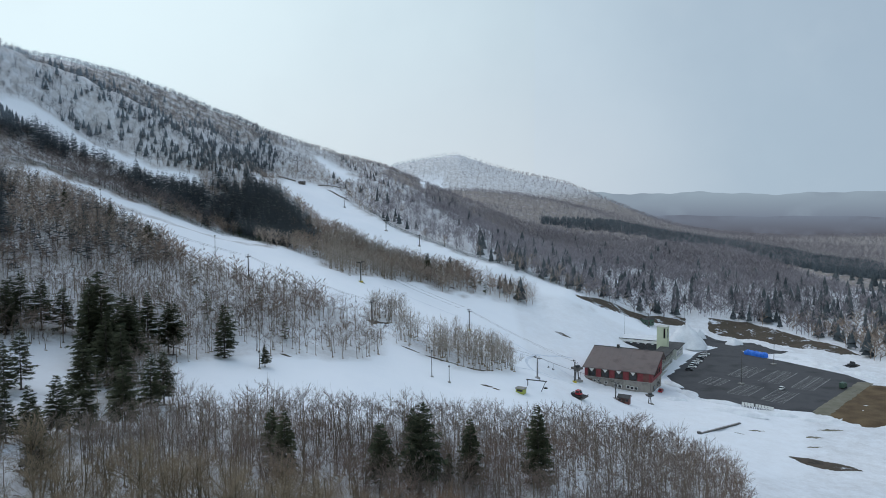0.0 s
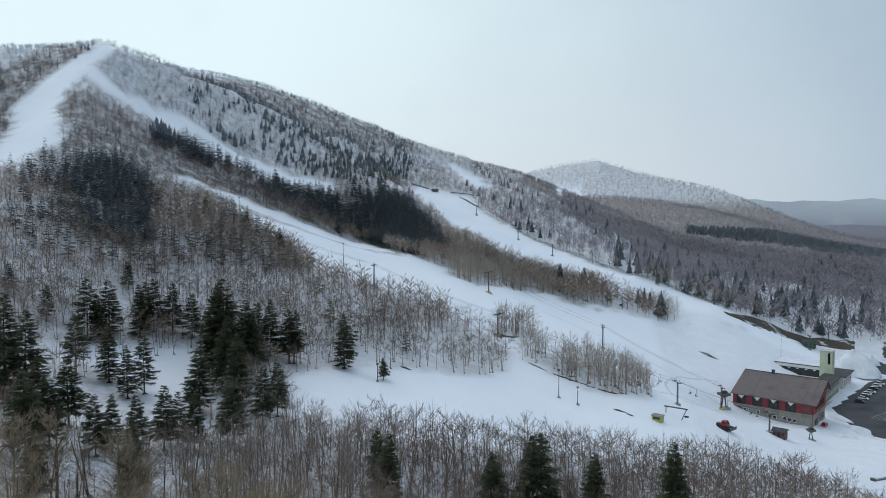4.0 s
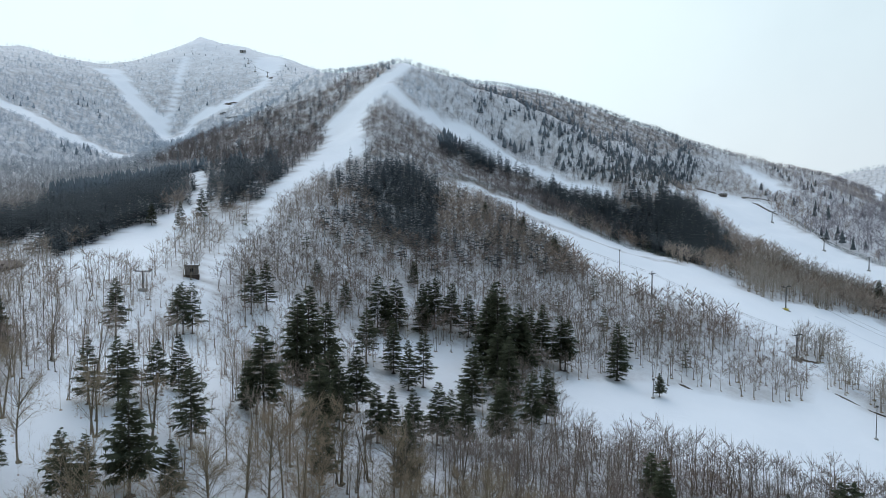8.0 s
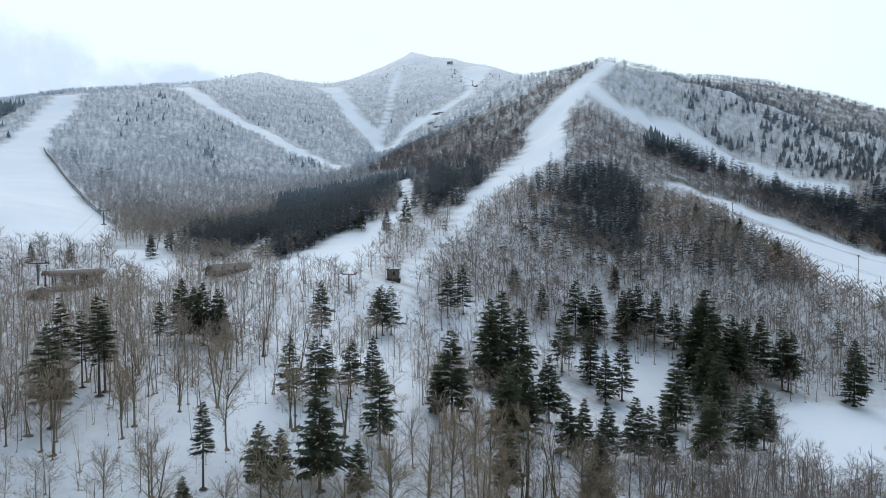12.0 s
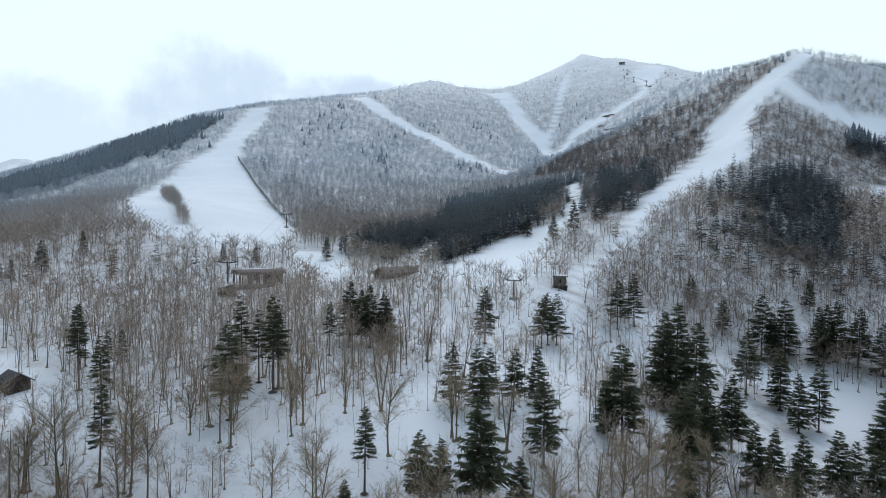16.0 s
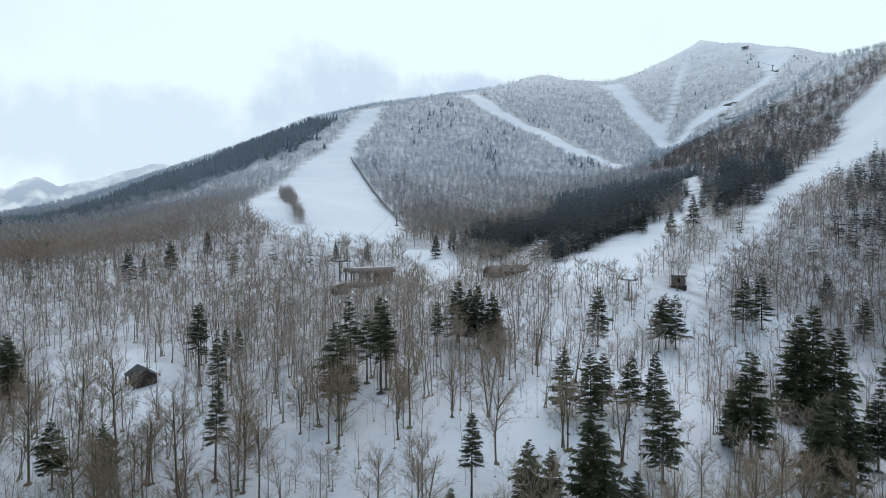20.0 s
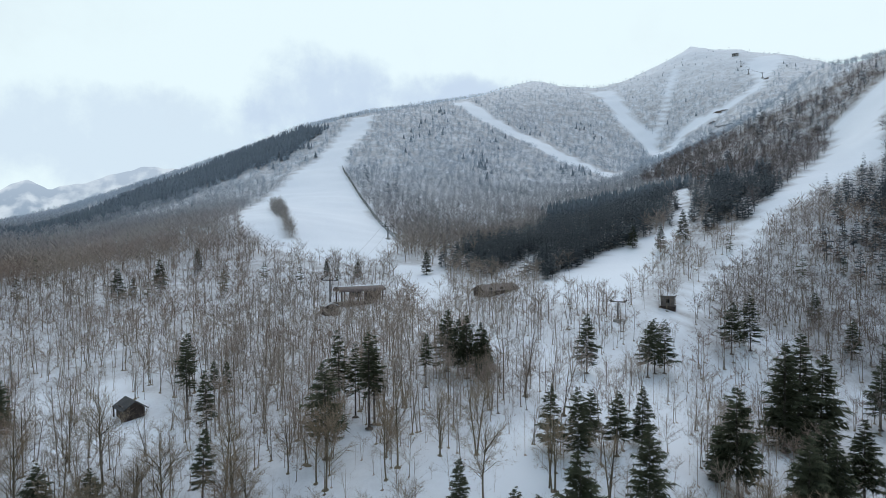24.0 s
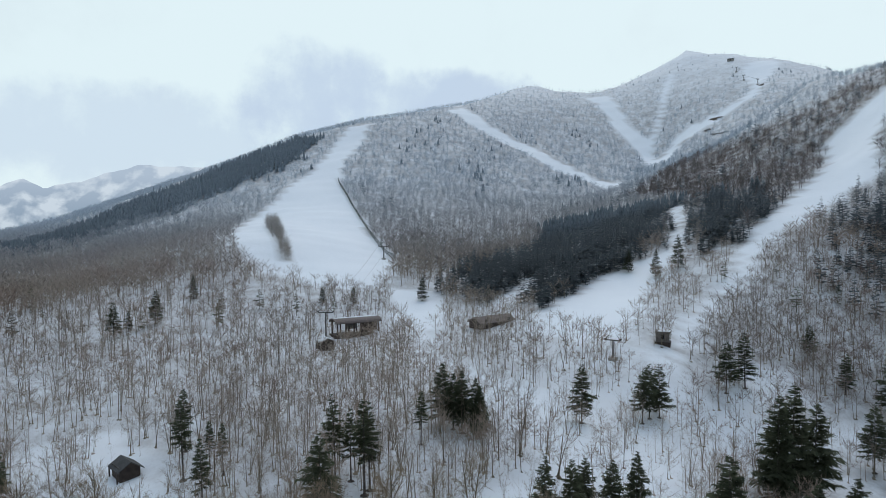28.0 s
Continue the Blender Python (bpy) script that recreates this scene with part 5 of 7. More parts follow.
# ---- more surfaces ----
MAT.update({
    "rust_roof": material("brown_sheet_roof", [(0.105, 0.082, 0.078), (0.155, 0.125, 0.118), (0.13, 0.108, 0.104)], 0.15, 18, 0.6, 0.1),
    "red_wall": material("faded_red_boards", [(0.17, 0.035, 0.04), (0.25, 0.06, 0.065)], 0.5, 14, 0.75, 0.2),
    "red_dark": material("dark_red_panel", [(0.12, 0.05, 0.045), (0.17, 0.075, 0.065)], 0.5, 14, 0.75, 0.2),
    "stone": material("grey_stone_base", [(0.16, 0.15, 0.135), (0.27, 0.25, 0.225), (0.21, 0.195, 0.18)], 0.4, 10, 0.85, 0.5),
    "dark_wood": material("dark_brown_wood", [(0.035, 0.026, 0.022), (0.07, 0.052, 0.043)], 1.0, 12, 0.8, 0.2),
    "grey_wood": material("weathered_grey_wood", [(0.10, 0.088, 0.08), (0.18, 0.16, 0.145)], 1.2, 10, 0.85, 0.3),
    "white_trim": material("white_painted_trim", [(0.62, 0.62, 0.60), (0.72, 0.72, 0.70)], 1.0, 10, 0.6, 0.05),
    "cream": material("cream_render", [(0.42, 0.43, 0.40), (0.55, 0.55, 0.51)], 0.3, 20, 0.85, 0.15),
    "lime": material("pale_lime_render", [(0.46, 0.50, 0.36), (0.56, 0.60, 0.44)], 0.3, 20, 0.85, 0.15),
    "concrete": material("grey_concrete", [(0.22, 0.215, 0.20), (0.32, 0.31, 0.29)], 0.4, 14, 0.85, 0.2),
    "black_roof": material("dark_roof_felt", [(0.045, 0.045, 0.047), (0.085, 0.085, 0.085)], 0.4, 12, 0.8, 0.2),
    "steel": material("weathered_dark_steel", [(0.07, 0.068, 0.065), (0.13, 0.125, 0.12)], 1.0, 8, 0.55, 0.1, 0.4),
    "yellow": material("yellow_painted_steel", [(0.40, 0.33, 0.03), (0.55, 0.45, 0.06)], 1.0, 8, 0.5, 0.05),
    "lime_paint": material("lime_painted_metal", [(0.27, 0.31, 0.05), (0.36, 0.40, 0.09)], 1.0, 8, 0.4, 0.05),
    "red_paint": material("red_vehicle_paint", [(0.34, 0.02, 0.03), (0.42, 0.035, 0.045)], 1.0, 8, 0.35, 0.0),
    "white_paint": material("white_vehicle_paint", [(0.62, 0.63, 0.64), (0.72, 0.73, 0.74)], 1.0, 8, 0.3, 0.0),
    "dark_paint": material("dark_vehicle_paint", [(0.025, 0.028, 0.032), (0.045, 0.048, 0.055)], 1.0, 8, 0.3, 0.0),
    "green_paint": material("dull_green_paint", [(0.04, 0.08, 0.06), (0.07, 0.12, 0.09)], 1.0, 8, 0.5, 0.0),
    "rubber": material("black_rubber", [(0.012, 0.012, 0.012), (0.028, 0.028, 0.028)], 3.0, 8, 0.85, 0.1),
    "tarp": material("bright_blue_tarpaulin", [(0.02, 0.13, 0.62), (0.05, 0.22, 0.75)], 0.6, 6, 0.45, 0.4),
    "earth": material("bare_wet_earth_and_old_snow", [(0.035, 0.028, 0.022), (0.085, 0.066, 0.05), (0.062, 0.052, 0.038), (0.07, 0.056, 0.042), (0.60, 0.64, 0.70)], 0.10, 6, 0.9, 0.5, stops=(0.25, 0.68)),
    "dead_grass": material("brown_dead_grass", [(0.07, 0.045, 0.025), (0.14, 0.10, 0.055)], 0.15, 16, 0.95, 0.5),
    "gravel": material("pale_gravel_verge", [(0.13, 0.125, 0.09), (0.20, 0.19, 0.15)], 0.2, 20, 0.9, 0.3),
    "snow_pile": material("old_piled_snow", [(0.60, 0.63, 0.67), (0.76, 0.79, 0.82)], 0.25, 8, 0.75, 0.5),
    "line_paint": material("worn_white_road_paint", [(0.22, 0.22, 0.22), (0.42, 0.42, 0.41)], 0.8, 12, 0.7, 0.0),
    "net": material("green_grey_netting", [(0.05, 0.065, 0.055), (0.10, 0.12, 0.10)], 1.0, 8, 0.9, 0.0),
})
glass = bpy.data.materials.new("dark_window_glass")
glass.use_nodes = True
gb = glass.node_tree.nodes["Principled BSDF"]
gb.inputs["Base Color"].default_value, gb.inputs["Roughness"].default_value, gb.inputs["Specular IOR Level"].default_value = (0.012, 0.014, 0.016, 1), 0.12, 0.6
MAT["glass"] = glass


def thing(name, label, category, x, y, z=None, yaw=0.0, group="", kind=""):
    ob = tagged(new(name), label, category, group, kind)
    ob.matrix_basis = pose(x, y, gz(x, y) if z is None else z, 0, 0, yaw)
    return ob


def prism(bm, outline, y0, y1):
    """An outline in x and z, pushed from y0 to y1."""
    a = [bm.verts.new((x, y0, z)) for x, z in outline]
    b = [bm.verts.new((x, y1, z)) for x, z in outline]
    n = len(a)
    bm.faces.new(a)
    bm.faces.new(b[::-1])
    for i in range(n):
        bm.faces.new((a[i], b[i], b[(i + 1) % n], a[(i + 1) % n]))
    bmesh.ops.recalc_face_normals(bm, faces=bm.faces)
    return bm


def prism_x(bm, outline, x0, x1):
    """An outline in y and z, pushed from x0 to x1."""
    a = [bm.verts.new((x0, y, z)) for y, z in outline]
    b = [bm.verts.new((x1, y, z)) for y, z in outline]
    n = len(a)
    bm.faces.new(a)
    bm.faces.new(b[::-1])
    for i in range(n):
        bm.faces.new((a[i], b[i], b[(i + 1) % n], a[(i + 1) % n]))
    bmesh.ops.recalc_face_normals(bm, faces=bm.faces)
    return bm


def rod(bm, p, q, r0, r1=None, sides=8):
    p, q = Vector(p), Vector(q)
    m = Matrix.Translation((p + q) / 2) @ (q - p).to_track_quat("Z", "Y").to_matrix().to_4x4()
    bmesh.ops.create_cone(bm, cap_ends=True, segments=sides, radius1=r0, radius2=r0 if r1 is None else r1, depth=(q - p).length, matrix=m)
    return bm


def draped(name, outline, mat, label, category, lift=0.12, step=3.0):
    """A patch of other ground, laid on the snow; its rim dips under it."""
    xs, ys = np.array(outline, float).T
    x = np.arange(xs.min() - step, xs.max() + 2 * step, step)
    y = np.arange(ys.min() - step, ys.max() + 2 * step, step)
    X, Y = np.meshgrid(x, y)
    X, Y = X + rng.uniform(-0.3, 0.3, X.shape) * step, Y + rng.uniform(-0.3, 0.3, Y.shape) * step
    e = edge_distance(outline, X, Y) * np.where(inside(outline, X, Y), 1, -1)
    Z = surface(X, Y) + np.clip(e * 0.25, -0.4, lift)
    ok = e > -1.4 * step
    verts = np.c_[X.ravel(), Y.ravel(), Z.ravel()]
    g = np.arange(X.size).reshape(X.shape)
    tris = []
    for i in range(X.shape[0] - 1):
        for j in range(X.shape[1] - 1):
            q = (g[i, j], g[i, j + 1], g[i + 1, j + 1], g[i + 1, j])
            if ok.ravel()[list(q)].all():
                tris += [(q[0], q[1], q[2]), (q[0], q[2], q[3])]
    me = tri_mesh(name, verts, tris, mat)
    me.polygons.foreach_set("use_smooth", [True] * len(me.polygons))
    return tagged(new(name, me), label, category, kind="structure")


# ---- the lot and the bare ground round it ----
lot_verts = [(x, y, 0.06) for x, y in LOT] + [(x, y, -0.3) for x, y in LOT]
n_lot = len(LOT)
lot = tagged(new("parking_lot", mesh_of("parking_lot", lot_verts, [tuple(range(n_lot))] + [(i, i + n_lot, (i + 1) % n_lot + n_lot, (i + 1) % n_lot) for i in range(n_lot)], [MAT["asphalt"]])),
             "cleared grey asphalt car park beside the lodge", "parking lot", kind="structure")


def stall_block(cx, cy, ux, uy, length, rows=2, depth=4.8, bay=2.6):
    """Painted bays: long lines and short cross strokes."""
    u = Vector((ux, uy, 0)).normalized()
    v = Vector((-u.y, u.x, 0))
    bm = bmesh.new()

    def stroke(p, q, w):
        d = (q - p).normalized()
        s = Vector((-d.y, d.x, 0)) * w / 2
        f = [bm.verts.new(k + Vector((0, 0, 0.066))) for k in (p - s, q - s, q + s, p + s)]
        bm.faces.new(f)

    o = Vector((cx, cy, 0))
    for r in range(rows + 1):
        stroke(o + v * depth * r, o + v * depth * r + u * length, 0.22)
    for k in range(int(length / bay) + 1):
        stroke(o + u * bay * k + v * 0.2, o + u * bay * k + v * (depth * rows - 0.2), 0.2)
    ob = part("bay_lines", bm, MAT["line_paint"], lot)
    return ob


for cx, cy, length in ((150.3, 306.6, 23), (139.9, 318.6, 21), (133.3, 337.0, 16), (174.3, 327.4, 31), (164.4, 340.6, 30), (153.8, 352.2, 28)):
    stall_block(cx, cy, 0.68, 0.73, length)

draped("earth_strip", [(80, 438), (105, 466), (130, 470), (170, 490), (163, 469), (145, 465), (122, 454), (97, 444)], MAT["earth"], "narrow thawed strip of dark earth at the piste foot", "bank", 0.2, 2.0)
draped("earth_bank", [(187, 492), (214, 487), (233, 449), (242, 420), (243, 403), (233, 408), (217, 430), (200, 454), (178, 469)], MAT["earth"], "dark melted-out earth bank above the car park", "bank", 0.2, 2.0)
draped("service_road", [(170, 461), (196, 445), (209, 420), (191, 408), (174, 425), (163, 436)], MAT["asphalt"], "cleared wet asphalt road above the car park", "road", 0.14, 2.0)
draped("grass_field", [(159, 289), (207, 339), (240, 330), (245, 300), (195, 280), (169, 274)], MAT["dead_grass"], "brown flattened grass beside the car park", "grass")
draped("gravel_verge", [(155, 293), (206, 345), (212, 341), (161, 288)], MAT["gravel"], "pale gravel edge of the car park", "verge", 0.16, 2.0)
draped("dirt_patch", [(118, 238), (127, 239), (137, 232), (139, 227), (129, 226), (121, 231)], MAT["earth"], "long dark patch of thawed ground in the snow", "dirt", 0.1, 1.2)
draped("dirt_strip", [(61, 389), (67, 389.5), (72, 386), (66, 385)], MAT["earth"], "small thawed strip on the piste", "dirt", 0.1, 1.0)
for x, y, w in ((112, 262, 3), (121, 268, 4), (140, 262, 5), (135, 252, 4), (152, 272, 6)):
    draped("slush_patch", [(x - w, y), (x, y + w * 0.3), (x + w, y - 0.3), (x + 0.3 * w, y - w * 0.35)], MAT["gravel"], "dirty slush patch by the lot", "slush", 0.06, 1.2)


draped("earth_edge", [(-18, 269), (-14, 266.6), (-8, 265.4), (-2, 264), (4, 263.2), (14, 260.6), (21, 260.9), (14, 261.8), (3, 264.4), (-2, 265.4), (-9, 266.2), (-14, 268.2)], MAT["earth"], "dark thawed lip of earth below the birch strip", "bank", 0.07, 0.8)
draped("earth_edge", [(-32, 287), (-24, 290), (-22, 293), (-30, 290)], MAT["earth"], "dark thawed earth under a birch clump", "bank", 0.12, 1.0)
for x, y, w in ((-52, 228.5, 3), (15.5, 249, 3), (18.5, 247.5, 2), (5, 405, 3), (95, 449, 4), (104, 447, 3)):
    draped("dirt_fleck", [(x - w, y + 0.6), (x, y + 0.9), (x + w, y - 0.4), (x + 0.2 * w, y - 0.9)], MAT["earth"], "small thawed fleck of earth on the piste", "dirt", 0.08, 0.8)
for ledge in [[(-465, 398), (-461, 404), (-454, 406), (-454, 403), (-457, 400)], [(-455, 386), (-455, 391), (-453, 392), (-451, 390), (-452, 388)], [(-449, 384), (-436, 385), (-422, 384), (-422, 380), (-432, 381)], [(-469, 448), (-468, 452), (-466, 455), (-464, 451), (-466, 450)], [(-319, 333), (-317, 334), (-312, 332), (-310, 329), (-313, 330)]]:
    draped("rock_ledge", ledge, MAT["earth"], "dark bare ledge on the run below the summit", "ledge", 0.35, 3.0)
for x, y in ((-78.5, 282.4), (-29.5, 288.2), (-40.2, 341.2), (12.0, 323.1), (63, 328)):
    draped("tower_patch", [(x - 1.8, y), (x - 0.8, y + 1.5), (x + 1.5, y + 1.2), (x + 2.4, y - 0.8), (x, y - 1.6)], MAT["earth"], "dark thawed patch round a tower foot", "dirt", 0.1, 0.9)


def piste_track(line, width, label):
    """A packed track pressed into the piste."""
    pts = dense([(x, y, 0) for x, y in line], 2.5)
    v, f = [], []
    for k, q in enumerate(pts):
        t = pts[min(k + 1, len(pts) - 1)] - pts[max(k - 1, 0)]
        t /= np.hypot(t[0], t[1]) + 1e-9
        for sgn, up in ((-1, 0.03), (-0.6, 0.09), (0.6, 0.09), (1, 0.03)):
            x, y = q[0] - t[1] * sgn * width / 2, q[1] + t[0] * sgn * width / 2
            v.append((x, y, gz(x, y) + up))
        if k:
            for c in range(3):
                f.append((4 * k - 4 + c, 4 * k + c, 4 * k + c + 1, 4 * k - 3 + c))
    tagged(new("piste_track", mesh_of("piste_track", v, f, [MAT["packed"]], True)), label, "track", kind="structure")


MAT["packed"] = material("packed_grey_snow", [(0.52, 0.57, 0.64), (0.68, 0.73, 0.80)], 0.4, 8, 0.8, 0.3)
piste_track([(66, 356), (60, 354), (54, 349), (47, 343), (43, 336), (39, 324), (37, 311), (37, 300), (38, 292), (41, 290), (45, 291), (52, 304), (60, 321)], 1.3, "curved groomer track by the lodge")
piste_track([(60, 323), (44, 300), (28, 280), (6, 272), (-12, 277), (-26, 291)], 0.8, "thin track climbing the piste")
piste_track([(62, 330), (47, 340), (22, 345), (4, 348), (-30, 350)], 0.7, "lift line pressed into the snow")


# ---- the red lodge ----
def lodge():
    ob = thing("ski_lodge", "red boarded ski lodge with brown sheet roof on a stone base", "building", 95.5, 318.7, 0, math.degrees(math.atan2(0.484, -0.875)))
    # here x runs along the front to its far end, y towards the slope below the front is negative
    W, D, S, E, R, K = 31.6, 22.0, 6.3, 11.3, 17.5, 18.0
    # the ridge stands far back, K behind the front
    part("stone_base", boxes((0.15, W - 0.15, -D + 0.15, -0.15, -1.5, S)), MAT["stone"], ob, "grey stone lower storey")
    wall = part("wall", prism_x(bmesh.new(), [(-D, S), (0, S), (0, E), (-K, R - 0.6), (-D, E + 2.0)], 0, W), MAT["red_wall"], ob, "faded red boarded upper storey")
    for y0, y1 in ((1.3, -K), (-D - 1.3, -K)):
        zl = E - 0.75 if y0 > 0 else E + 1.6
        bm = bmesh.new()
        prism_x(bm, [(y0, zl), (y1, R), (y1, R + 0.35), (y0, zl + 0.35)], -1.6, W + 0.7)
        roof = part("roof", bm, MAT["rust_roof"], ob, "brown weathered sheet-metal roof")
        bm = bmesh.new()
        for k in range(1, 12):
            x = -1.6 + (W + 2.3) * k / 12
            prism_x(bm, [(y0, zl + 0.352), (y1, R + 0.352), (y1, R + 0.42), (y0, zl + 0.42)], x - 0.05, x + 0.05)
        part("roof_seams", bm, MAT["rust_roof"], ob)
    part("ridge_cap", boxes((-1.6, W + 0.7, -K - 0.35, -K + 0.35, R + 0.1, R + 0.5), bevel=0.1), MAT["black_roof"], ob)
    part("chimney", boxes((W * 0.62, W * 0.62 + 1.1, -K - 0.2, -K + 0.9, R - 0.5, R + 1.5), (W * 0.62 - 0.12, W * 0.62 + 1.22, -K - 0.32, -K + 1.02, R + 1.5, R + 1.75)), MAT["black_roof"], ob, "dark brick chimney")
    # bays of the front
    for k, (f0, f1) in enumerate(((0.055, 0.17), (0.26, 0.375), (0.465, 0.58), (0.677, 0.79))):
        x0, x1 = W * (1 - f1), W * (1 - f0)
        win = part("bay_window", boxes((x0, x1, -0.02, 0.06, S + 0.35, E - 0.65)), MAT["dark_wood"], ob, "dark timber bay with white gablet")
        part("frame", boxes((x0 - 0.15, x0 + 0.05, 0, 0.28, S + 0.2, E - 0.55), (x1 - 0.05, x1 + 0.15, 0, 0.28, S + 0.2, E - 0.55), (x0, x1, 0, 0.3, S + 0.2, S + 0.42)), MAT["dark_wood"], win)
        part("pane", boxes((x0 + 0.3, x1 - 0.3, 0.05, 0.1, S + 0.6, E - 2.2)), MAT["glass"], win)
        xm = (x0 + x1) / 2
        part("gablet", prism(bmesh.new(), [(x0 + 0.25, E - 0.6), (x1 - 0.25, E - 0.6), (xm, E - 2.5)], 0.1, 0.45), MAT["white_trim"], win, "white triangular gablet")
        part("mullion", boxes((xm - 0.06, xm + 0.06, 0.1, 0.18, S + 0.5, E - 2.4)), MAT["dark_wood"], win)
    x0, x1 = W * 0.04, W * 0.12
    part("end_panel", boxes((x0, x1, 0, 0.12, S + 0.2, E - 0.6)), MAT["red_dark"], ob, "dark red boarded panel")
    bm = bmesh.new()
    for k in range(40):
        x = W * (k + 0.5) / 40
        box(bm, x - 0.04, x + 0.04, -0.01, 0.035, S, E - 0.5)
    part("board_battens", bm, MAT["red_wall"], ob)
    part("string_course", boxes((-0.1, W + 0.1, -0.2, 0.2, S - 0.2, S + 0.12)), MAT["concrete"], ob)
    # openings of the stone storey
    for f, w, z, h in ((0.06, 3.0, 2.0, 3.0), (0.16, 1.0, 4.0, 0.9), (0.22, 0.8, 4.0, 0.9), (0.33, 1.1, 3.6, 1.0), (0.48, 1.4, 2.6, 1.2), (0.54, 1.4, 2.4, 1.2), (0.66, 1.2, 2.6, 1.2), (0.72, 1.2, 2.4, 1.2), (0.78, 1.2, 2.3, 1.2)):
        x = W * (1 - f)
        win = part("window" if w < 2.5 else "barn_door", boxes((x - w / 2, x + w / 2, -0.2, -0.08, z, z + h)), MAT["glass"] if w < 2.5 else MAT["red_dark"], ob)
        part("frame", boxes((x - w / 2 - 0.1, x - w / 2, -0.2, -0.02, z - 0.1, z + h + 0.1), (x + w / 2, x + w / 2 + 0.1, -0.2, -0.02, z - 0.1, z + h + 0.1), (x - w / 2, x + w / 2, -0.2, -0.02, z + h, z + h + 0.1), (x - w / 2, x + w / 2, -0.2, 0.0, z - 0.12, z)), MAT["white_trim"] if w < 2.5 else MAT["dark_wood"], win)
    # gable towards the lot, at x = 0
    for y, w, z, h in ((-5, 1.6, 8, 2.4), (-9, 1.6, 8, 2.4), (-13, 1.6, 8, 2.4), (-17, 1.6, 8, 2.4), (-6, 2.2, 0.4, 3.2), (-13, 1.8, 2.4, 1.6), (-17, 1.8, 2.4, 1.6)):
        win = part("window", boxes((-0.1, 0.05, y - w / 2, y + w / 2, z, z + h)), MAT["glass"], ob)
        part("frame", boxes((-0.16, 0.0, y - w / 2 - 0.12, y - w / 2, z - 0.1, z + h + 0.1), (-0.16, 0.0, y + w / 2, y + w / 2 + 0.12, z - 0.1, z + h + 0.1), (-0.16, 0.0, y - w / 2, y + w / 2, z + h, z + h + 0.12), (-0.2, 0.0, y - w / 2, y + w / 2, z - 0.12, z)), MAT["dark_wood"], win)
    part("sign_bar", boxes((-0.14, 0.0, -K - 0.6, -K + 2.6, R - 3.6, R - 2.8)), MAT["white_trim"], ob, "plain pale sign in the gable")
    bm = bmesh.new()
    for y0, z0 in ((1.3, E - 1.1), (-D - 1.3, E + 1.25)):
        prism_x(bm, [(y0, z0), (-K, R - 0.35), (-K, R + 0.05), (y0, z0 + 0.4)], -1.7, -1.6)
    part("barge_board", bm, MAT["dark_wood"], ob)
    part("downpipe", rod(bmesh.new(), (0.2, 0.25, -0.5), (0.2, 0.25, E - 0.6), 0.08), MAT["dark_wood"], ob)
    return ob


lodge()


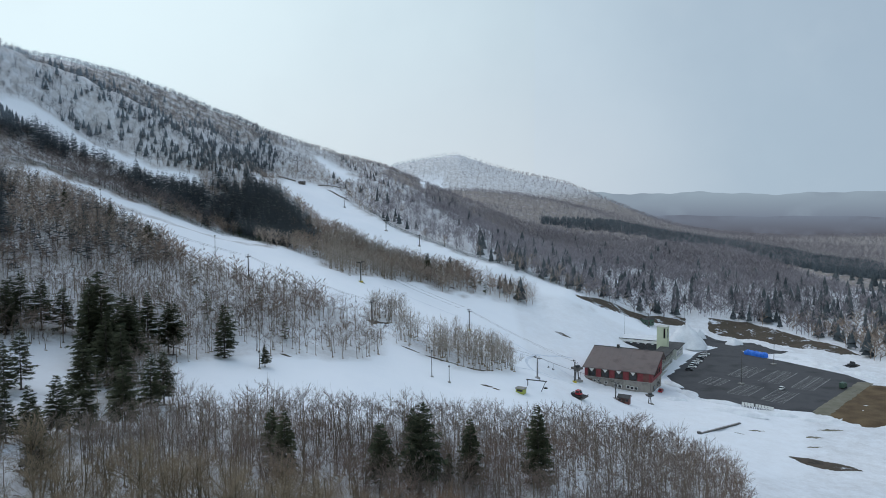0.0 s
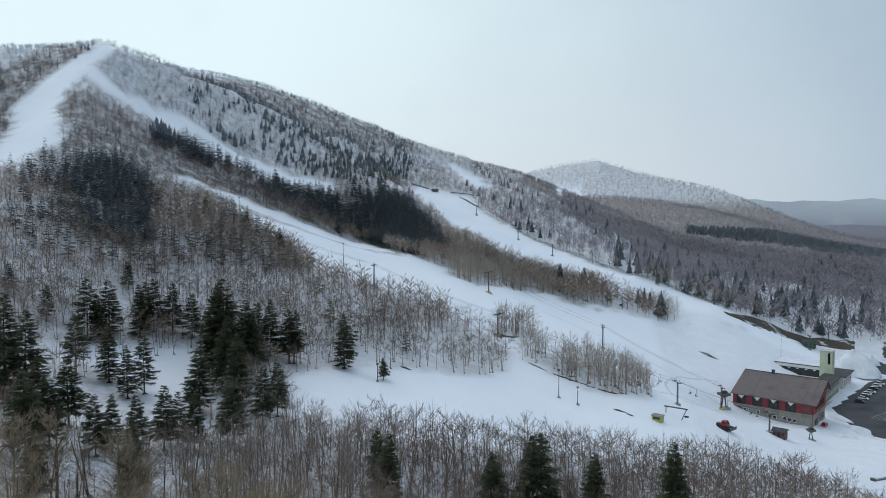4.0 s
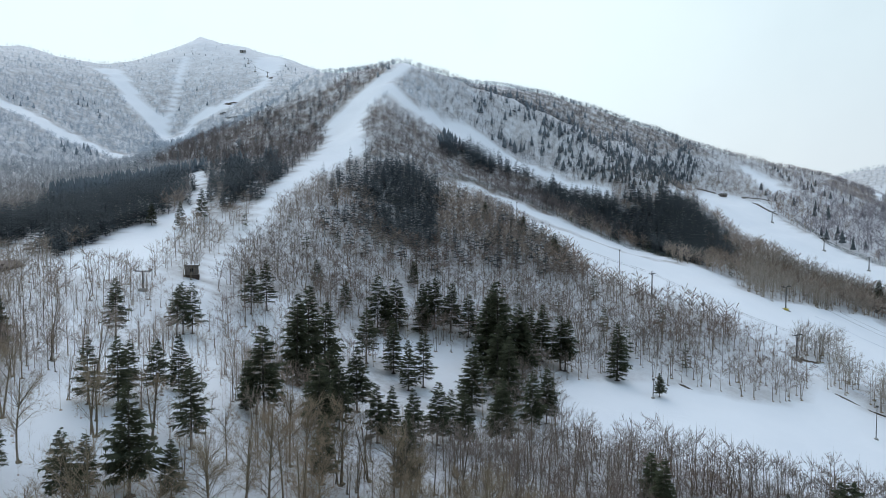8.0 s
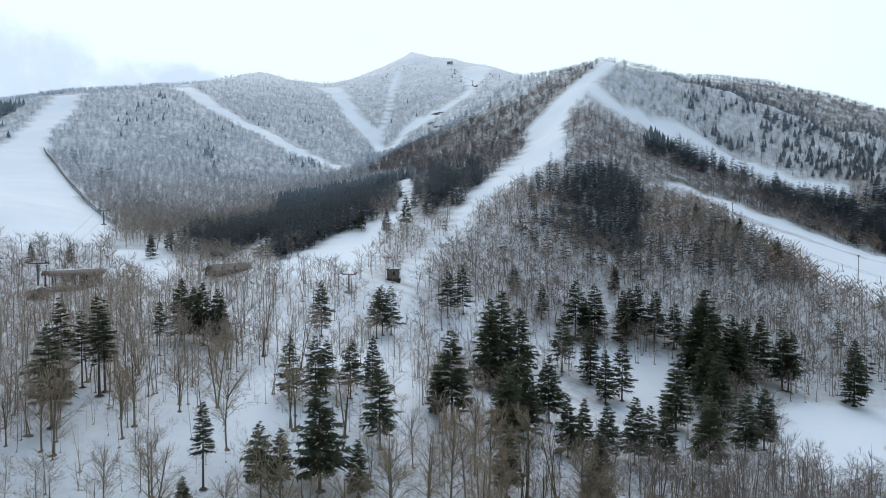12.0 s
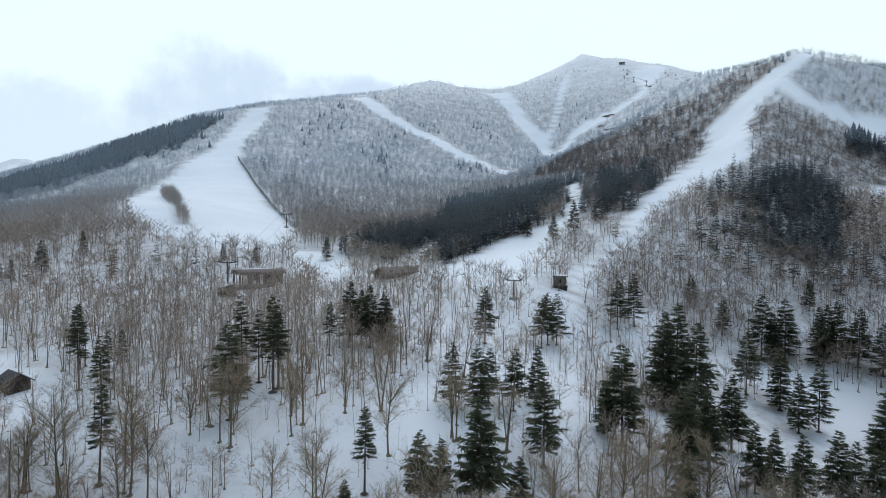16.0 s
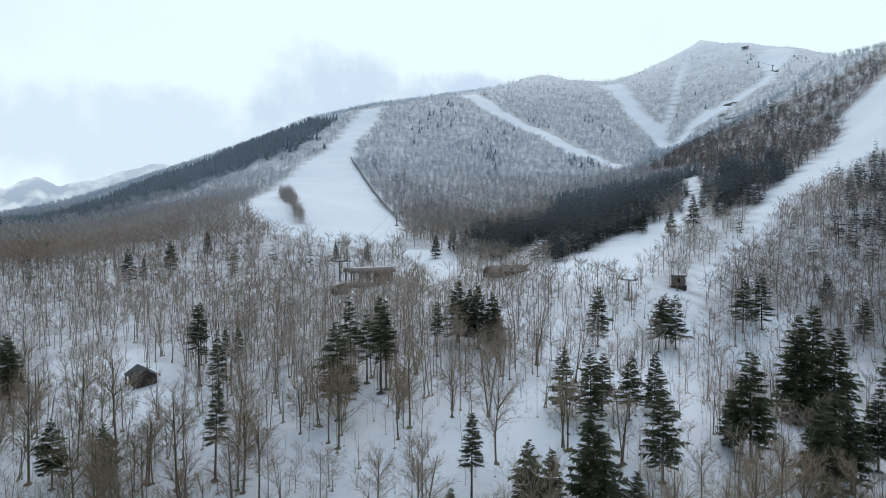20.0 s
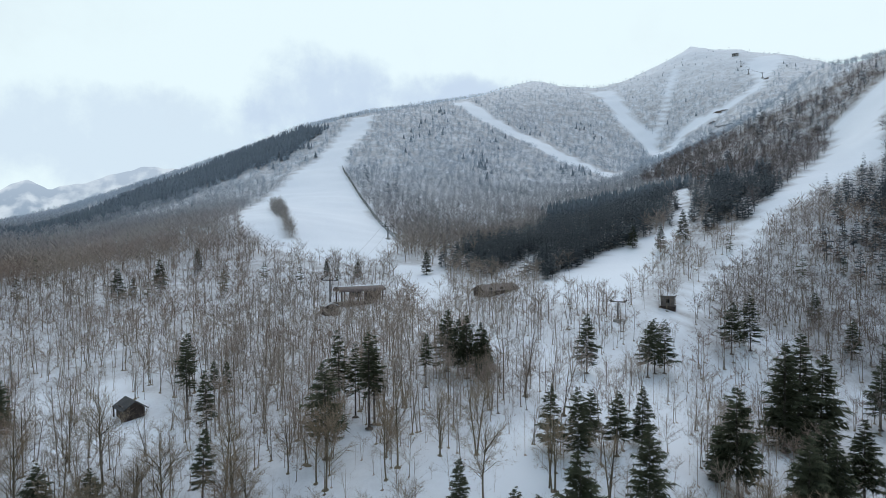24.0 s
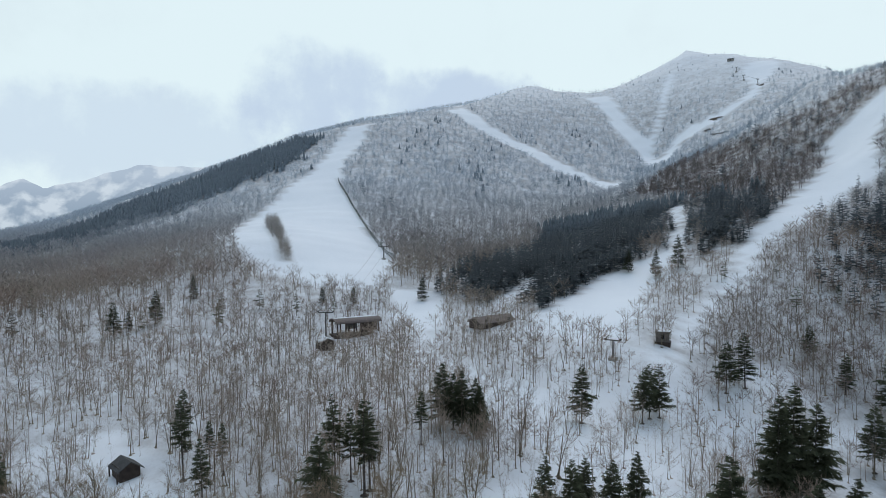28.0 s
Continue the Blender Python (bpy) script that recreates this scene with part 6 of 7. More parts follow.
# ---- the cream hotel block with its tower ----
def hotel():
    yaw = math.degrees(math.atan2(-0.484, 0.875))
    ob = thing("ski_hotel", "cream rendered hotel block with dark flat roof and lime tower", "building", 100.0, 404.0, 0, yaw)
    L, D, Hh = 24.2, 15.0, 11.2
    part("wall", boxes((2.2, L, 0, D, -1, Hh), bevel=0.05), MAT["white_trim"], ob, "white rendered wall")
    part("roof", boxes((1.9, L - 0.65, -0.25, D + 0.4, Hh + 0.004, Hh + 0.3), bevel=0.06), MAT["black_roof"], ob, "dark flat roof slab")
    part("roof_snow", boxes((2.1, L - 0.8, -0.05, D + 0.2, Hh + 0.3, Hh + 0.6), bevel=0.1), MAT["snow_pile"], ob, "snow covering the roof")
    strip = part("window_band", boxes((3.0, L - 0.8, -0.06, 0.05, Hh - 5.2, Hh - 1.5)), MAT["glass"], ob, "long dark window band")
    bm = bmesh.new()
    for k in range(9):
        x = 3.0 + (L - 3.8) * k / 8
        box(bm, x - 0.06, x + 0.06, -0.14, 0.02, Hh - 5.2, Hh - 1.5)
    part("mullions", bm, MAT["dark_wood"], strip)
    for k in range(5):
        x = 5 + 4.0 * k
        part("gablet", prism(bmesh.new(), [(x - 0.9, Hh - 1.7), (x + 0.9, Hh - 1.7), (x, Hh - 2.3)], -0.3, -0.08), MAT["white_trim"], strip)
    tw = part("tower", boxes((L - 0.6, L + 5.0, -2.0, 3.6, -1, 19.8), bevel=0.08), MAT["lime"], ob, "pale lime stair tower")
    part("tower_cap", boxes((L - 0.8, L + 5.2, -2.2, 3.8, 19.8, 20.2)), MAT["cream"], tw)
    part("slit_window", boxes((L + 3.1, L + 4.1, -2.08, -1.95, 13.6, 19.2)), MAT["glass"], tw, "tall dark slit window")
    part("tower_window", boxes((L + 4.95, L + 5.06, -1.0, 0.2, 13.6, 18.8)), MAT["glass"], tw)
    # the wing that runs along the lot
    wing = part("wing", boxes((L + 2.0, L + 8.2, -40, -2.1, -1, 8.6), bevel=0.05), MAT["concrete"], ob, "grey concrete wing along the lot")
    part("wing_roof", boxes((L + 1.5, L + 9.8, -40.6, -2.25, 8.604, 9.05), bevel=0.05), MAT["black_roof"], wing, "dark overhanging flat roof")
    for fl in range(2):
        z = 1.2 + 3.8 * fl
        for k in range(9):
            y = -40 + 4.2 * k
            win = part("wing_window", boxes((L + 8.15, L + 8.28, y, y + 2.6, z, z + 1.9)), MAT["glass"], ob)
            part("frame", boxes((L + 8.18, L + 8.4, y - 0.12, y, z - 0.12, z + 2.0), (L + 8.18, L + 8.4, y + 2.6, y + 2.72, z - 0.12, z + 2.0), (L + 8.18, L + 8.4, y + 1.24, y + 1.36, z, z + 1.9), (L + 8.18, L + 8.48, y, y + 2.6, z - 0.15, z)), MAT["cream"], win)
        part("balcony", boxes((L + 8.2, L + 9.6, -41, -3, z - 0.75, z - 0.5)), MAT["cream"], wing)
    # the low part behind the tower
    part("annex", boxes((L + 0.5, L + 9, 3.7, 24, -1, 6.8), bevel=0.05), MAT["cream"], ob, "low cream annex")
    part("annex_roof", boxes((L - 0.2, L + 10.2, 3.8, 24.6, 6.804, 7.2), bevel=0.05), MAT["black_roof"], ob)
    for k in range(4):
        y = 5.5 + 4.6 * k
        part("annex_window", boxes((L + 8.95, L + 9.06, y, y + 3.0, 2.2, 4.8)), MAT["glass"], ob)
    part("antenna", rod(bmesh.new(), (2, 12, Hh), (2, 12, Hh + 15), 0.07, 0.04), MAT["steel"], ob)
    return ob


hotel()


# ---- snow heaps ----
def heap(name, x, y, rx, ry, h, yaw, label):
    n, m = 20, 7
    verts, faces = [], []
    for j in range(m + 1):
        f = j / m
        for i in range(n):
            an = 2 * math.pi * i / n
            wob = 1 + 0.16 * math.sin(an * 3 + x) + 0.10 * math.sin(an * 5 + y) + 0.06 * math.sin(an * 9)
            r = (1 - f) * wob
            z = h * (1 - (1 - f) ** 1.6) * (1 + 0.10 * math.sin(an * 2 + x * f)) - 0.5 * (j == 0)
            verts.append((rx * r * math.cos(an), ry * r * math.sin(an), z))
    for j in range(m):
        for i in range(n):
            k = (i + 1) % n
            faces.append((j * n + i, j * n + k, (j + 1) * n + k, (j + 1) * n + i))
    ob = tagged(new(name, mesh_of(name, verts, faces, [MAT["snow_pile"]], True)), label, "snow pile", "snow piles")
    ob.matrix_basis = pose(x, y, gz(x, y), 0, 0, yaw)
    return ob


heap("snow_mound", 150, 431, 13, 12, 12.5, 20, "tall cone of cleared snow behind the hotel")
heap("snow_mound", 183, 438, 6, 4, 4.0, 0, "ploughed snow mound on bare earth")
heap("snow_mound", 166, 452, 4, 4, 5.0, 0, "small rounded snow mound by the bank")
for x, y, rx, ry, h, yaw in ((114, 322, 4, 9, 1.6, 10), (124, 307, 9, 3, 1.4, -35), (140, 293, 9, 3, 1.3, -25), (112, 340, 3, 7, 1.5, 20), (104, 312, 5, 4, 1.0, 0), (122, 292, 12, 5, 1.2, -30), (156, 284, 10, 3, 1.0, -20), (196, 400, 12, 3.5, 1.6, -55), (206, 380, 12, 4, 1.5, -60), (217, 362, 10, 4, 1.4, -60), (188, 412, 7, 3, 1.5, -50)):
    heap("snow_bank", x, y, rx, ry, h, yaw, "low ploughed snow bank at the edge of the lot")


# ---- vehicles ----
def car(name, x, y, yaw, paint, label, snowy=False, z=0.07):
    ob = thing(name, label, "car", x, y, z, yaw, "parked cars")
    part("body", prism(bmesh.new(), [(-2.1, 0.3), (2.1, 0.3), (2.15, 0.75), (1.9, 0.95), (-1.9, 1.0), (-2.15, 0.8)], -0.82, 0.82), paint, ob)
    cab = part("cabin", prism(bmesh.new(), [(-1.85, 0.98), (1.15, 0.95), (0.45, 1.5), (-1.45, 1.52)], -0.72, 0.72), MAT["glass"], ob)
    part("roof", prism(bmesh.new(), [(-1.5, 1.5), (0.5, 1.48), (0.4, 1.58), (-1.4, 1.6)], -0.70, 0.70), MAT["snow_pile"] if snowy else paint, ob, "snow-covered roof" if snowy else "")
    for wx in (-1.3, 1.3):
        for wy in (-0.8, 0.8):
            wheel = part("wheel", rod(bmesh.new(), (wx, wy - 0.1, 0.31), (wx, wy + 0.1, 0.31), 0.31, sides=14), MAT["rubber"], ob)
            part("rim", rod(bmesh.new(), (wx, wy - 0.115, 0.31), (wx, wy + 0.115, 0.31), 0.19, sides=10), MAT["steel"], wheel)
    for sy in (-0.6, 0.6):
        part("headlight", boxes((2.08, 2.17, sy - 0.17, sy + 0.17, 0.6, 0.76)), MAT["white_trim"], ob)
    return ob


spots_for_cars = [(129.1, 370.4), (133.2, 376.9), (135.6, 381.5), (137.9, 386.0), (141.4, 390.6), (145.1, 397.9), (149.1, 404.4), (152.6, 409.5)]
for k, (x, y) in enumerate(spots_for_cars):
    car("car", x + 1.5, y - 1, -29, (MAT["dark_paint"] if k == 0 else MAT["white_paint"] if k % 3 != 2 else MAT["dark_paint"]), ("dark olive" if k == 0 else "white" if k % 3 != 2 else "dark") + " car parked beside the hotel wing" + (", roof under snow" if k in (2, 5) else ""), k in (2, 5))
car("car", 161, 330, 47, MAT["white_paint"], "single white car parked in the middle of the lot")
car("car", 101.5, 324, 60, MAT["red_paint"], "red car parked under the lodge gable", z=None)


def van(x, y, yaw):
    ob = thing("box_truck", "dull green box truck at the edge of the lot", "truck", x, y, 0.07, yaw)
    part("cargo_box", boxes((-2.6, 1.2, -1.0, 1.0, 0.7, 3.0), bevel=0.06), MAT["green_paint"], ob)
    cab = part("cab", prism(bmesh.new(), [(1.25, 0.5), (2.8, 0.5), (2.85, 1.3), (2.5, 2.2), (1.25, 2.25)], -0.95, 0.95), MAT["green_paint"], ob)
    part("windscreen", prism(bmesh.new(), [(2.56, 2.1), (2.88, 1.35), (2.92, 1.35), (2.6, 2.1)], -0.85, 0.85), MAT["glass"], cab)
    part("chassis", boxes((-2.6, 2.6, -0.8, 0.8, 0.4, 0.7)), MAT["rubber"], ob)
    for wx in (-1.6, 1.9):
        for wy in (-0.85, 0.85):
            part("wheel", rod(bmesh.new(), (wx, wy - 0.13, 0.42), (wx, wy + 0.13, 0.42), 0.42, sides=14), MAT["rubber"], ob)


van(191, 331.5, 44)


def groomer(x, y, yaw, paint, label):
    ob = thing("snow_groomer", label, "snow groomer", x, y, gz(x, y) + 0.05, yaw)
    part("hull", prism(bmesh.new(), [(-2.4, 0.5), (2.2, 0.5), (2.5, 0.9), (2.2, 1.3), (-2.4, 1.3)], -1.0, 1.0), MAT["dark_paint"], ob)
    cab = part("cab", prism(bmesh.new(), [(-0.5, 1.3), (1.7, 1.3), (1.5, 1.9), (1.0, 2.9), (-0.4, 2.9)], -0.95, 0.95), paint, ob)
    part("windscreen", prism(bmesh.new(), [(1.53, 1.9), (1.03, 2.8), (1.07, 2.82), (1.58, 1.92)], -0.85, 0.85), MAT["glass"], cab)
    for sy in (-1, 1):
        part("side_window", boxes((-0.2, 1.0, sy * 0.96 - 0.02, sy * 0.96 + 0.02, 1.9, 2.7)), MAT["glass"], cab)
        track = part("track", prism(bmesh.new(), [(-2.7, 0.35), (-2.3, 0.02), (2.3, 0.02), (2.7, 0.4), (2.3, 0.85), (-2.3, 0.85)], sy * 1.6 - 0.55, sy * 1.6 + 0.55), MAT["rubber"], ob)
        bm = bmesh.new()
        for k in range(12):
            xx = -2.2 + 0.4 * k
            box(bm, xx - 0.04, xx + 0.04, sy * 1.6 - 0.58, sy * 1.6 + 0.58, -0.03, 0.9)
        part("cleats", bm, MAT["steel"], track)
    part("engine_deck", boxes((-2.3, -0.55, -0.9, 0.9, 1.3, 1.8), bevel=0.05), MAT["dark_paint"], ob)
    part("blade", prism(bmesh.new(), [(3.1, 0.1), (3.4, 0.2), (3.3, 0.7), (3.5, 1.2), (3.35, 1.2), (3.1, 0.7)], -2.3, 2.3), MAT["steel"], ob)
    part("blade_arm", boxes((2.2, 3.15, -0.8, -0.6, 0.5, 0.7), (2.2, 3.15, 0.6, 0.8, 0.5, 0.7)), MAT["steel"], ob)
    part("tiller", boxes((-4.2, -3.3, -2.2, 2.2, 0.1, 0.7), (-3.3, -2.4, -0.2, 0.2, 0.4, 0.6), bevel=0.05), MAT["dark_paint"], ob)


groomer(51, 264, -38, MAT["red_paint"], "red snow groomer with blade on the piste")
groomer(222.7, 379, 20, MAT["dark_paint"], "dark snow groomer parked on the snow bank")


def tarp_heap(x, y, yaw):
    ob = thing("tarpaulin_heap", "stored gear under a bright blue tarpaulin", "tarpaulin", x, y, 0.0, yaw)
    for k in range(3):
        n, m, verts, faces = 28, 8, [], []
        for j in range(m + 1):
            f = j / m
            for i in range(n):
                an = 2 * math.pi * i / n
                sq = 1 / max(abs(math.cos(an)), abs(math.sin(an))) ** 0.9
                r = sq * (1 - 0.6 * f ** 3.5) * (1 + 0.05 * math.sin(an * 7 + k) + 0.04 * math.sin(an * 13 + 5 * f))
                if j == m:
                    r = 0.02
                verts.append((-5 + 5 * k + 2.9 * r * math.cos(an), 2.4 * r * math.sin(an), 3.0 * min(1, f * 1.25) ** 0.8 * (1 + 0.09 * math.sin(an * 3 + 2 * k) + 0.05 * math.sin(an * 7))))
        for j in range(m):
            for i in range(n):
                q = (i + 1) % n
                faces.append((j * n + i, j * n + q, (j + 1) * n + q, (j + 1) * n + i))
        c = new("cover", mesh_of("cover", verts, faces, [MAT["tarp"]], True))
        c.parent = ob
    return ob


tarp_heap(182, 405, -58).matrix_basis @= Matrix.Scale(0.85, 4)


def lamp_post(x, y, h, label):
    ob = thing("street_lamp", label, "street lamp", x, y, 0.05, 30, "lamps of the lot")
    part("pole", rod(bmesh.new(), (0, 0, 0), (0, 0, h), 0.16, 0.09), MAT["steel"], ob)
    part("footing", boxes((-1.2, 1.2, -1.2, 1.2, 0, 0.5), bevel=0.15), MAT["concrete"], ob)
    part("arm", rod(rod(bmesh.new(), (-0.9, 0, h), (0.9, 0, h), 0.06), (0, 0, h - 0.8), (0, 0, h), 0.1), MAT["steel"], ob)
    for s in (-1, 1):
        part("lamp_head", boxes((s * 1.0 - 0.35, s * 1.0 + 0.35, -0.2, 0.2, h - 0.12, h + 0.12), bevel=0.05), MAT["steel"], ob)


lamp_post(146.2, 340.7, 18, "tall dark twin lamp post in the car park")
lamp_post(182, 383, 18, "tall dark twin lamp post at the lot's edge")


def barrier(x, y, yaw, n):
    ob = thing("notice_boards", "row of white boards along the edge of the lot", "barrier", x, y, 0.3, yaw)
    for k in range(n):
        b = part("board", boxes((k * 1.3, k * 1.3 + 1.1, -0.05, 0.05, 0.5, 1.9), bevel=0.02), MAT["white_trim"], ob)
        part("foot", boxes((k * 1.3 + 0.1, k * 1.3 + 0.2, -0.4, 0.4, -0.3, 0.5), (k * 1.3 + 0.9, k * 1.3 + 1.0, -0.4, 0.4, -0.3, 0.5)), MAT["steel"], b)


barrier(130, 302, -40, 4)
barrier(134.5, 298.6, -45, 6)


# ---- ski lifts ----
def lift_tower(x, y, h, yaw, label, arm=2.6, yellow=False):
    ob = thing("lift_tower", label, "lift tower", x, y, None, yaw, "lift towers")
    part("pole", rod(bmesh.new(), (0, 0, -0.5), (0, 0, h), 0.24, 0.16), MAT["steel"], ob)
    part("footing", boxes((-0.9, 0.9, -0.9, 0.9, -0.6, 0.5), bevel=0.12), MAT["yellow"] if yellow else MAT["concrete"], ob, "yellow padded footing" if yellow else "")
    bar = part("crossarm", boxes((-0.11, 0.11, -arm, arm, h - 0.22, h + 0.04), bevel=0.02), MAT["steel"], ob)
    for s in (-1, 1):
        sh = part("sheave_train", boxes((-0.9, 0.9, s * arm - 0.05, s * arm + 0.05, h - 0.02, h + 0.14), bevel=0.02), MAT["steel"], ob)
        for q in (-0.7, 0.0, 0.7):
            part("sheave", rod(bmesh.new(), (q, s * arm - 0.08, h + 0.16), (q, s * arm + 0.08, h + 0.16), 0.18, sides=12), MAT["rubber"], sh)
    part("ladder", boxes((0.28, 0.34, -0.22, -0.17, 0.5, h - 0.4), (0.28, 0.34, 0.17, 0.22, 0.5, h - 0.4), *[(0.28, 0.34, -0.2, 0.2, 0.8 + 0.5 * k, 0.85 + 0.5 * k) for k in range(int((h - 1.5) / 0.5))]), MAT["steel"], ob)
    for s in (-1, 1):
        part("work_bracket", rod(bmesh.new(), (0, s * arm, h), (0, s * arm * 0.5, h + 1.1), 0.06), MAT["steel"], ob)
    return ob


def cable(a, b, side, arm, sag, name="lift_cable"):
    """A hanging rope between the heads of two towers."""
    (ax, ay, az), (bx, by, bz) = a, b
    d = Vector((bx - ax, by - ay, 0)).normalized()
    off = Vector((-d.y, d.x, 0)) * side * arm
    pts = []
    for k in range(13):
        u = k / 12
        pts.append((ax + (bx - ax) * u + off.x, ay + (by - ay) * u + off.y, az + (bz - az) * u - sag * 4 * u * (1 - u)))
    v, t = [], []
    tube(v, t, pts, [0.035] * 13, 4)
    ob = new(name, tri_mesh(name, v, t, MAT["steel"]))
    return tagged(ob, "dark steel lift rope hung between towers", "cable", "lift ropes"), pts


def chair_model():
    ob = tagged(new("lift_chair"), "small single chair hanging from the lift rope", "lift chair", "lift chairs")
    part("hanger", rod(rod(bmesh.new(), (0, 0, 0), (0, 0, -2.0), 0.045), (0, 0, -2.0), (0.35, 0, -2.35), 0.045), MAT["steel"], ob)
    part("seat", boxes((-0.35, 0.35, -0.35, 0.35, -2.6, -2.5), bevel=0.03), MAT["dark_paint"], ob)
    part("backrest", boxes((-0.38, -0.3, -0.35, 0.35, -2.5, -1.95), bevel=0.03), MAT["dark_paint"], ob)
    return ob


def lift_line(towers, label, arm=2.6, chairs=0, yellow=False):
    heads = []
    for k, (x, y, h) in enumerate(towers):
        j = min(k, len(towers) - 2)
        yaw = math.degrees(math.atan2(towers[j + 1][1] - towers[j][1], towers[j + 1][0] - towers[j][0]))
        lift_tower(x, y, h, yaw, label, arm, yellow)
        heads.append((x, y, gz(x, y) + h + 0.4))
    for a, b in zip(heads, heads[1:]):
        for side in (-1, 1):
            gap = math.dist(a, b)
            _, pts = cable(a, b, side, arm, gap * 0.02)
            for k in range(int(chairs * gap / 100)):
                u = (k + 0.5) / max(1, int(chairs * gap / 100)) * 11.9
                i = int(u)
                q = Vector(pts[i]).lerp(Vector(pts[i + 1]), u - i)
                yaw = math.degrees(math.atan2(b[1] - a[1], b[0] - a[0])) + (180 if side > 0 else 0)
                copy_thing(chair, pose(q.x, q.y, q.z, 0, 0, yaw))


chair = chair_model()
chair.matrix_basis = pose(-60, 284.2, gz(-60, 284.2) + 7.6)
lift_line([(-137, 279, 9.0), (-78.5, 282.4, 8.4), (-29.5, 288.2, 8.4), (36.4, 270.0, 8.0), (71.2, 287.3, 7.0)], "dark steel tower of the chairlift on the piste", 1.9, 9)
lift_line([(-104, 388, 9), (-40.2, 341.2, 9.5), (12.0, 323.1, 9.2), (61.4, 325.5, 9.5)], "dark steel tower with yellow foot beside the piste", 2.6, 0, True)
lift_line([(-112, 545, 8), (-70.7, 505.2, 7), (-38.4, 474, 7), (-15.5, 459.7, 7), (80, 452, 8), (132, 449, 8)], "far lift tower beside the netted run", 2.2)
lift_line([(-202.5, 58.1, 7.5), (-290, 96, 5.5)], "lift tower in the woods above the station", 2.2)
lift_line([(-146.5, 115.7, 4.6), (-203, 188, 4.2)], "lift tower beside the main run", 1.8)
lift_line([(-470, 451, 4.0), (-487, 452, 4.0), (-505, 460, 4.0)], "small lift tower below the summit", 0.8)


def slim_pole(x, y, h, label):
    ob = thing("lighting_pole", label, "pole", x, y, None, 20, "poles on the piste")
    part("pole", rod(bmesh.new(), (0, 0, -0.4), (0, 0, h), 0.14, 0.08), MAT["steel"], ob)
    part("floodlight", boxes((-0.35, 0.35, -0.2, 0.2, h - 0.5, h), bevel=0.05), MAT["steel"], ob)
    part("footing", boxes((-0.5, 0.5, -0.5, 0.5, -0.4, 0.25), bevel=0.05), MAT["concrete"], ob)


for x, y, h in ((-56, 211.3, 5.5), (2.0, 247.6, 6.0), (-4.2, 247.3, 9.5), (-96.8, 298.2, 9.0), (-151, 311, 8), (36, 463, 7), (62, 456, 7)):
    slim_pole(x, y, h, "slim dark floodlight pole on the piste")


# lift houses at the foot
def terminal(x, y, yaw, size):
    ob = thing("lift_terminal", "open steel drive station of the chairlift", "lift station", x, y, None, yaw)
    part("mast", rod(rod(bmesh.new(), (-1.2, 0, -0.5), (-0.2, 0, 6.5), 0.3), (1.2, 0, -0.5), (0.2, 0, 6.5), 0.3), MAT["steel"], ob)
    part("machine_deck", boxes((-2.4, 2.4, -1.8, 1.8, 5.6, 6.6), bevel=0.1), MAT["steel"], ob)
    part("bull_wheel", rod(bmesh.new(), (0, 0, 5.0), (0, 0, 5.35), 1.6, sides=24), MAT["steel"], ob)
    part("motor_cover", boxes((-1.2, 1.2, -0.9, 0.9, 6.6, 7.6), bevel=0.15), MAT["dark_paint"], ob)
    part("platform", boxes((-2.4, 2.4, -2, 2, -0.8, 0.2), bevel=0.05), MAT["concrete"], ob)
    ob.matrix_basis = ob.matrix_basis @ Matrix.Scale(size, 4)


terminal(63, 328, 20, 0.95)
terminal(88.8, 298.5, 10, 0.62)


def gable_hut(name, x, y, yaw, w, d, h, rise, wall, roof, label, z=None, porch=False):
    ob = thing(name, label, "hut", x, y, z, yaw)
    part("wall", prism_x(bmesh.new(), [(-d / 2, -0.6), (d / 2, -0.6), (d / 2, h), (0, h + rise - 0.1), (-d / 2, h)], -w / 2, w / 2), wall, ob)
    for s in (-1, 1):
        part("roof", prism_x(bmesh.new(), [(s * (d / 2 + 0.5), h - 0.25), (0, h + rise), (0, h + rise + 0.16), (s * (d / 2 + 0.5), h - 0.09)], -w / 2 - 0.5, w / 2 + 0.5), roof, ob)
    door = part("door", boxes((-0.5, 0.5, -d / 2 - 0.06, -d / 2 + 0.02, 0.0, 2.0)), MAT["dark_wood"], ob)
    part("handle", boxes((0.32, 0.4, -d / 2 - 0.12, -d / 2 - 0.06, 0.95, 1.1)), MAT["steel"], door)
    for xx in (-w / 3, w / 3):
        win = part("window", boxes((xx - 0.45, xx + 0.45, -d / 2 - 0.05, -d / 2 + 0.02, 1.1, 2.0)), MAT["glass"], ob)
        part("frame", boxes((xx - 0.53, xx - 0.45, -d / 2 - 0.08, -d / 2, 1.02, 2.08), (xx + 0.45, xx + 0.53, -d / 2 - 0.08, -d / 2, 1.02, 2.08), (xx - 0.45, xx + 0.45, -d / 2 - 0.08, -d / 2, 2.0, 2.08), (xx - 0.45, xx + 0.45, -d / 2 - 0.08, -d / 2, 1.02, 1.1)), MAT["grey_wood"], win)
    if porch:
        for xx in (-w / 2, w / 2):
            part("porch_post", boxes((xx - 0.1, xx + 0.1, -d / 2 - 0.5, -d / 2 - 0.3, -0.5, h)), MAT["dark_wood"], ob)
    return ob


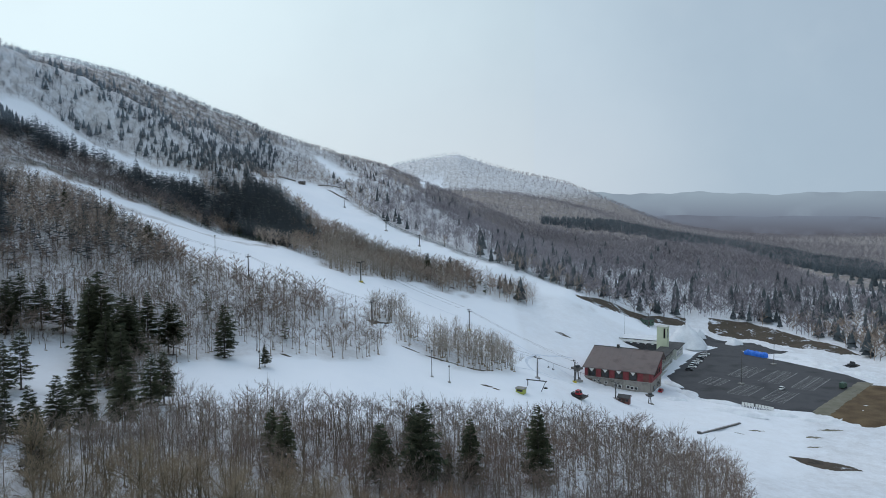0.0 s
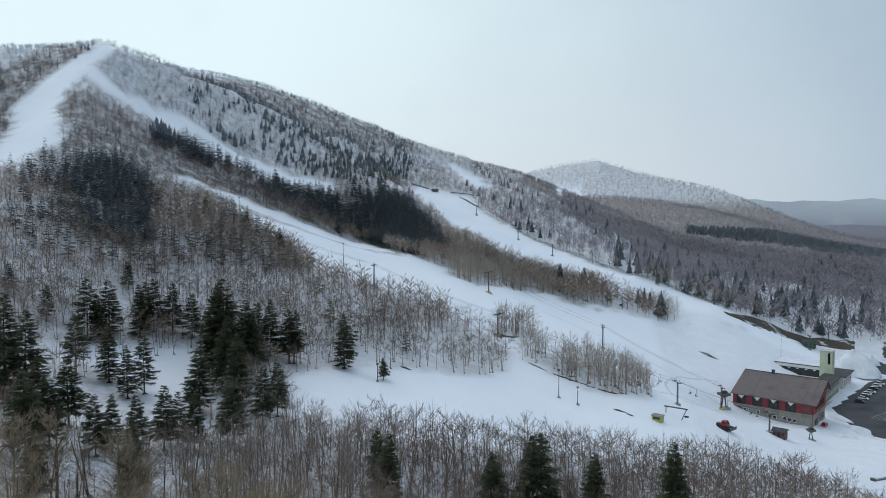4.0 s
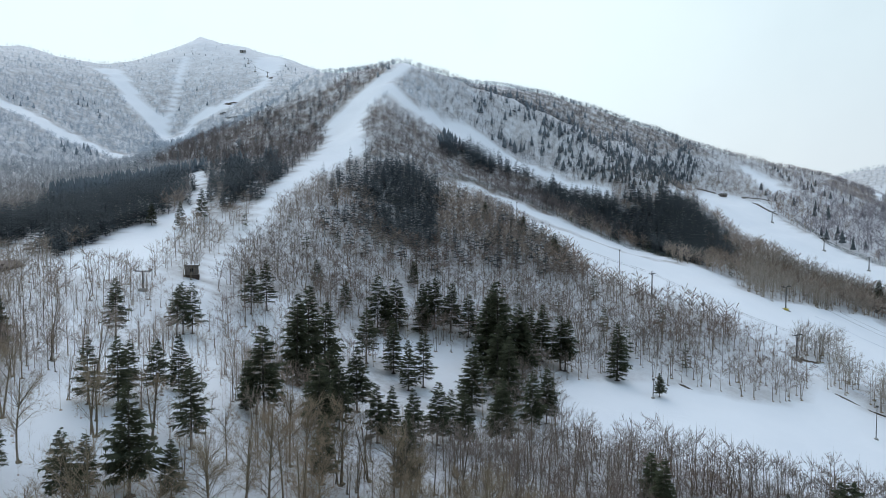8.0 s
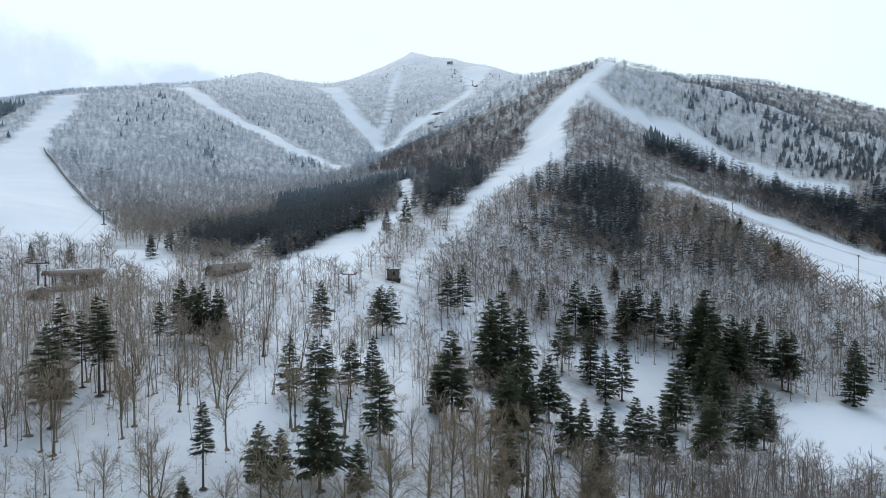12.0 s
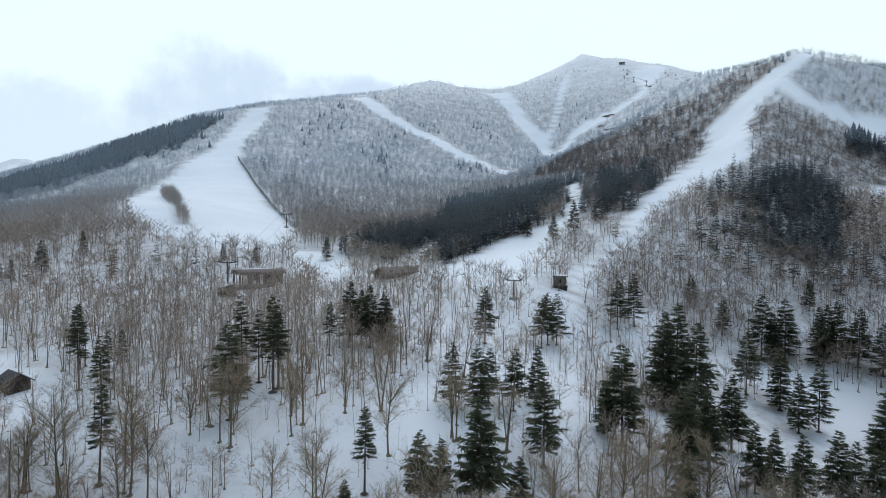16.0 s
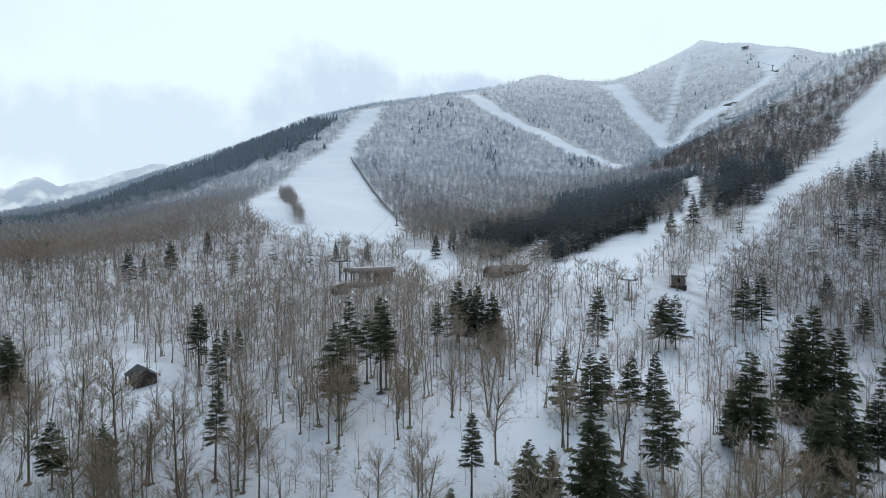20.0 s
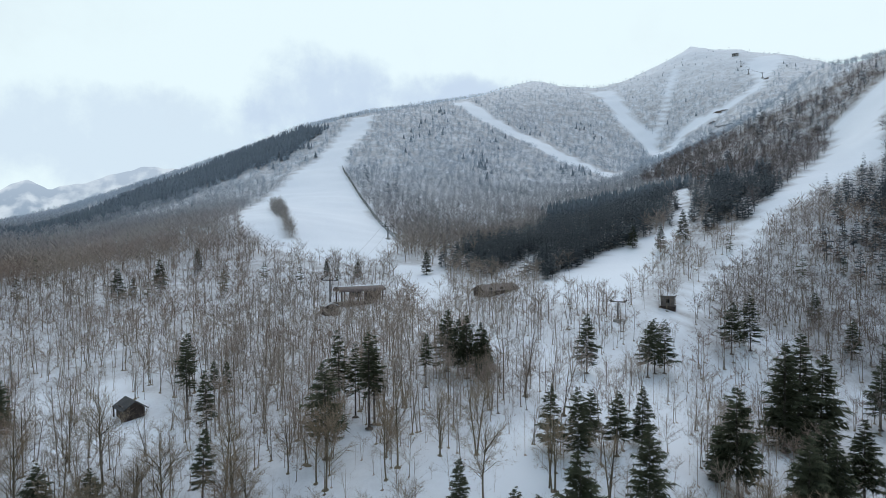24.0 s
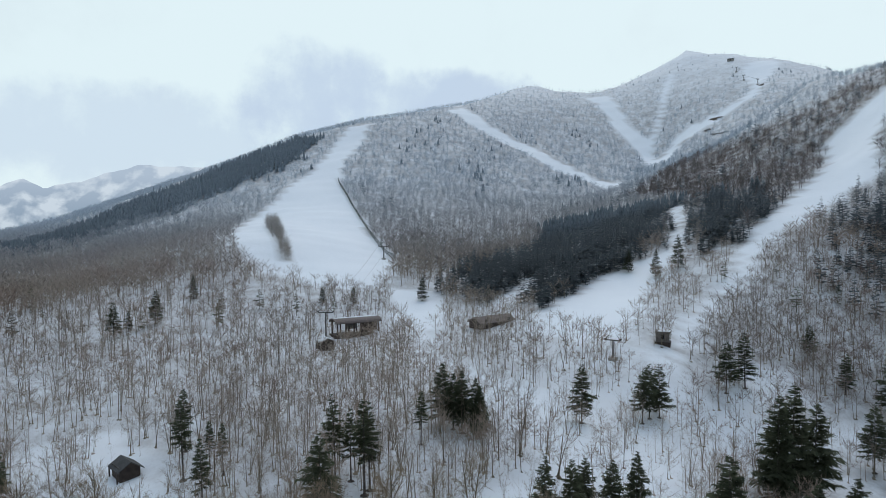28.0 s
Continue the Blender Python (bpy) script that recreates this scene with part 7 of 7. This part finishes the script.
gable_hut("ticket_hut", 74.5, 285.5, -28, 4.2, 3.6, 2.6, 0.8, MAT["red_dark"], MAT["black_roof"], "small dark red hut with grey roof by the lift")
gable_hut("log_cabin", -129, 14.0, 24, 3.9, 3.2, 1.6, 1.1, MAT["dark_wood"], MAT["black_roof"], "dark wooden cabin with steep roof in the snowy wood", porch=True)
gable_hut("lift_hut", -189.5, 55.8, 10, 4.5, 3.4, 2.6, 0.6, MAT["dark_wood"], MAT["snow_pile"], "low dark hut with snow on its roof")
gable_hut("control_hut", 133, 455, 10, 7, 5, 3.5, 0.6, MAT["green_paint"], MAT["black_roof"], "dark green lift control hut on the snow")
# the summit hut's pale surfaces carry the distance haze in their colour
gable_hut("summit_hut", -529.8, 475, 40, 5, 4, 2.2, 0.7, MAT["concrete"], MAT["snow_pile"], "grey hut on stilts just below the summit")


def long_station(x, y, yaw, w, d, label, name="lift_station"):
    ob = thing(name, label, "lift station", x, y, None, yaw)
    for k in range(6):
        xx = -w / 2 + 0.8 + (w - 1.6) * k / 5
        for s in (-1, 1):
            part("post", boxes((xx - 0.18, xx + 0.18, s * d / 2 - 0.18, s * d / 2 + 0.18, -1.5, 4.2)), MAT["dark_wood"], ob)
    outline = [(d * 0.62 * math.cos(a), 3.9 + 1.2 * math.sin(a)) for a in np.linspace(0, math.pi, 9)]
    outline += [(y_ * 0.94, z_ - 0.22) for y_, z_ in outline[::-1]]
    bm = bmesh.new()
    n = len(outline)
    va = [bm.verts.new((-w / 2, a, b)) for a, b in outline]
    vb = [bm.verts.new((w / 2, a, b)) for a, b in outline]
    for i in range(n):
        bm.faces.new((va[i], vb[i], vb[(i + 1) % n], va[(i + 1) % n]))
    half = n // 2
    for vs in (va, vb):
        for i in range(half - 1):
            bm.faces.new((vs[i], vs[i + 1], vs[n - 2 - i], vs[n - 1 - i]))
    bmesh.ops.recalc_face_normals(bm, faces=bm.faces)
    part("curved_roof", bm, MAT["rust_roof"], ob, "grey-brown barrel roof")
    part("roof_snow", boxes((-w / 2 + 0.4, w / 2 - 0.4, -0.6, 0.9, 5.0, 5.16), bevel=0.08), MAT["snow_pile"], ob, "strip of snow along the ridge")
    part("deck", boxes((-w / 2, w / 2, -d / 2 - 0.4, d / 2 + 0.4, -1.6, 0.5)), MAT["dark_wood"], ob)
    part("back_wall", boxes((w * 0.1, w / 2 - 0.3, -0.2, 0.2, 0.5, 3.9)), MAT["dark_wood"], ob)
    part("drive_unit", boxes((-w * 0.2, w * 0.02, -1.0, 1.0, 1.9, 3.4), bevel=0.15), MAT["steel"], ob)
    return ob


long_station(-205, 67, 100, 14, 4.6, "long grey barrel-roofed lift station among bare trees")
gable_hut("lift_shed", -187, 102, 108, 12, 5, 1.2, 1.3, MAT["dark_wood"], MAT["rust_roof"], "low brown roofed shed half hidden by trees")


def booth(x, y, yaw):
    ob = thing("lift_booth", "square brown timber lift booth on posts in the snow", "booth", x, y, None, yaw)
    part("floor_frame", boxes((-1.8, 1.8, -1.6, 1.6, -1.0, 0.5)), MAT["dark_wood"], ob)
    part("wall", boxes((-1.35, 1.35, -1.3, 1.3, 0.5, 2.8)), MAT["grey_wood"], ob)
    for xx in (-1.45, -0.5, 0.5, 1.45):
        part("post", boxes((xx - 0.12, xx + 0.12, -1.55, -1.31, 0.5, 2.9)), MAT["grey_wood"], ob)
    part("window", boxes((-0.45, 0.45, -1.36, -1.3, 1.3, 2.3)), MAT["glass"], ob)
    part("roof", boxes((-1.9, 1.9, -1.8, 1.8, 2.8, 3.05), bevel=0.06), MAT["grey_wood"], ob)
    part("roof_snow", boxes((-1.2, 1.7, -1.5, 1.6, 3.05, 3.12), bevel=0.05), MAT["snow_pile"], ob)


booth(-151.6, 133, 50)


def kiosk(x, y):
    ob = thing("yellow_kiosk", "small lime-yellow kiosk with grey roof on the piste", "kiosk", x, y, None, -30)
    part("body", boxes((-1.6, 1.6, -1.1, 1.1, -0.3, 1.5), bevel=0.08), MAT["lime_paint"], ob)
    part("roof", boxes((-1.8, 1.8, -1.3, 1.3, 1.5, 1.9), bevel=0.08), MAT["concrete"], ob)
    part("window", boxes((-1.1, 1.1, -1.14, -1.08, 0.6, 1.3)), MAT["glass"], ob)


kiosk(27.6, 247.5)


def gantry(x, y):
    ob = thing("tow_gantry", "dark steel gantry frame of the tow lift", "gantry", x, y, None, -25)
    part("leg", rod(bmesh.new(), (-3.2, 0, -0.4), (-3.2, 0, 3.4), 0.16), MAT["steel"], ob)
    part("leg", rod(bmesh.new(), (2.0, 0, -0.4), (3.6, 0, 3.4), 0.14), MAT["steel"], ob)
    part("beam", boxes((-3.8, 4.0, -0.15, 0.15, 3.3, 3.65)), MAT["steel"], ob)
    part("return_wheel", rod(bmesh.new(), (3.6, 0, 0.9), (3.6, 0, 1.1), 0.8, sides=18), MAT["rubber"], ob)


gantry(33.8, 253.3)


def carpet_lift():
    """A low belt for beginners, lying across the snow."""
    a, b = Vector((93.4, 252.1, gz(93.4, 252.1))), Vector((118.3, 275.9, gz(118.3, 275.9)))
    ob = thing("carpet_lift", "long low grey carpet lift lying on the snow", "carpet lift", a.x, a.y, a.z, 0)
    d = b - a
    s = Vector((-d.y, d.x, 0)).normalized()
    for name, w0, w1, z0, z1, mt in (("belt", -0.3, 0.3, 0.0, 0.16, "concrete"), ("side_panel", -0.42, -0.31, -0.3, 0.24, "steel"), ("side_panel", 0.31, 0.42, -0.3, 0.24, "concrete")):
        bm = bmesh.new()
        ring = [[bm.verts.new(o + s * w + Vector((0, 0, z))) for w, z in ((w0, z0), (w1, z0), (w1, z1), (w0, z1))] for o in (Vector((0, 0, 0)), d)]
        bm.faces.new(ring[0])
        bm.faces.new(ring[1][::-1])
        for i in range(4):
            bm.faces.new((ring[0][i], ring[1][i], ring[1][(i + 1) % 4], ring[0][(i + 1) % 4]))
        bmesh.ops.recalc_face_normals(bm, faces=bm.faces)
        part(name, bm, MAT[mt], ob)
    part("drive_box", boxes((-0.9, 0.4, -0.7, 0.6, -0.4, 0.8), bevel=0.08), MAT["steel"], ob)


carpet_lift()


def net_fence(line, label):
    """Posts and a sagging net along the edge of a run."""
    ob = thing("net_fence", label, "fence", 0, 0, 0)
    pts = dense([(x, y, 0) for x, y in line], 6)
    nv, nf = [], []
    for k, q in enumerate(pts):
        z = gz(q[0], q[1])
        part("post", rod(bmesh.new(), (q[0], q[1], z - 0.4), (q[0], q[1], z + 2.3), 0.06, sides=5), MAT["dark_wood"], ob)
        nv += [(q[0], q[1], z + 0.15), (q[0], q[1], z + 2.1)]
        if k:
            nf.append((2 * k - 2, 2 * k, 2 * k + 1, 2 * k - 1))
    me = mesh_of("net", nv, nf, [MAT["net"]])
    net = new("net", me)
    net.parent = ob
    mod = net.modifiers.new("mesh", "WIREFRAME")
    sub = net.modifiers.new("cells", "SUBSURF")
    net.modifiers.move(1, 0)
    sub.subdivision_type, sub.levels, sub.render_levels = "SIMPLE", 3, 3
    mod.thickness = 0.07
    return ob


net_fence([(-60, 525), (-37, 486), (-9, 473), (28, 462), (54, 457), (83, 454)], "green-grey safety net on posts along the run")
net_fence([(-190, 312), (-175, 330), (-160, 342), (-142, 352), (-129, 362), (-108, 370), (-88, 358)], "dark safety net on posts at the wood's edge")
net_fence([(-436, 103), (-377, 102), (-338, 100), (-286, 100)], "dark fence along the edge of the wide run")


# cut banks and the drive house at the head of the upper run
for outline in ([(-95.1, 534.0), (-87.0, 543.9), (-79.3, 552.3), (-77.7, 550.8), (-85.4, 542.5), (-93.4, 532.6)], [(-86.7, 531.4), (-78.0, 528.3), (-69.6, 525.3), (-70.3, 523.2), (-78.8, 526.2), (-87.5, 529.3)], [(-122.0, 522.3), (-110.4, 529.0), (-109.3, 527.1), (-120.9, 520.4)]):
    draped("cut_bank", outline, MAT["earth"], "thin dark cut bank of a track across the upper run", "bank", 0.35, 0.9)
gable_hut("drive_house", -104.8, 525.7, 25, 4.6, 2.6, 1.3, 0.5, MAT["grey_wood"], MAT["grey_wood"], "low grey lift drive house on the upper run")
